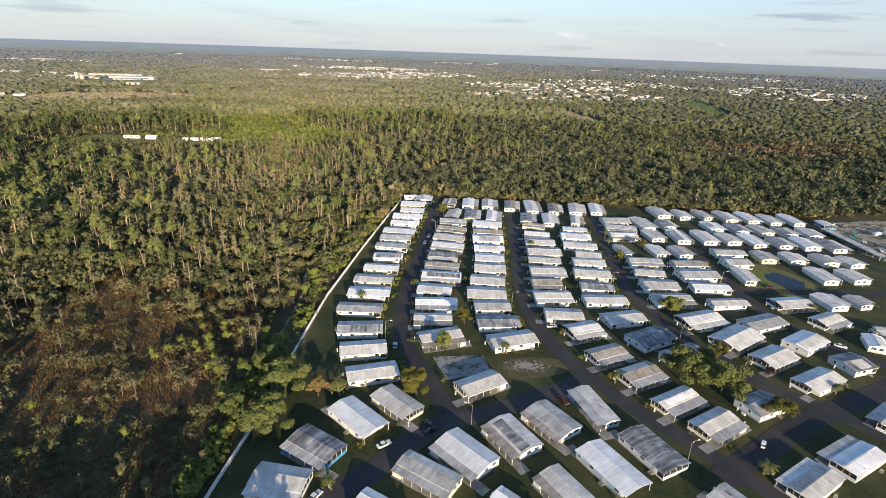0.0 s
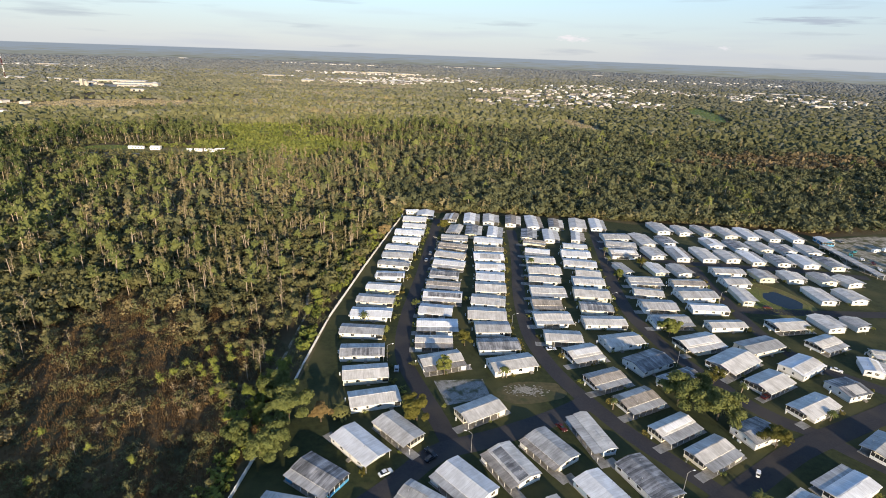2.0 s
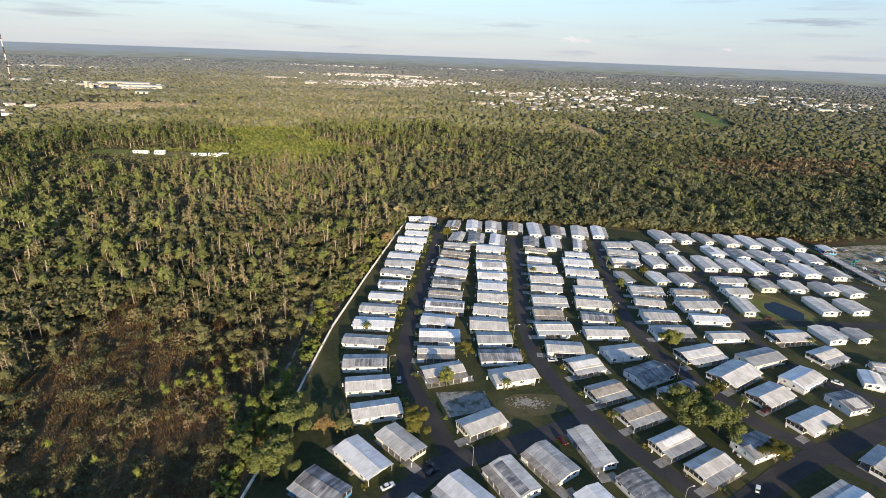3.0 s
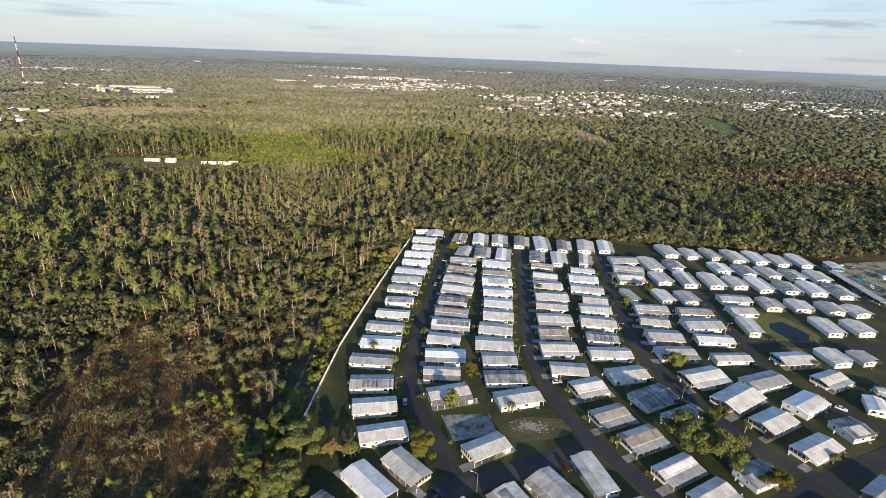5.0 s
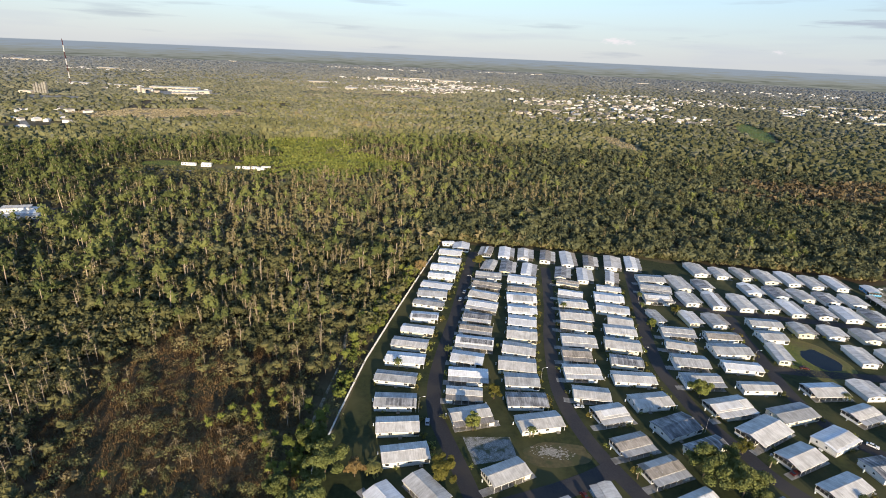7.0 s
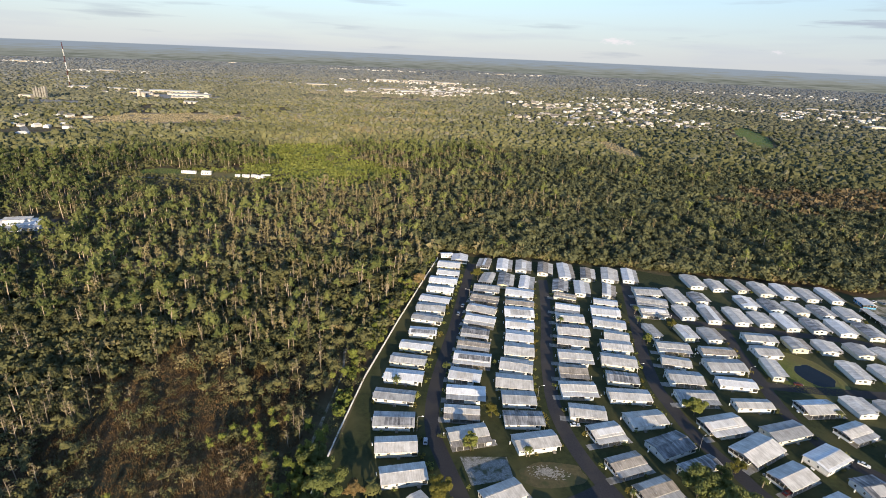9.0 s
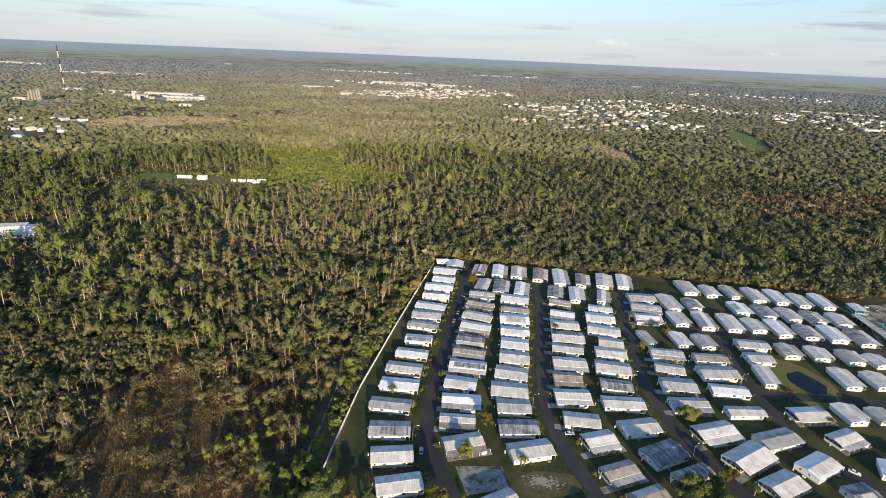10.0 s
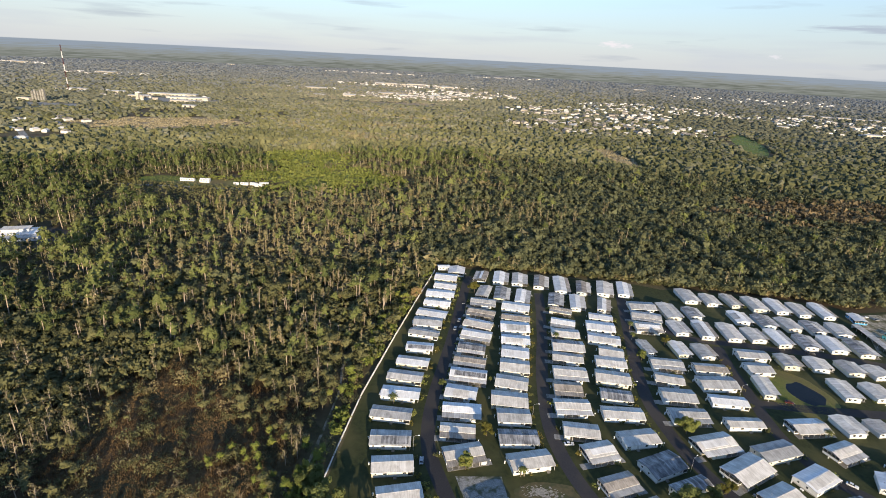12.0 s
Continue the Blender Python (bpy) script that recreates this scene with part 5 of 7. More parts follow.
tint = np.clip(0.2 + 0.44 * gen.uniform(size=len(x)) + 0.5 * (waves(x, y, 45, 21) - 0.5) - 0.34 * np.clip((-x - 130) / 120, 0, 1), 0, 1)
P3 = np.stack([x, y, np.zeros(len(x))], 1)
PROTO = {0: [pine(170, 0.55, 5, 2) for _ in range(6)], 1: [cypress(100, 0.46) for _ in range(6)], 2: [broad(250, 0.5, 5, gen.uniform(0.9, 1.3), 5, int(gen.integers(7, 13)), 0.5, 2) for _ in range(8)],
         3: [bare(60, 0.4) for _ in range(4)], 4: [snag() for _ in range(8)], 5: [broad(320, 0.42, 5, 1.0, 6, 12, 0.5, 2) for _ in range(5)]}
LEAF = {0: M_PINEN, 1: M_CYP, 2: M_WOOD, 3: M_CYP, 4: M_CYP, 5: M_GREEN}
BARK = {0: M_BARK, 1: M_BARK, 2: M_BARKD, 3: M_BARK, 4: M_BARK, 5: M_BARKD}
TREE_WORDS = {0: ("pine_tree", "tall pine with olive green clumps in the woods", "pine tree"), 1: ("cypress_tree", "pale-trunked thin cypress in the swamp", "cypress tree"),
              2: ("broadleaf_tree", "dull green broad-crowned tree in the thicket", "tree"), 3: ("bare_tree", "bare pale grey tree with forked branches", "tree"),
              4: ("dead_tree", "standing dead pale trunk with a broken top", "tree"), 5: ("broadleaf_tree", "fresh green leafy tree along the fence", "tree")}

# the trees that stand nearest the camera are things of their own
single = (x > -175) & (x < -55) & (y > 70) & (y < 228)
shared = {}
FINE = {**PROTO, 2: [broad(460, 0.3, 5, gen.uniform(0.9, 1.3), 5, int(gen.integers(8, 14)), 0.5, 2) for _ in range(8)], 5: [broad(480, 0.28, 5, 1.0, 6, 13, 0.5, 2) for _ in range(5)]}
for k in FINE:
    for j, (leaves, bark) in enumerate(FINE[k]):
        for s, tn in enumerate((0.2, 0.5, 0.8)):
            shared[k, j, s] = (tri_mesh("crown", leaves, LEAF[k], np.full(len(leaves) * 3, tn)), tri_mesh("trunk", bark, BARK[k], np.full(len(bark) * 3, tn)))


def single_tree(px, py, k, sc, group="trees nearest the fence", words="", shade=-1):
    name, said, cat = TREE_WORDS[k]
    t = tagged(new(name), words or said, cat, group)
    t.matrix_basis = pose(px, py, 0, 0, 0, float(gen.uniform(0, 360))) @ Matrix.Diagonal((sc, sc, sc * float(gen.uniform(0.9, 1.1)), 1))
    crown_me, trunk_me = shared[k, int(gen.integers(0, len(PROTO[k]))), int(gen.integers(0, 3)) if shade < 0 else shade]
    part("trunk", trunk_me, t)
    part("crown", crown_me, t)


for px, py, k, sc in zip(x[single], y[single], kind[single], size[single]):
    single_tree(float(px), float(py), int(k), float(sc))

NAMES = {0: ("pine_woods", "dense pine woods with olive green crowns"), 1: ("cypress_swamp", "swamp of pale thin winter cypress trunks"), 2: ("broadleaf_woods", "dull green broadleaf woods"), 3: ("bare_trees", "scattered bare pale grey trees"),
         4: ("dead_trees", "standing dead pale trunks in the swamp"), 5: ("fence_trees", "fresh green trees along the fence")}
for k in PROTO:
    m = (kind == k) & ~single
    woods(NAMES[k][0], NAMES[k][1], PROTO[k], P3[m], size[m], tint[m], LEAF[k], BARK[k], gen.uniform(0.85, 1.15, m.sum()))

# dirt trail on the wood's side of the fence
trail = Builder()
SIDE = [(px - 0.6 - 0.25 * math.sin(py), py) for px, py in TRAIL], [(px + 0.6 + 0.25 * math.cos(py), py) for px, py in TRAIL]
for (a, b), (c, d) in zip(zip(*SIDE), list(zip(*SIDE))[1:]):
    trail.add([(*a, 0.06), (*b, 0.06), (*d, 0.06), (*c, 0.06)], [(0, 1, 2, 3)])
tagged(new("dirt_trail", trail.mesh("dirt_trail", M_DIRT)), "pale narrow dirt trail through the undergrowth", "trail", kind="structure")

# trees and shrubs that stand out in the marsh
MARSH_GREEN = [(-106, 165), (-101.5, 167.5), (-100.3, 173.6), (-93.7, 172), (-89.3, 174.3), (-96.5, 185.6), (-83.5, 164), (-77.2, 154.8), (-77, 162), (-87.9, 186), (-83.2, 158), (-71.5, 143.3), (-66.7, 140.6), (-84, 179), (-79.8, 182.2), (-104, 163), (-91, 169), (-86.5, 169.5), (-80, 160), (-74, 149)]
for px, py in MARSH_GREEN:
    single_tree(px, py, 5, float(gen.uniform(0.44, 0.62)), "trees of the marsh", "fresh green small tree at the marsh's edge", int(gen.integers(1, 3)))
MARSH_TAN = [(-96.7, 162.3), (-92.5, 163.8), (-94, 153), (-87.9, 151), (-84.8, 156), (-88.4, 147), (-85, 150.2), (-86.2, 194.5), (-91, 157), (-96, 157), (-120, 147.5), (-112.5, 137.5), (-107, 150), (-112, 152), (-98.5, 160.6)]
TAN = [(tri_mesh("crown", lv, M_TAN, np.full(len(lv) * 3, tn)), tri_mesh("trunk", bk, M_BARK, np.full(len(bk) * 3, tn))) for tn in (0.2, 0.5, 0.8, 0.95) for lv, bk in (broad(230, 0.32, 4, 1.1, 0, 16, 1.2),)]
for px, py in MARSH_TAN:
    t = tagged(new("tan_shrub"), "dry tan leafless bushy shrub in the marsh", "shrub", "shrubs of the marsh")
    k = float(gen.uniform(0.34, 0.5))
    t.matrix_basis = pose(px, py, -0.8, 0, 0, float(gen.uniform(0, 360))) @ Matrix.Diagonal((k, k, k, 1))
    crown_me, trunk_me = TAN[int(gen.integers(0, 4))]
    part("trunk", trunk_me, t)
    part("crown", crown_me, t)
MARSH_LOW = [(-128, 133.6, 5), (-107.8, 139.6, 2), (-92.7, 123.2, 5), (-117, 114, 5), (-108.7, 127.7, 5), (-83.5, 119.6, 2), (-84.7, 108.4, 2), (-79.5, 112.2, 2), (-65.6, 104.3, 5), (-108.8, 117, 2), (-114, 144.4, 2), (-76.4, 121, 2), (-89, 113.6, 2), (-80, 107, 5), (-113.8, 115.7, 2),
             (-75.6, 103.8, 2), (-63.4, 120.6, 5), (-105.3, 143.6, 3), (-101, 143.8, 3), (-121.6, 168, 3), (-93, 104.2, 3), (-115.4, 168.5, 3), (-143.5, 169.2, 3), (-105.4, 102, 3), (-109.7, 101.8, 3), (-112.5, 127, 3), (-64, 126, 5), (-65.5, 115, 2)]
for px, py, k in MARSH_LOW:
    single_tree(px, py, k, float(gen.uniform(0.3, 0.46)) * (1.1 if k == 3 else 1.0), "trees of the marsh", "small bare pale tree in the marsh" if k == 3 else "small green tree in the marsh")

# bare shrubs and saplings scattered in the marsh
bx, by = jitter(-230, -60, 70, 250, 9.0)
ok = (marsh_of(bx, by) > -0.1) & ~inside(TREE_BAN, bx, by)
bx, by = bx[ok], by[ok]
keep = waves(bx, by, 30, 46) + 0.3 * gen.uniform(size=len(bx)) > 0.78
bx, by = bx[keep], by[keep]
half = gen.uniform(size=len(bx)) < 0.4
b3 = np.stack([bx, by, np.zeros(len(bx))], 1)
woods("bare_shrubs", "pale leafless shrubs standing in the marsh", PROTO[3], b3[half], gen.uniform(0.2, 0.36, half.sum()), gen.uniform(0.3, 1, half.sum()), M_CYP, M_BARKD)
woods("marsh_saplings", "small green saplings in the marsh", [broad(220, 0.42) for _ in range(4)], b3[~half], gen.uniform(0.2, 0.42, (~half).sum()), gen.uniform(0.2, 0.9, (~half).sum()), M_WOOD, M_BARKD)

# undergrowth and marsh
sx, sy = jitter(-520, 420, 0, 420, 5.2)
ok = seen(sx, sy) & (np.hypot(sx, sy) < 410) & ~inside(TREE_BAN, sx, sy)
sx, sy = sx[ok], sy[ok]
marsh = marsh_of(sx, sy)
keep = ((marsh < 0) | (waves(sx, sy, 26, 45) + 0.3 * gen.uniform(size=len(sx)) > 0.9)) & off_trail(sx, sy)
sx, sy = sx[keep], sy[keep]
s3 = np.stack([sx, sy, np.zeros(len(sx))], 1)
stint = np.clip(gen.uniform(0, 0.9, len(sx)) + 0.5 * (waves(sx, sy, 40, 5) - 0.5), 0, 1)
ssize, close = gen.uniform(0.9, 2.7, len(sx)) * np.where(np.hypot(sx, sy) > 250, 1.6, 1.0), np.hypot(sx, sy) < 265
woods("undergrowth", "low mixed green undergrowth of the woods", [shrub(70, 0.32) for _ in range(7)], s3[~close], ssize[~close], stint[~close], M_WOOD, None)
woods("undergrowth", "low fine-leaved undergrowth round the marsh", [shrub(140, 0.185) for _ in range(7)], s3[close], ssize[close], stint[close], M_WOOD, None)
gx, gy = jitter(-215, -52, 60, 250, 1.95)
m = marsh_of(gx, gy) + 0.1
ok = (m > 0) & ~inside(TREE_BAN, gx, gy)
gx, gy = gx[ok], gy[ok]
woods("marsh_grass", "reddish brown dry marsh grass and weeds", [tuft(22) for _ in range(5)], np.stack([gx, gy, np.zeros(len(gx))], 1), gen.uniform(0.4, 0.75, len(gx)) + 0.35 * waves(gx, gy, 22, 35), np.clip(0.1 + 0.7 * waves(gx, gy, 26, 31) + 0.12 * gen.normal(size=len(gx)), 0, 1), M_BROWN, None)

# low brown and olive shrubs that cover the marsh
lx, ly = jitter(-215, -52, 60, 250, 2.9)
ok = (marsh_of(lx, ly) > -0.12) & ~inside(TREE_BAN, lx, ly)
lx, ly = lx[ok], ly[ok]
l3 = np.stack([lx, ly, np.zeros(len(lx))], 1)
thick = waves(lx, ly, 26, 49) + 0.35 * gen.uniform(size=len(lx)) + 0.2 * (ly < 125) > 0.68
lx, ly, l3 = lx[thick], ly[thick], l3[thick]
green = waves(lx, ly, 24, 47) + 0.25 * gen.uniform(size=len(lx)) + 0.4 * (ly < 138) > 0.72
low = [shrub(84, 0.17) for _ in range(6)]
woods("marsh_shrubs", "low rusty brown shrubs of the marsh", low, l3[~green], gen.uniform(0.5, 1.15, (~green).sum()), gen.uniform(0.0, 0.9, (~green).sum()), M_HEATH, None)
woods("marsh_shrubs", "low olive green shrubs of the marsh", low, l3[green], gen.uniform(0.6, 1.5, green.sum()), gen.uniform(0.1, 0.9, green.sum()), M_WOOD, None)

# middle woods
x, y = jitter(-1050, 900, 110, 905, 8.3)
r = np.hypot(x, y)
ok = seen(x, y) & (r >= NEAR) & (r < MID) & ~inside(TREE_BAN, x, y)
ol = open_land(x, y)
ok &= (ol < 0.5) | ((gen.uniform(size=len(x)) < 0.14) & (np.hypot(x + 400, y - 400) > 60) & ((np.abs(x + 340) > 125) | (y > 655)))
ok &= waves(x, y, 46, 78) + 0.4 * gen.uniform(size=len(x)) > 0.33
x, y, ol = x[ok], y[ok], ol[ok]
u = gen.uniform(size=len(x))
cy_belt = oval(-130, 470, 130, 190, x, y, 8) + 0.3 * (waves(x, y, 90, 3) - 0.5)
brown = np.maximum(oval(405, 655, 110, 58, x, y, 12), oval(520, 695, 95, 50, x, y)) + 0.9 * (waves(x, y, 60, 12) - 0.5) - 0.1
rightish = x + 110 * (gen.uniform(size=len(x)) - 0.5) + 120 * (waves(x, y, 130, 71) - 0.5) > -70 + 0.12 * (y - 400)
kind = np.where(brown > 0, 4, np.where(rightish, np.where(u < 0.93, 2, np.where(u < 0.96, 0, 1)), np.where(cy_belt > -0.25, np.where(u < 0.42, 1, np.where(u < 0.62, 0, 2)), np.where(u < np.where(waves(x, y, 90, 9) > 0.4, 0.75, 0.25), 0, np.where(u < 0.8, 2, 1)))))
tan = oval(37, 553, 60, 30, x, y) + 0.5 * (waves(x, y, 30, 17) - 0.5)
kind = np.where((tan > 0) & (u < 0.8), 1, kind)
size = gen.uniform(0.62, 1.25, len(x)) * np.where(ol > 0.5, 0.4, 1) * np.where(kind == 4, 0.8, 1) * np.where(kind == 2, 0.95, np.where(kind == 0, 1.12, 1)) * (0.8 + 0.3 * waves(x, y, 80, 19))
tint = np.clip(0.22 + 0.38 * gen.uniform(size=len(x)) + 0.5 * (waves(x, y, 110, 21) - 0.5) - 0.3 * np.clip((-x - 260) / 160, 0, 1) - 0.22 * np.clip((x - 260) / 150, 0, 1), 0, 1)
P3 = np.stack([x, y, np.zeros(len(x))], 1)
MIDP = {0: [pine(62, 0.85, 3, 1) for _ in range(8)], 1: [cypress(44, 0.8, 3) for _ in range(8)], 2: [broad(78, 0.85, 3, gen.uniform(0.95, 1.35), 5, int(gen.integers(7, 12)), 0.5, 1) for _ in range(8)], 4: [broad(70, 0.8, 3, 0.9, 4, 9, 0.8, 1) for _ in range(6)]}
for k in MIDP:
    for q in range(len(MIDP[k])):
        MIDP[k][q] = (MIDP[k][q][0], MIDP[k][q][1][:(12 if k in (0, 2, 4) else 18)])
    m = kind == k
    nm, lb = NAMES.get(k, ("brown_thicket", "rusty brown thicket in the woods"))
    woods(nm, lb + ", farther off", MIDP[k], P3[m], size[m], tint[m], {0: M_PINEN, 1: M_CYP, 2: M_BROAD, 4: M_RUSTY}[k], M_BARK if k < 2 else M_BARKD, gen.uniform(0.8, 1.15, m.sum()))


def clump(n, ring):
    """A far crown: a rough dome."""
    a = np.arange(ring) * 2 * math.pi / ring
    out = []
    for _ in range(n):
        low = np.stack([np.cos(a) * gen.uniform(0.6, 1.3, ring), np.sin(a) * gen.uniform(0.6, 1.3, ring), gen.uniform(0.0, 0.4, ring)], 1)
        mid = np.stack([np.cos(a + 0.5) * gen.uniform(0.3, 1.05, ring), np.sin(a + 0.5) * gen.uniform(0.3, 1.05, ring), gen.uniform(0.8, 2.1, ring)], 1)
        top = np.array([gen.normal() * 0.2, gen.normal() * 0.2, gen.uniform(1.5, 2.0)])
        tr = []
        for i in range(ring):
            j = (i + 1) % ring
            tr += [(low[i], low[j], mid[i]), (low[j], mid[j], mid[i]), (mid[i], mid[j], top)]
        out.append((np.array(tr), None))
    return out


# understorey that closes the middle woods
ux, uy = jitter(-1000, 860, 110, 900, 7.2)
ur = np.hypot(ux, uy)
ok = seen(ux, uy) & (ur > 370) & (ur < MID) & ~inside(TREE_BAN, ux, uy) & (open_land(ux, uy) < 0.5)
ux, uy = ux[ok], uy[ok]
u3 = np.stack([ux, uy, np.zeros(len(ux))], 1)
usize, utint = gen.uniform(2.2, 4.4, len(ux)) * np.where(ux > -60 + 0.12 * (uy - 400), 1.45, 1.0), np.clip(gen.uniform(0, 0.7, len(ux)) + 0.5 * (waves(ux, uy, 70, 66) - 0.5), 0, 1)
west = ux + 160 * (gen.uniform(size=len(ux)) - 0.5) + 160 * (waves(ux, uy, 130, 71) - 0.5) < -60 + 0.12 * (uy - 400)
low_domes = [(leaf_tris([(0, 0, 0.6, 1.0, 1.0, 1.0), (0.4, 0.3, 0.9, 0.7, 0.7, 0.8)], 13, 0.44, 0.5), None) for _ in range(10)]
full_domes = []
for _ in range(10):
    lumps = [(*gen.normal(size=2) * 0.5, gen.uniform(0.5, 1.1), *gen.uniform(0.5, 0.85, 2), gen.uniform(0.5, 0.9)) for _ in range(5)]
    full_domes.append((np.concatenate([leaf_tris(lumps, 54, 0.19, 0.5), hull(lumps, 1, 0.58)]), None))
rusty = np.maximum(oval(405, 655, 110, 58, ux, uy, 12), oval(520, 695, 95, 50, ux, uy)) + 0.9 * (waves(ux, uy, 60, 12) - 0.5) > 0.1
edge_wood = ~west & (uy < 590) & ~rusty
for m, leaf, words, domes in ((west & (ux > -250), M_CYP, "tan and olive understorey of the swamp", low_domes), (west & (ux <= -250), M_WOOD, "dark olive understorey of the pine woods", low_domes), (~west & ~edge_wood & ~rusty, M_BROAD, "mixed low green understorey of the woods", low_domes), (rusty, M_RUSTY, "rust-brown low thicket in the woods", low_domes),
                              (edge_wood, M_BROAD, "dense rounded small trees behind the homes", full_domes)):
    woods("understorey", words, domes, u3[m], usize[m], utint[m], leaf, None, gen.uniform(0.7, 1.2, m.sum()))


def far_woods(r0, r1, step, size, seed, ring, leaves):
    """Woods on rings; each crown takes one of the leaf colours by its distance: (leaf, from, to) fades one in over the
    last, so the painted haze deepens outwards.
    """
    pts = []
    rr = r0
    while rr < r1:
        st = step * rr / r0
        az = np.arange(-0.86, 0.80, st / rr)
        az = az + gen.uniform(-0.5, 0.5, len(az)) * st / rr
        rad = rr + gen.uniform(-0.5, 0.5, len(az)) * st
        pts.append(np.stack([np.sin(az) * rad, np.cos(az) * rad, np.full(len(az), st / step)], 1))
        rr += st
    x, y, g = np.concatenate(pts).T
    keep = open_land(x, y) < 0.5
    for cx, cy, rx, ry in TOWNS:
        keep &= (oval(cx, cy, rx, ry, x, y) < 0) | (gen.uniform(size=len(x)) < (0.62 if cy < 1800 else 0.42))
    keep &= waves(x, y, 420, seed) + 0.5 * gen.uniform(size=len(x)) > 0.3
    keep &= waves(x, y, 75, seed + 5) + 0.4 * gen.uniform(size=len(x)) > 0.2
    x, y, g = x[keep], y[keep], g[keep]
    # Tint also paints a sun glow left of centre and shade to the right.
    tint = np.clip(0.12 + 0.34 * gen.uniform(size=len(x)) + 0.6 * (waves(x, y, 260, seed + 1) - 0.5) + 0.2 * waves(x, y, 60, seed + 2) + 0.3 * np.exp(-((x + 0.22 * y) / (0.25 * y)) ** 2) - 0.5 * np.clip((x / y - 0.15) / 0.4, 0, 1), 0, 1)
    sc = size * gen.uniform(0.55, 1.3, len(x)) * np.sqrt(g)
    # Crowns flatten with distance, thinning the dark gaps as haze would.
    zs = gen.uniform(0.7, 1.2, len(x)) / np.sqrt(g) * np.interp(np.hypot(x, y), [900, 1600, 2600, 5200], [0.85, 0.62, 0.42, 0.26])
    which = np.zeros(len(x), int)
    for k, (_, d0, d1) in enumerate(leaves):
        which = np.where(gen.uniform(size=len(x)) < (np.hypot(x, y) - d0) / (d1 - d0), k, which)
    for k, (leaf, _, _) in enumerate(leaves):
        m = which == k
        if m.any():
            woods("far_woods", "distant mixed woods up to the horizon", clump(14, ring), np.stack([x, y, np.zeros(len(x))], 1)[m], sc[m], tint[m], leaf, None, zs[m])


far_woods(MID - 5, FARR, 6.6, 4.9, 41, 4, ((M_MIXED, 0, 1), (M_FAR_HAZE, 900, 1900)))
far_woods(FARR, 5220.0, 13.5, 7.4, 51, 4, ((M_FAR_HAZE, 0, 1), (M_RIDGE_HAZE, 2000, 3300), (M_LAST_HAZE, 3000, 4900)))

# low bright growth in the meadow and clearings, dry grass on the far field
mx, my = jitter(-420, -100, 560, 885, 4.6)
ok = np.maximum(np.maximum(oval(-330, 606, 84, 44, mx, my), oval(-285, 795, 84, 84, mx, my)), oval(-215, 676, 116, 82, mx, my)) > 0
ok &= (waves(mx, my, 40, 91) > 0.3) & ((my > 636) | (mx > -270))
mx, my = mx[ok], my[ok]
woods("meadow_growth", "bright yellow-green low growth in the meadow", [shrub(16, 0.7) for _ in range(5)], np.stack([mx, my, np.zeros(len(mx))], 1), gen.uniform(0.7, 2.6, len(mx)), np.clip(0.1 + 0.5 * gen.uniform(size=len(mx)) + 0.4 * (waves(mx, my, 50, 92) - 0.5), 0, 0.75), M_LIGHT, None)
mx, my = jitter(-470, -230, 500, 650, 5.2)
ok = (oval(-350, 580, 112, 74, mx, my) > 0) & (oval(-345, 622, 70, 15, mx, my) < 0) & (oval(-412, 624, 30, 19, mx, my) < 0)
mx, my = mx[ok], my[ok]
woods("clearing_scrub", "low brown and olive scrub before the trailers", [shrub(22, 0.55) for _ in range(5)], np.stack([mx, my, np.zeros(len(mx))], 1), gen.uniform(0.7, 2.0, len(mx)), gen.uniform(0.1, 0.95, len(mx)), M_WOOD, None)
mx, my = jitter(-445, -380, 600, 648, 1.3)
ok = oval(-412, 624, 29, 18, mx, my) > 0
mx, my = mx[ok], my[ok]
woods("lawn_grass", "green mown grass of a lawn", [tuft(9) for _ in range(5)], np.stack([mx, my, np.full(len(mx), 0.04)], 1), gen.uniform(0.2, 0.45, len(mx)), gen.uniform(0.1, 0.5, len(mx)), M_LIGHT, None)
mx, my = jitter(-900, -500, 960, 1250, 3.9)
ok = (oval(-695, 1098, 160, 86, mx, my, 28) + 0.5 * (waves(mx, my, 101, 33) - 0.5) > 0) & (waves(mx, my, 60, 14) > 0.12)
mx, my = mx[ok], my[ok]
woods("field_grass", "tan dry grass of a far field", clump(10, 4), np.stack([mx, my, np.full(len(mx), -0.3)], 1), gen.uniform(1.6, 3.4, len(mx)), gen.uniform(0.0, 1, len(mx)), M_STRAW, None, gen.uniform(0.2, 0.42, len(mx)))
mx, my = jitter(500, 760, 1110, 1520, 4.5)
ok = oval(622, 1315, 30, 200, mx, my, -16) > 0
mx, my = mx[ok], my[ok]
woods("field_grass", "bright green grass of a mown strip", [tuft(9) for _ in range(5)], np.stack([mx, my, np.zeros(len(mx))], 1), gen.uniform(0.5, 0.9, len(mx)), gen.uniform(0.0, 0.4, len(mx)), M_GREEN, None)

mx, my = jitter(205, 290, 880, 1135, 3.9)
ok = oval(244, 1008, 26, 118, mx, my, 9) > 0
mx, my = mx[ok], my[ok]
woods("field_grass", "tan dry grass of a clearing", clump(8, 4), np.stack([mx, my, np.full(len(mx), -0.3)], 1), gen.uniform(1.6, 3.4, len(mx)), gen.uniform(0.0, 0.8, len(mx)), M_STRAW, None, gen.uniform(0.2, 0.4, len(mx)))

mx, my = jitter(158, 204, 234, 292, 0.75)
ok = (oval(180, 262, 18, 24, mx, my, 10) > 0) & (oval(187, 261.5, 9.2, 12, mx, my, 18) < 0)
mx, my = mx[ok], my[ok]
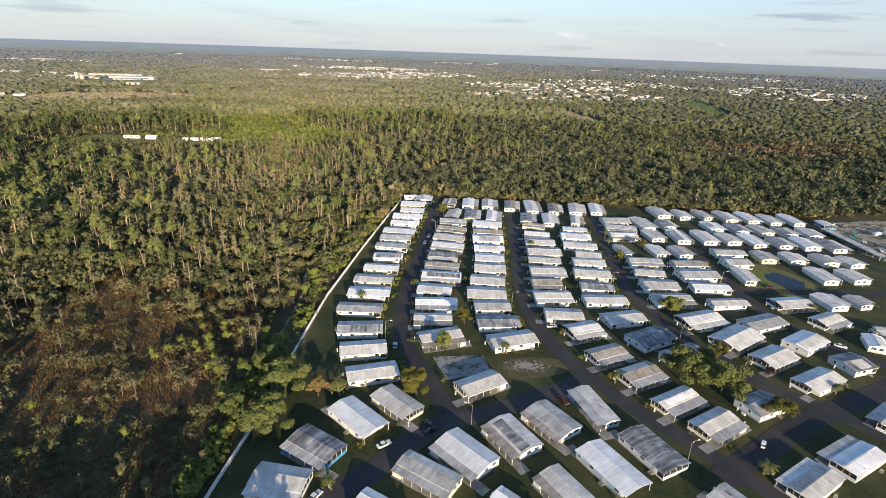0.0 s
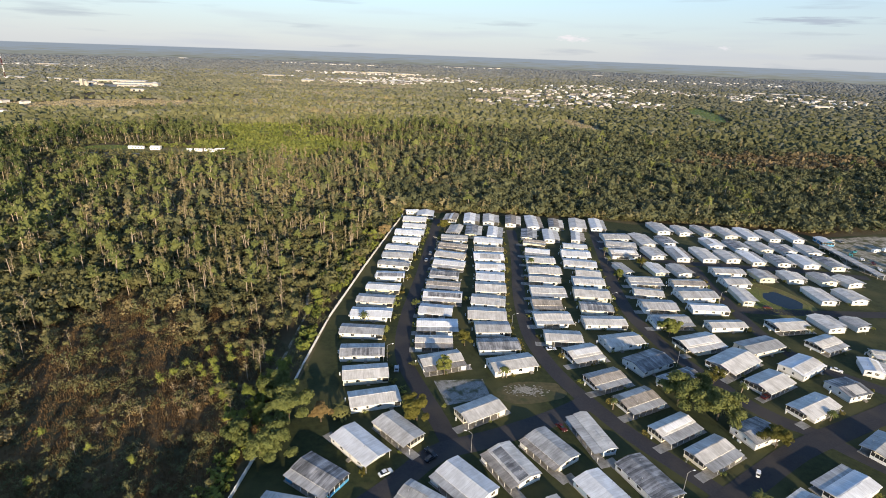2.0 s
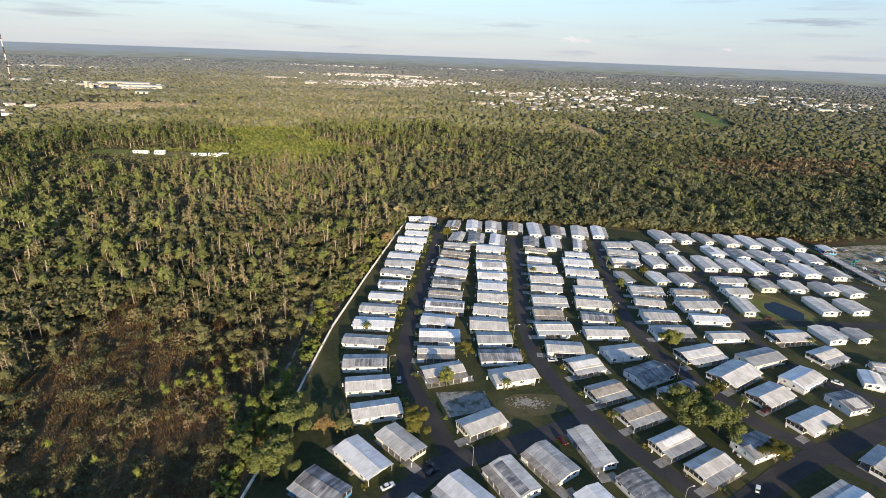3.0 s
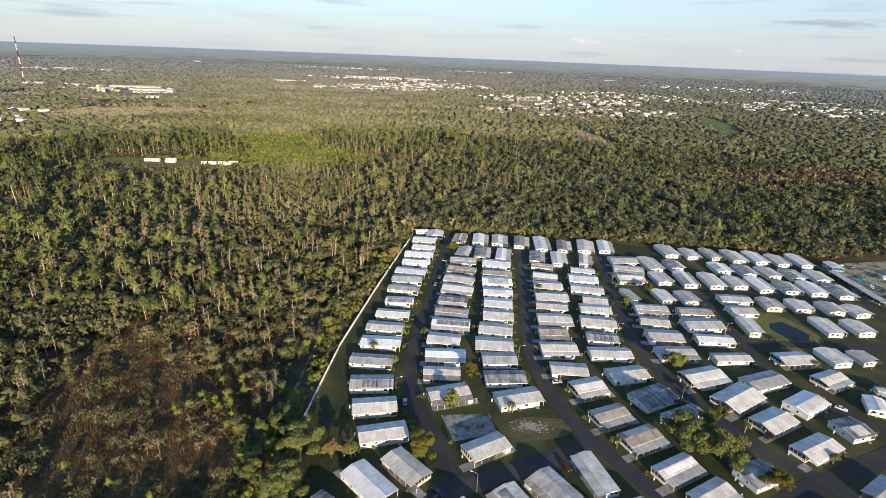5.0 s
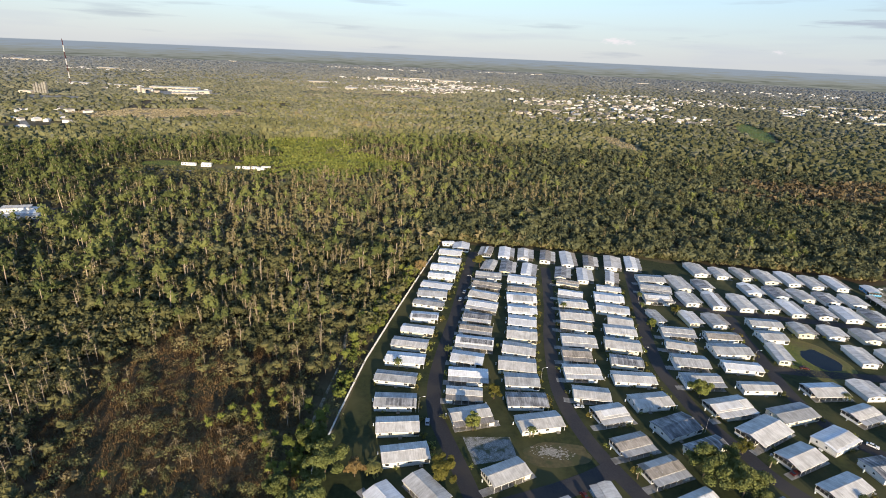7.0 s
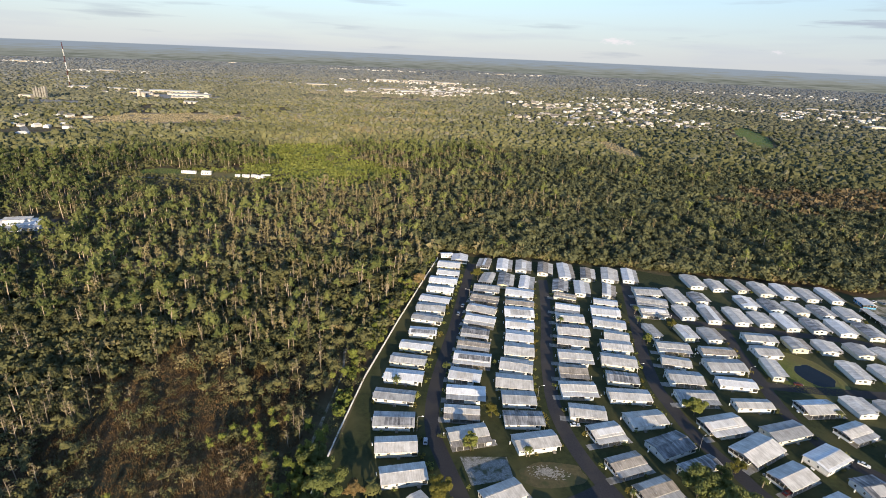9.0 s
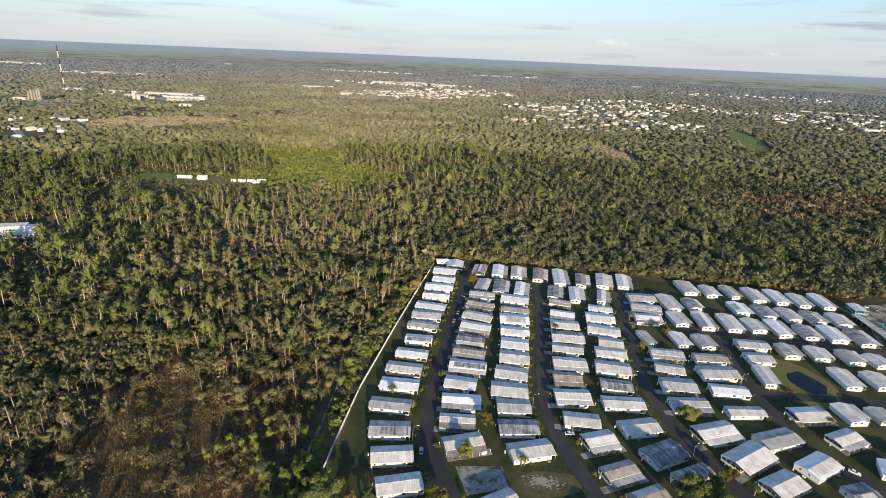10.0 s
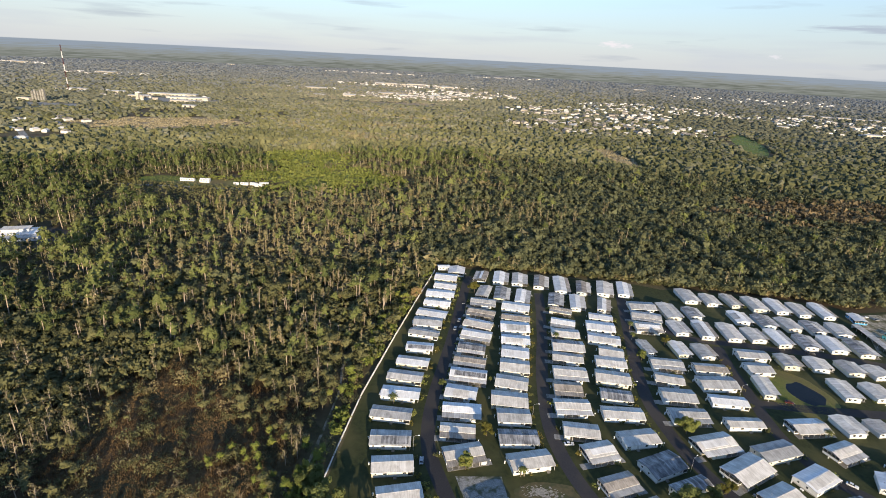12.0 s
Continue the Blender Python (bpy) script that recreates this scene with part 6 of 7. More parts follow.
woods("pond_grass", "sunlit yellow-green grass of the pond bank", [tuft(9) for _ in range(5)], np.stack([mx, my, np.full(len(mx), 0.03)], 1), gen.uniform(0.16, 0.3, len(mx)), gen.uniform(0.3, 0.75, len(mx)), M_LIGHT, None)

# scrub along the woods' edge behind the homes
ex, ey = jitter(-70, 300, 385, 425, 3.6)
ok = ~inside(TREE_BAN, ex, ey) & (ey < 422)
ex, ey = ex[ok], ey[ok]
woods("edge_scrub", "dense olive scrub along the woods' edge", [shrub(46, 0.5) for _ in range(6)], np.stack([ex, ey, np.zeros(len(ex))], 1), gen.uniform(1.1, 2.6, len(ex)), gen.uniform(0.1, 0.95, len(ex)), M_WOOD, None)
fx, fy = jitter(-72, -30, 90, 400, 3.2)
gap = np.interp(fy, FENCE_Y, FENCE_X) - fx
ok = (gap > 2.5) & off_trail(fx, fy) & (gap < 9) & (waves(fx, fy, 24, 15) > 0.3)
fx, fy = fx[ok], fy[ok]
woods("edge_scrub", "green scrub along the fence", [shrub(70, 0.4) for _ in range(6)], np.stack([fx, fy, np.zeros(len(fx))], 1), gen.uniform(0.9, 2.3, len(fx)), gen.uniform(0.1, 0.9, len(fx)), M_GREEN, None)


# ---- garden trees and palms ----
def garden_tree(px, py, height, wide, n, leaf, tn, words, name="garden_tree"):
    t = tagged(new(name), words, "tree")
    t.matrix_basis = pose(px, py, 0, 0, 0, float(gen.uniform(0, 360)))
    leaves, bark = broad(int(n * 5.2), 0.34, 7, wide, 22 if n > 800 else 10, 30 if n > 800 else 16, 0.6)
    k = height / 11.0
    part("trunk", tri_mesh("trunk", bark * k, M_BARKD, np.full(len(bark) * 3, tn)), t)
    part("crown", tri_mesh("crown", leaves * k, leaf, np.full(len(leaves) * 3, tn)), t)
    return t


OAK = "large spreading live oak with dark green leaves"
for spec in ((-51.5, 145.8, 14.5, 1.8, 1800, M_OAK, 0.7, OAK + " beside the fence", "oak_tree"), (-59.0, 158.0, 12.0, 1.5, 1000, M_OAK, 0.4, OAK + " behind the fence", "oak_tree"),
             (-52.0, 127.8, 12.0, 1.9, 1700, M_OAK, 0.65, OAK + " over the fence", "oak_tree"), (-64.0, 134.0, 10.0, 1.5, 900, M_OAK, 0.4, OAK + " behind the fence", "oak_tree"),
             (90.0, 164.5, 12.5, 2.1, 1500, M_OAK, 0.62, OAK + " between the homes", "oak_tree"), (101.0, 156.5, 12.0, 2.2, 1500, M_OAK, 0.8, OAK + " between the homes", "oak_tree"), (103.0, 173.0, 8.5, 1.5, 600, M_OAK, 0.3, "thin-leaved dark tree between the homes", "oak_tree"),
             (110.8, 179.8, 7.0, 1.3, 420, M_OLIVE, 0.5, "thin olive tree beside a beige home"), (114.6, 143.2, 8.0, 2.0, 1300, M_OLIVE, 0.35, "broad dark olive tree in front of a dark-roofed home", "oak_tree"),
             (-7.6, 150.2, 9.2, 1.85, 2300, M_OLIVE, 0.7, "dense olive-yellow tree beside the lane"), (1.6, 178.4, 8.6, 1.2, 900, M_LIGHT, 0.72, "light green young tree on the gravel lot's edge"),
             (10.3, 201.2, 8.2, 1.35, 1000, M_OLIVE, 0.45, "green tree between two home rows"), (-40.8, 147.3, 7.6, 1.5, 900, M_RUST, 0.6, "rust-brown small tree by the fence"),
             (-0.6, 357.0, 9.0, 1.6, 700, M_OLIVE, 0.6, "olive tree at the lane's end"), (-41.6, 337.0, 10.0, 1.3, 420, M_RUST, 0.95, "pale bare-looking tree behind the fence"),
             (102.7, 281.5, 6.5, 1.35, 520, M_LIGHT, 0.45, "yellow-green tree beside a grey home"), (122.5, 302.2, 6.5, 1.3, 520, M_OLIVE, 0.45, "green tree beside a grey home"),
             (107.0, 216.5, 8.6, 2.0, 1300, M_LIGHT, 0.62, "yellow-green round tree before a beige home"), (-13.7, 235.5, 5.5, 1.1, 360, M_OAK, 0.55, "small green tree beside a white home"),
             (12.0, 245.0, 3.2, 1.0, 200, M_OAK, 0.7, "round green bush beside a home"), (1.9, 156.5, 2.6, 1.0, 260, M_LIGHT, 0.6, "bright green round bush on a lawn"),
             (31.0, 244.0, 3.6, 1.0, 200, M_OAK, 0.7, "round green bush before a home"), (35.0, 282.0, 3.4, 0.9, 180, M_OAK, 0.7, "round green bush before a home")):
    garden_tree(*spec)


def frond(angle, length, droop):
    out = []
    d = np.array([math.cos(angle), math.sin(angle), 0])
    s = np.array([-math.sin(angle), math.cos(angle), 0])
    k = 6
    rib = [d * length * math.sin(0.5 + i / k * 1.1) * (i / k) + np.array([0, 0, length * (0.42 * (i / k) - droop * (i / k) ** 2)]) for i in range(k + 1)]
    for i in range(k):
        w = 0.6 * (1 - abs(i / k - 0.4)) * length / 2.6
        a, b = rib[i], rib[i + 1]
        for sg in (-1, 1):
            out.append((a, b, (a + b) / 2 + sg * s * w - np.array([0, 0, 0.25 * w])))
    return out


def palm(px, py, height, crown, words):
    t = tagged(new("palm_tree"), words, "palm tree", "palms among the homes")
    t.matrix_basis = pose(px, py, 0, 0, 0, float(gen.uniform(0, 360)))
    bark = tube_tris([(0, 0, 0), (0.15, 0, height * 0.5), (0.1, 0.1, height)], [0.24, 0.18, 0.16], 7)
    tr = []
    for k in range(38):
        tr += frond(k * 2.4, crown * gen.uniform(0.8, 1.1), gen.uniform(0.3, 1.6))
    tr = np.array(tr) + np.array([0.1, 0.1, height])
    tn = float(gen.uniform(0.4, 0.9))
    part("trunk", tri_mesh("trunk", bark, M_BARK, np.full(len(bark) * 3, tn)), t)
    part("crown", tri_mesh("crown", tr, M_PALM, np.full(len(tr) * 3, tn)), t)


for spec in ((-34.5, 149.5, 5.2, 3.7), (25.2, 177.8, 5.0, 1.9), (26.6, 178.2, 4.2, 1.6), (95.3, 118.3, 4.0, 2.8), (64.3, 160.3, 4.6, 1.5), (118.6, 173.5, 4.4, 1.8), (143.6, 158.6, 4.0, 2.0),
             (-36.9, 217.9, 5.4, 2.6), (53.3, 297.0, 5.2, 2.3), (104.9, 320.3, 5.6, 2.2), (103.0, 305.9, 5.2, 2.2), (177.3, 224.3, 3.6, 2.4),
             (199.0, 187.0, 4.2, 2.4), (-28.5, 108.0, 3.6, 2.2)):
    palm(*spec, "fan-crowned palm with a grey trunk near homes")

# hedges and bushes beside the homes
BUSH = [tri_mesh("bush", shrub(120, 0.3)[0], (M_SHRUB, M_LIGHT, M_OLIVE)[k % 3], np.full(360, 0.35 + 0.1 * k)) for k in range(6)]
pick = random.Random(12)
for row in HOMES:
    for hx, hy, hl, hw, ha, hc in row:
        for _ in range(pick.choice((0, 1, 1, 2))):
            side = pick.choice((-1, 1))
            u, v = pick.uniform(-0.5, 0.5) * hl, side * (hw / 2 + 0.5)
            c, s = math.cos(radians(ha)), math.sin(radians(ha))
            bush = tagged(new("bush", pick.choice(BUSH)), "low round green bush against a home's wall", "bush", "bushes beside the homes")
            k = pick.uniform(0.4, 0.8)
            bush.matrix_basis = pose(hx + u * c - v * s, hy + u * s + v * c, 0.02, 0, 0, pick.uniform(0, 360)) @ Matrix.Diagonal((k, k, k, 1))

# planting strips at the lane ends of the rows
for row, sign in ((HOMES[0], 1), (HOMES[4], 1), (HOMES[6], 1), (HOMES[8], 1), (HOMES[1], -1), (HOMES[5], -1)):
    for hx, hy, hl, hw, ha, hc in row:
        if hc[1] in "eqr":
            continue
        c, s = math.cos(radians(ha)), math.sin(radians(ha))
        for v in ((-0.3, 0.25) if sign > 0 else (0.3,)):
            u, w = sign * (hl / 2 + pick.uniform(0.6, 1.8)), (v + pick.uniform(-0.2, 0.2)) * hw
            bush = tagged(new("bush", pick.choice(BUSH)), "yellow-green garden bush beside the lane", "bush", "bushes along the lanes")
            k = pick.uniform(0.5, 1.15)
            bush.matrix_basis = pose(hx + u * c - w * s, hy + u * s + w * c, 0.02, 0, 0, pick.uniform(0, 360)) @ Matrix.Diagonal((k, k, k * pick.uniform(0.8, 1.4), 1))

# air conditioners and gas tanks beside some homes
AC_ME = Builder().box(-0.4, -0.4, 0.08, 0.4, 0.4, 0.85).box(-0.45, -0.45, 0, 0.45, 0.45, 0.08).tube((0, 0, 0.85), (0, 0, 0.9), 0.32, 0.32, 12).mesh("air_conditioner", M_PIPE)
TANK_ME = Builder().tube((-0.6, 0, 0.5), (0.6, 0, 0.5), 0.38, 0.38, 12).tube((-0.8, 0, 0.5), (-0.6, 0, 0.5), 0.18, 0.38, 12).tube((0.6, 0, 0.5), (0.8, 0, 0.5), 0.38, 0.18, 12).box(-0.45, -0.2, 0, -0.35, 0.2, 0.2).box(0.35, -0.2, 0, 0.45, 0.2, 0.2).mesh("gas_tank", M_TANK)
for row in HOMES:
    for hx, hy, hl, hw, ha, hc in row:
        q = pick.random()
        u, v = pick.uniform(-0.45, 0.2) * hl, hw / 2 + 0.8
        c, s = math.cos(radians(ha)), math.sin(radians(ha))
        if q < 0.6:
            tagged(new("air_conditioner", AC_ME), "grey air conditioner unit behind a home", "air conditioner", "units beside the homes").matrix_basis = pose(hx + u * c - v * s, hy + u * s + v * c, 0.03, 0, 0, ha)
        elif q < 0.72:
            u = -hl / 2 - 1.0
            tagged(new("gas_tank", TANK_ME), "white gas tank on feet beside a home", "gas tank", "tanks beside the homes").matrix_basis = pose(hx + u * c, hy + u * s, 0.03, 0, 0, ha + 90)


# white meter pedestals behind the homes, small lamp posts at their driveways
PED_ME = Builder().box(-0.22, -0.16, 0, 0.22, 0.16, 1.25).box(-0.27, -0.21, 1.25, 0.27, 0.21, 1.42).mesh("meter_pedestal", M_TANK)
YARD_ME = Builder().tube((0, 0, 0), (0, 0, 1.5), 0.06, 0.05, 6).box(-0.16, -0.16, 1.5, 0.16, 0.16, 1.95).box(-0.2, -0.2, 1.95, 0.2, 0.2, 2.02).mesh("yard_lamp", M_TANK)
for row in HOMES:
    for hx, hy, hl, hw, ha, hc in row:
        if hy > 330:
            continue
        c, s = math.cos(radians(ha)), math.sin(radians(ha))
        u, v = -hl / 2 - 0.9, pick.uniform(0.1, 0.4) * hw
        tagged(new("meter_pedestal", PED_ME), "white electric meter pedestal behind a home", "meter box", "meter boxes of the park").matrix_basis = pose(hx + u * c - v * s, hy + u * s + v * c, 0.03, 0, 0, ha)
        if pick.random() < 0.3:
            u, v = hl / 2 + 1.4, -pick.uniform(0.2, 0.5) * hw
            tagged(new("yard_lamp", YARD_ME), "white garden lamp post beside a driveway", "lamp post", "lamp posts of the homes").matrix_basis = pose(hx + u * c - v * s, hy + u * s + v * c, 0.03, 0, 0, ha)

# driveways from the porch ends to the lanes
for i, (hx, hy, hl, hw, ha, hc) in enumerate(HOMES[17] + HOMES[5] + HOMES[7]):
    if hc[1] in "eqr":
        c, s = math.cos(radians(ha)), math.sin(radians(ha))
        a0, a1, b0, b1 = hl / 2 - 0.5, hl / 2 + 4.0, -hw / 2 + 0.2, -hw / 2 + 3.6
    else:
        c, s = math.cos(radians(ha)), math.sin(radians(ha))
        a0, a1, b0, b1 = -hl / 2 - 4.2, -hl / 2 + 0.2, -hw / 2 + 0.2, -hw / 2 + 3.6
    q = [(a0, b0), (a1, b0), (a1, b1), (a0, b1)]
    b = Builder().slab([(hx + u * c - v * s, hy + u * s + v * c, 0.085 + 0.003 * (i % 7)) for u, v in q], 0.05)
    tagged(new("driveway", b.mesh("driveway", M_CONCRETE)), "pale concrete driveway of a home", "driveway", kind="structure")


# ---- storage yard beside the park ----
def long_shed(x0, y0, x1, y1, width, height, mat, words, name="storage_shed"):
    d = Vector((x1 - x0, y1 - y0))
    sh = tagged(new(name), words, "shed")
    sh.matrix_basis = pose(x0, y0, 0, 0, 0, math.degrees(math.atan2(d.y, d.x)))
    n = max(2, int(d.length / 5))
    part("wall", Builder().box(0, width / 2 - 0.2, 0, d.length, width / 2, height - 0.15).box(0, -width / 2, 0, 0.2, width / 2 - 0.21, height - 0.2).mesh("wall", WALLS[2]), sh)
    r = Builder().slab([(-0.4, -width / 2 - 0.5, height), (d.length + 0.4, -width / 2 - 0.5, height), (d.length + 0.4, width / 2 + 0.5, height + 0.3), (-0.4, width / 2 + 0.5, height + 0.3)], 0.12)
    for k in range(n * 3):
        xx = k * d.length / (n * 3)
        r.slab([(xx, -width / 2 - 0.5, height + 0.05), (xx + 0.1, -width / 2 - 0.5, height + 0.05), (xx + 0.1, width / 2 + 0.5, height + 0.35), (xx, width / 2 + 0.5, height + 0.35)], 0.049)
    part("roof", r.mesh("roof", mat), sh)
    for k in range(n + 1):
        part("post", POST_ME, sh, Matrix.Translation((k * d.length / n, -width / 2 + 0.1, 0)) @ Matrix.Diagonal((1.5, 1.5, height - 0.1, 1)))


long_shed(268, 351, 268, 297, 4.0, 2.7, ROOFS["G"], "long pale open storage shed with a low roof")


def travel_trailer(x, y, turn, words, length=7.0):
    t = tagged(new("travel_trailer"), words, "trailer", "trailers in the storage yard")
    t.matrix_basis = pose(x, y, 0, 0, 0, turn)
    b = bmesh.new()
    bmesh.ops.create_cube(b, size=1, matrix=Matrix.Translation((0, 0, 1.65)) @ Matrix.Diagonal((length, 2.4, 2.2, 1)))
    bmesh.ops.bevel(b, geom=b.edges[:], offset=0.22, segments=2, affect="EDGES")
    me = bpy.data.meshes.new("body")
    b.to_mesh(me)
    b.free()
    me.materials.append(M_TANK)
    part("body", me, t)
    part("stripe", Builder().box(-length / 2 + 0.3, -1.215, 1.2, length / 2 - 0.3, -1.2, 1.4).mesh("stripe", M_DPAINT), t)
    for wx in (-length * 0.3, 0, length * 0.3):
        part("window", Builder().box(wx - 0.5, -1.22, 1.7, wx + 0.5, -1.19, 2.3).mesh("window", M_GLASS), t)
    for wy in (-1.0, 1.0):
        part("wheel", Builder().tube((0, wy - 0.1, 0.36), (0, wy + 0.1, 0.36), 0.36, 0.36, 12).mesh("wheel", M_RUBBER), t)
    part("drawbar", Builder().tube((length / 2 - 0.1, 0, 0.6), (length / 2 + 1.3, 0, 0.5), 0.07, 0.05).mesh("drawbar", M_PIPE), t)
    part("roof_unit", Builder().box(-0.5, -0.4, 2.75, 0.5, 0.4, 3.0).mesh("roof_unit", M_TANK), t)


def boat(x, y, turn, mat, words):
    t = tagged(new("boat"), words, "boat", "boats in the storage yard")
    t.matrix_basis = pose(x, y, 0, 0, 0, turn)
    sec = [(-3.0, 1.0, 0.6), (-1.0, 1.1, 0.55), (1.2, 0.95, 0.6), (2.6, 0.4, 0.8), (3.2, 0.05, 1.0)]
    vs, fs = [], []
    for px, w, kz in sec:
        vs += [(px, -w, 1.35 + 0.05 * px), (px, -w * 0.8, kz + 0.15), (px, 0, kz), (px, w * 0.8, kz + 0.15), (px, w, 1.35 + 0.05 * px)]
    for k in range(len(sec) - 1):
        a = k * 5
        fs += [(a + i, a + i + 1, a + i + 6, a + i + 5) for i in range(4)] + [(a + 4, a, a + 5, a + 9)]
    fs.append((0, 4, 3, 2, 1))
    part("hull", Builder().add(vs, fs).mesh("hull", mat), t)
    part("windscreen", Builder().slab([(0.6, -0.7, 1.95), (0.9, -0.7, 1.45), (0.9, 0.7, 1.45), (0.6, 0.7, 1.95)], 0.04).mesh("windscreen", M_GLASS), t)
    part("motor", Builder().box(-3.4, -0.2, 0.8, -3.0, 0.2, 1.8).mesh("motor", M_DPAINT), t)
    tr = part("trailer", Builder().box(-2.6, -0.6, 0.42, 2.4, -0.5, 0.54).box(-2.6, 0.5, 0.42, 2.4, 0.6, 0.54).box(-1.2, -1.0, 0.36, -1.0, 1.0, 0.42).tube((2.4, 0, 0.48), (4.2, 0, 0.48), 0.05, 0.05).mesh("trailer", M_PIPE), t)
    for wy in (-1.0, 1.0):
        part("wheel", Builder().tube((-1.1, wy - 0.1, 0.3), (-1.1, wy + 0.1, 0.3), 0.3, 0.3, 12).mesh("wheel", M_RUBBER), tr)


M_TEAL = plain("teal hull paint", (0.06, 0.33, 0.33), 0.35)
for k, spec in enumerate(((302, 346, 15), (308, 338, 15), (313, 350, 20), (291, 318, 70), (299, 312, 70), (306, 306, 70), (318, 330, 30), (284, 304, 75), (296, 296, 75))):
    travel_trailer(*spec, "white travel trailer stored on sand", 6.0 + (k % 3))
for k, spec in enumerate(((279, 338, 60), (281, 330, 62), (283, 323, 65), (286, 344, 30), (279, 312, 70))):
    boat(*spec, (M_TEAL, M_TANK, M_RED)[k % 3], ("teal boat on its trailer", "white boat on its trailer", "red boat on its trailer")[k % 3] + " in the yard")
car(293, 366, 20, M_SPAINT, "silver car parked in the storage yard")
car(287, 369, 25, M_WPAINT, "white car parked in the storage yard")


# ---- trailers in the clearing and the white building in the woods ----
def trailer_home(x, y, turn, length, words):
    t = tagged(new("trailer_home"), words, "trailer home", "trailers in the clearing")
    t.matrix_basis = pose(x, y, 0, 0, 0, turn)
    part("wall", Builder().box(-length / 2, -1.9, 0.5, length / 2, 1.9, 3.2).mesh("wall", WALLS[0]), t)
    part("skirting", Builder().box(-length / 2 + 0.1, -1.8, 0, length / 2 - 0.1, 1.8, 0.5).mesh("skirting", M_SKIRT), t)
    part("roof", Builder().slab([(-length / 2 - 0.2, -2.1, 3.25), (length / 2 + 0.2, -2.1, 3.25), (length / 2 + 0.2, 0, 3.8), (-length / 2 - 0.2, 0, 3.8)], 0.1)
         .slab([(-length / 2 - 0.2, 0.003, 3.8), (length / 2 + 0.2, 0.003, 3.8), (length / 2 + 0.2, 2.1, 3.25), (-length / 2 - 0.2, 2.1, 3.25)], 0.1).mesh("roof", ROOFS["W"]), t)
    for wx in np.arange(-length / 2 + 2, length / 2 - 1, 3.4):
        put_window(t, WIN_L, float(wx), -1.9, 1.6, 0)


for spec in ((-376, 624, 4, 18), (-355, 629, 4, 12), (-352, 622, 4, 12), (-300, 622, 4, 9), (-289, 624, -10, 9), (-277, 628, 12, 11), (-281, 620, 4, 9), (-310, 620, 20, 6)):
    trailer_home(*spec, "white single-wide trailer in a grassy clearing")
ribbon("road", [(-900, 945), (-820, 868), (-700, 756)], 11, 0.06, M_CONCRETE, "pale straight road past small houses", "road")
ribbon("road", [(-450, 588), (-380, 594), (-327, 599), (-270, 604)], 5, 0.07, M_CONCRETE, "pale sandy track past the trailers", "road")

hall = tagged(new("church_hall"), "white flat-roofed building among trees", "building")
hall.matrix_basis = pose(-402, 398, 0, 0, 0, 22)
part("wall", Builder().box(-18, -8, 0, 16, 10, 4.2).mesh("wall", WALLS[0]), hall)
part("wing", Builder().box(-6, -15, 0, 20, -8.02, 3.4).mesh("wing", WALLS[2]), hall)
part("roof", Builder().slab([(-19, -9, 4.3), (17, -9, 4.3), (17, 1, 5.6), (-19, 1, 5.6)], 0.2).slab([(-19, 1.01, 5.6), (17, 1.01, 5.6), (17, 11, 4.3), (-19, 11, 4.3)], 0.2).mesh("roof", ROOFS["W"]), hall)
part("wing_roof", Builder().slab([(-7, -16, 3.5), (21, -16, 3.5), (21, -8.5, 4.1), (-7, -8.5, 4.1)], 0.2).mesh("wing_roof", ROOFS["G"]), hall)
part("gable", Builder().box(-16, -13, 0, -8, -8.02, 3.6).add([(-16, -13, 3.6), (-8, -13, 3.6), (-12, -13, 5.4), (-16, -8.1, 3.6), (-8, -8.1, 3.6), (-12, -8.1, 5.4)], [(0, 1, 2), (3, 5, 4)]).mesh("gable", WALLS[0]), hall)
part("gable_roof", Builder().slab([(-16.6, -13.4, 3.5), (-12, -13.4, 5.6), (-12, -7.4, 5.6), (-16.6, -7.4, 3.5)], 0.15).slab([(-11.99, -13.4, 5.6), (-7.4, -13.4, 3.5), (-7.4, -7.4, 3.5), (-11.99, -7.4, 5.6)], 0.15).mesh("gable_roof", ROOFS["S"]), hall)
part("clerestory", Builder().box(-10, -3, 5.0, 10, 4, 7.2).mesh("clerestory", WALLS[0]), hall)
part("clerestory_roof", Builder().slab([(-11, -4, 7.25), (11, -4, 7.25), (11, 5, 7.9), (-11, 5, 7.9)], 0.2).mesh("clerestory_roof", ROOFS["S"]), hall)
for k in range(8):
    put_window(hall, WIN_L, -4.0 + 3.1 * k, -15, 1.2, 0)
sheet("hall_lawn", blob(-396, 398, 33, 22, 15, 4), 0.05, M_ASPHALT, "asphalt yard round the white hall", "yard")


# ---- far town: houses, halls, tower, mast ----
def gable_house(w, d, h, rise_z):
    body = Builder().box(-w / 2, -d / 2, 0, w / 2, d / 2, h)
    body.add([(-w / 2, -d / 2, h), (-w / 2, d / 2, h), (-w / 2, 0, h + rise_z), (w / 2, -d / 2, h), (w / 2, d / 2, h), (w / 2, 0, h + rise_z)], [(0, 2, 1), (3, 4, 5)])
    roof = Builder().slab([(-w / 2 - 0.5, -d / 2 - 0.6, h - 0.1), (w / 2 + 0.5, -d / 2 - 0.6, h - 0.1), (w / 2 + 0.5, 0, h + rise_z + 0.2), (-w / 2 - 0.5, 0, h + rise_z + 0.2)], 0.25)
    roof.slab([(-w / 2 - 0.5, 0.01, h + rise_z + 0.2), (w / 2 + 0.5, 0.01, h + rise_z + 0.2), (w / 2 + 0.5, d / 2 + 0.6, h - 0.1), (-w / 2 - 0.5, d / 2 + 0.6, h - 0.1)], 0.25)
    return body, roof


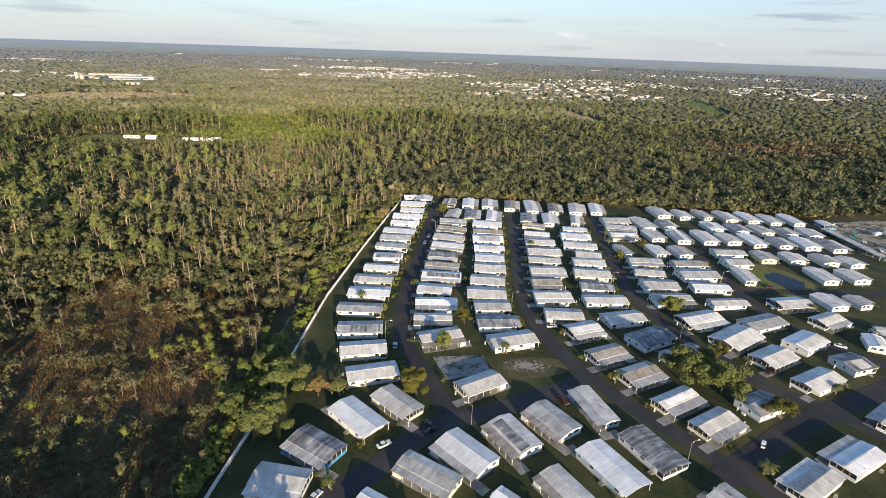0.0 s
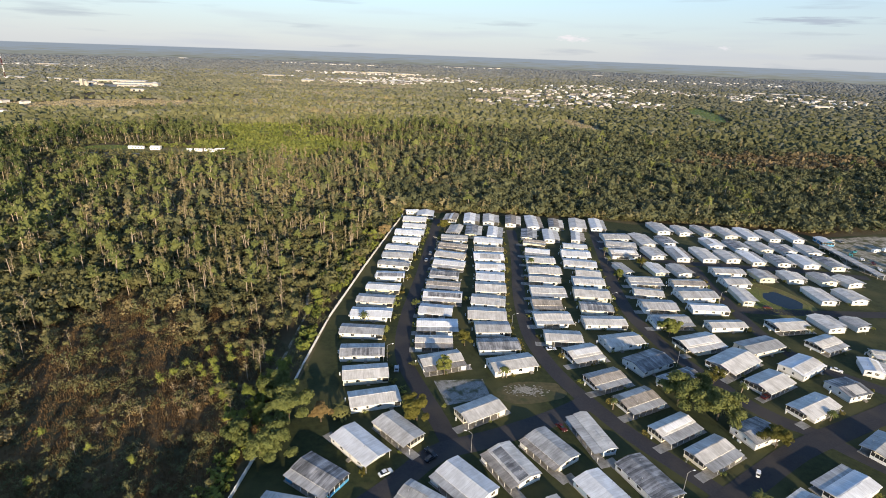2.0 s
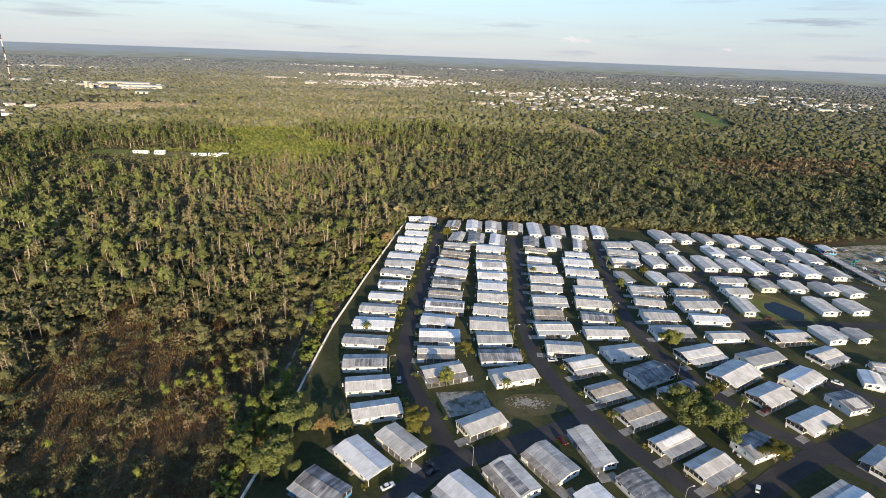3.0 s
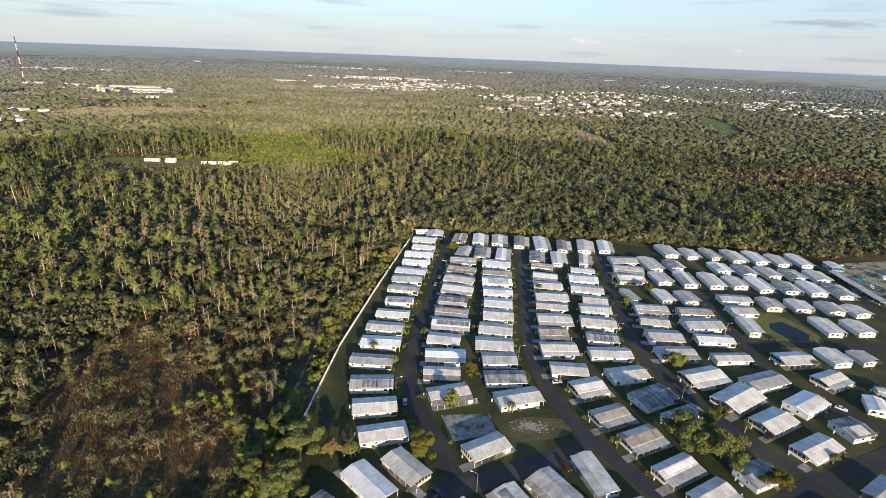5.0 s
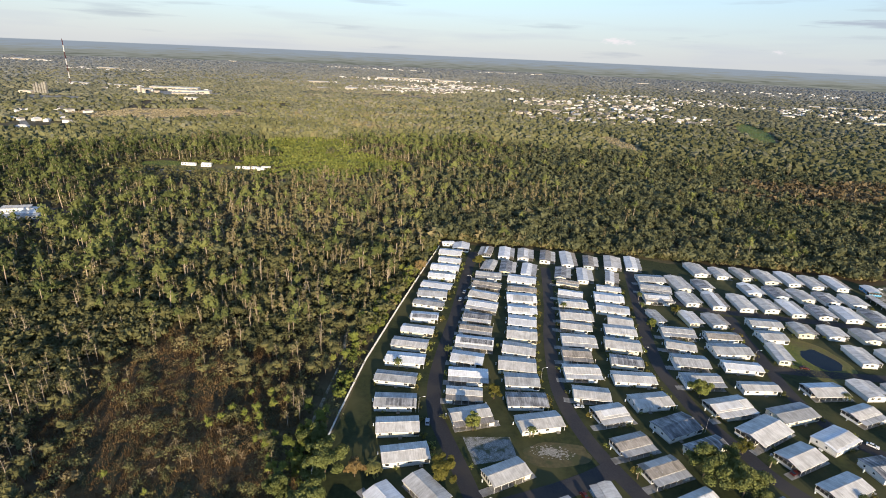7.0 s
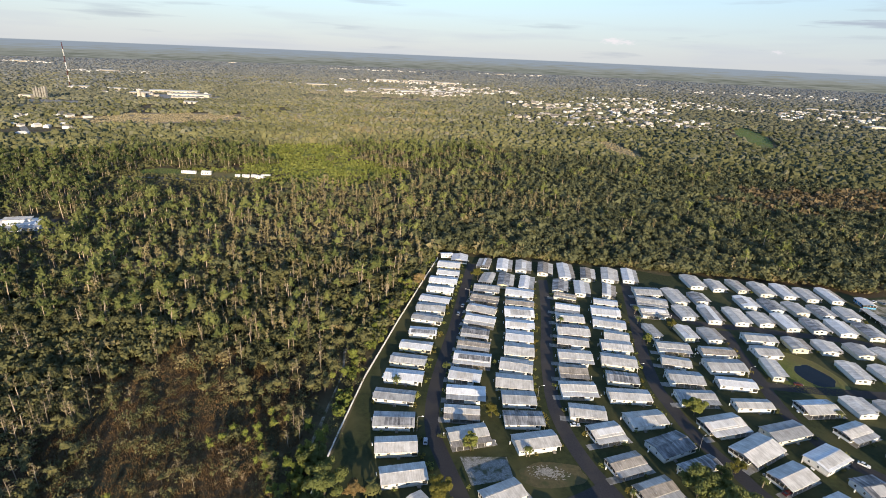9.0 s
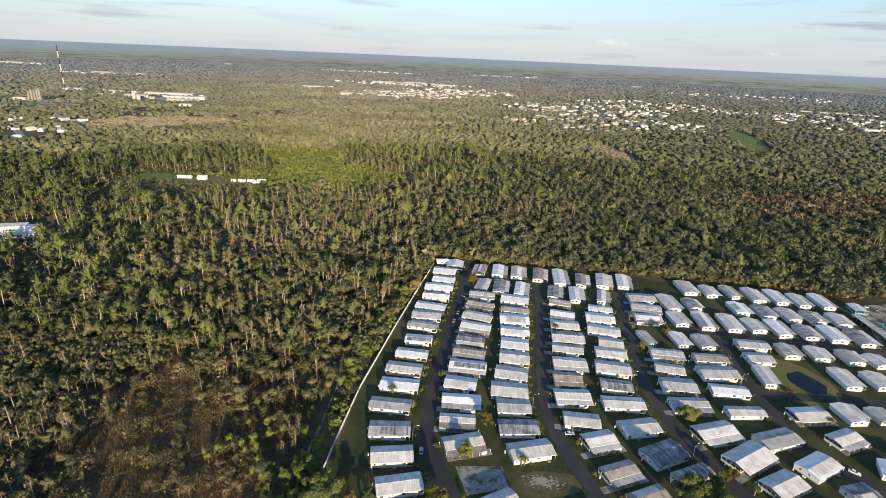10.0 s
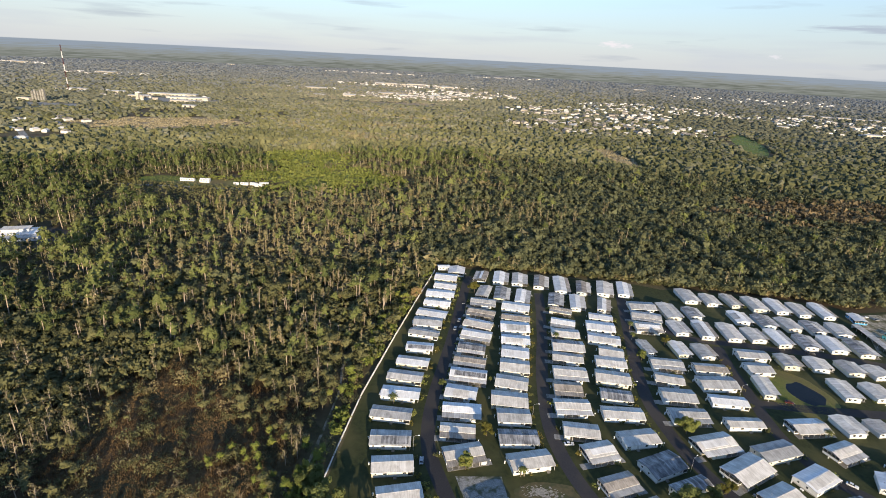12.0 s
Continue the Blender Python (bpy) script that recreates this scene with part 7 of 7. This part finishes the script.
# broad trees and tall pines south of the last homes, which shade the lawn by the fence
for px, py, k in ((-31, 60, 1.0), (-26, 55, 1.1), (-37, 62, 0.95), (-44, 58, 1.05), (-50, 63, 0.9), (-55, 56, 1.1), (-47, 48, 1.0), (-34, 47, 1.1)):
    t = tagged(new("pine_tree"), "tall pine on the lawn's far end", "pine tree")
    t.matrix_basis = pose(px, py, 0, 0, 0, px * 37 % 360) @ Matrix.Diagonal((k, k, k, 1))
    crown_me, trunk_me = shared[0, int(-px) % 5, int(py) % 3]
    part("trunk", trunk_me, t)
    part("crown", crown_me, t)

for px, py, k in ((-28, 68, 1.0), (-40, 70, 1.1), (-52, 72, 1.2), (-60, 74, 1.2), (-66, 80, 1.2), (-46, 66, 1.1), (-57, 64, 1.3), (-36, 58, 1.2)):
    t = tagged(new("broadleaf_tree"), "broad green tree on the lawn's far end", "tree")
    t.matrix_basis = pose(px, py, 0, 0, 0, px * 53 % 360) @ Matrix.Diagonal((k, k, k, 1))
    crown_me, trunk_me = shared[2, int(-px) % 8, int(py) % 3]
    part("trunk", trunk_me, t)
    part("crown", crown_me, t)

M_STUCCO = surface("pale stucco", (0.30, 0.265, 0.22), (0.52, 0.475, 0.41), 0.1, 0.8, spread=0.2)
M_FARWHITE = surface("white far walls", (0.50, 0.48, 0.45), (0.72, 0.70, 0.67), 0.05, 0.8, spread=0.1)
M_SHINGLE = surface("brown shingles", (0.16, 0.14, 0.12), (0.34, 0.31, 0.28), 0.2, 0.9, spread=0.35)
FAR_ME = []
for w, d, h, rz_ in ((15, 11, 4.4, 2.6), (12, 10, 4.0, 2.4), (18, 12, 5.6, 2.8)):
    bo, ro = gable_house(w, d, h, rz_)
    FAR_ME.append((bo.mesh("wall", M_STUCCO), ro.mesh("roof", M_SHINGLE), ro.mesh("roof", ROOFS["S"])))
town = random.Random(5)
count = {0: 56, 1: 64, 2: 8, 3: 24, 4: 30, 5: 40, 6: 18, 7: 18}
for i, (cx, cy, rx, ry) in enumerate(TOWNS):
    for _ in range(count[i]):
        a, q = town.uniform(0, 6.283), math.sqrt(town.random())
        px, py = cx + rx * q * math.cos(a), cy + ry * q * math.sin(a)
        py = round(py / 34) * 34 + town.uniform(-5, 5)
        me = town.choice(FAR_ME)
        hs = tagged(new("house", me[0]), "pale stucco house in the far town", "house", "houses of the far town")
        hs.matrix_basis = pose(px, py, 0.0, 0, 0, town.uniform(-35, 35) + town.choice((0, 0, 90)))
        part("roof", me[town.choice((1, 1, 1, 2))], hs)


# the rest of the far towns, too many and too small to pick apart
crowd = random.Random(8)
spots = [(cx, cy, rx, ry, n) for (cx, cy, rx, ry), n in zip(TOWNS, (130, 50, 8, 80, 130, 90, 90, 100))] + [(-810, 880, 70, 90, 8), (-890, 1020, 70, 40, 10), (-1890, 2560, 200, 110, 34), (-2870, 3120, 220, 60, 22), (-1250, 1660, 160, 30, 16), (1480, 3200, 500, 250, 60), (1100, 1660, 150, 70, 16), (-930, 4290, 420, 80, 40), (60, 4620, 350, 50, 20), (-800, 2330, 140, 50, 12)]
pale, dull = Builder(), Builder()
for cx, cy, rx, ry, n in spots:
    for _ in range(n):
        aa, q = crowd.uniform(0, 6.283), math.sqrt(crowd.random())
        px, py = cx + rx * q * math.cos(aa), cy + ry * q * math.sin(aa)
        py = round(py / 28) * 28 + crowd.uniform(-4, 4)
        w, d, h = crowd.uniform(9, 17), crowd.uniform(8, 12), crowd.uniform(3.4, 5.2)
        turn, z = radians(crowd.uniform(-30, 30) + crowd.choice((0, 90))), 0.0
        c, s = math.cos(turn), math.sin(turn)
        at = lambda u, v, k: (px + u * c - v * s, py + u * s + v * c, z + k)
        hw, hd = w / 2, d / 2
        pale.add([at(-hw, -hd, 0), at(hw, -hd, 0), at(hw, hd, 0), at(-hw, hd, 0), at(-hw, -hd, h), at(hw, -hd, h), at(hw, hd, h), at(-hw, hd, h)], [(0, 1, 5, 4), (1, 2, 6, 5), (2, 3, 7, 6), (3, 0, 4, 7)])
        roof = pale if crowd.random() < 0.5 else dull
        roof.add([at(-hw - 0.5, -hd - 0.5, h), at(hw + 0.5, -hd - 0.5, h), at(hw + 0.5, hd + 0.5, h), at(-hw - 0.5, hd + 0.5, h), at(-hw * 0.6, 0, h + 2.4), at(hw * 0.6, 0, h + 2.4)], [(0, 1, 5, 4), (2, 3, 4, 5), (1, 2, 5), (3, 0, 4)])
crowd_ob = tagged(new("far_houses", pale.mesh("far_houses", M_FARWHITE)), "pale small houses of the far towns", "houses", kind="stuff")
tagged(part("roofs", dull.mesh("roofs", M_SHINGLE), crowd_ob), "dull brown shingle roofs", kind="stuff")


def far_hall(x, y, turn, w, d, h, words):
    b = tagged(new("warehouse"), words, "warehouse", "halls of the far town")
    b.matrix_basis = pose(x, y, 0.0, 0, 0, turn)
    part("wall", Builder().box(-w / 2, -d / 2, 0, w / 2, d / 2, h).mesh("wall", M_STUCCO), b)
    part("roof", Builder().slab([(-w / 2 - 0.6, -d / 2 - 0.6, h + 0.1), (w / 2 + 0.6, -d / 2 - 0.6, h + 0.1), (w / 2 + 0.6, d / 2 + 0.6, h + 1.2), (-w / 2 - 0.6, d / 2 + 0.6, h + 1.2)], 0.4).mesh("roof", ROOFS["S"]), b)
    for k in range(int(w / 14)):
        part("door", Builder().box(-w / 2 + 5 + 14 * k, -d / 2 - 0.15, 0, -w / 2 + 10 + 14 * k, -d / 2 - 0.01, 4.5).mesh("door", M_SCREEN), b)


for spec in ((-1010, 1655, 8, 150, 22, 8), (-905, 1570, 8, 110, 24, 8), (-1060, 1560, 8, 60, 20, 7), (-880, 1490, 8, 70, 20, 7), (-815, 1392, 6, 46, 14, 5), (-519, 1975, 5, 44, 30, 11), (-640, 1985, 0, 50, 18, 5),
             (-330, 2150, 4, 90, 22, 7), (-230, 2200, -4, 80, 22, 7), (-430, 2215, 5, 70, 22, 7), (-120, 2260, 0, 70, 22, 7), (-750, 2300, 3, 90, 22, 8), (-560, 2900, 4, 120, 26, 8), (-400, 2950, 0, 100, 24, 8), (-240, 2860, 0, 90, 24, 8),
             (1270, 2255, -10, 40, 26, 7), (1335, 2245, -10, 36, 26, 6), (1390, 2230, -10, 44, 26, 7), (1440, 2215, -10, 30, 26, 6), (1490, 2205, -10, 38, 26, 6), (920, 1750, 0, 32, 16, 6), (1107, 1625, 0, 44, 18, 8), (-2875, 3120, -30, 150, 40, 9), (60, 4600, 0, 70, 30, 6), (400, 4790, 0, 40, 30, 7),
             (-1890, 2560, -15, 110, 26, 9), (-1340, 1665, 0, 60, 18, 7), (-1190, 1650, 0, 50, 18, 7), (-2200, 4500, 0, 60, 30, 6), (1010, 3800, 0, 80, 30, 6)):
    far_hall(*spec, "long white flat-roofed hall in the far town")

silo = tagged(new("cement_works"), "pale cement works with silos beyond the woods", "factory")
silo.matrix_basis = pose(-1195, 1322, 0)
for k in range(4):
    part("silo", Builder().tube((k * 8.0, 0, 0), (k * 8.0, 0, 24 + 4 * (k % 2)), 3.0, 3.0, 14).tube((k * 8.0, 0, 24 + 4 * (k % 2)), (k * 8.0, 0, 27 + 4 * (k % 2)), 3.0, 0.8, 14).mesh("silo", M_CONCRETE), silo)
part("tower", Builder().box(30, -3, 0, 35, 3, 33).mesh("tower", M_CONCRETE), silo)
part("hall", Builder().box(-40, -8, 0, -6, 8, 9).mesh("hall", M_STUCCO), silo)
tower = tagged(new("batch_plant"), "white batching tower before the long halls", "tower")
tower.matrix_basis = pose(-1012, 1480, 0)
part("shaft", Builder().box(-4, -4, 0, 4, 4, 20).mesh("shaft", M_STUCCO), tower)
part("hopper", Builder().tube((12, 0, 0), (12, 0, 13), 5, 5, 12).tube((12, 0, 13), (12, 0, 16), 5, 1, 12).mesh("hopper", M_STUCCO), tower)

mast = tagged(new("radio_mast"), "tall thin red and white lattice radio mast", "radio mast")
mast.matrix_basis = pose(-1360, 1649, 0) @ Matrix.Diagonal((1, 1, 1.06, 1))
for k in range(7):
    z0, z1 = 18.6 * k, 18.6 * (k + 1)
    b = Builder()
    for px, py in ((-1, -0.6), (1, -0.6), (0, 1.1)):
        b.tube((px, py, z0), (px, py, z1), 0.42, 0.42, 4)
    for q in range(5):
        b.tube((-1, -0.6, z0 + 3.7 * q), (1, -0.6, z0 + 3.7 * q + 3.7), 0.26, 0.26, 3)
        b.tube((1, -0.6, z0 + 3.7 * q), (0, 1.1, z0 + 3.7 * q + 3.7), 0.26, 0.26, 3)
        b.tube((0, 1.1, z0 + 3.7 * q), (-1, -0.6, z0 + 3.7 * q + 3.7), 0.26, 0.26, 3)
    part("section", b.mesh("section", M_RED if k % 2 == 0 else M_TANK), mast)
part("foot", Builder().box(-3, -3, 0, 3, 3, 1).mesh("foot", M_CONCRETE), mast)
for px, py in ((60, 0), (-30, 52), (-30, -52)):
    part("guy_wire", Builder().tube((px, py, 0), (0, 0, 128), 0.05, 0.05, 3).mesh("guy_wire", M_PIPE), mast)
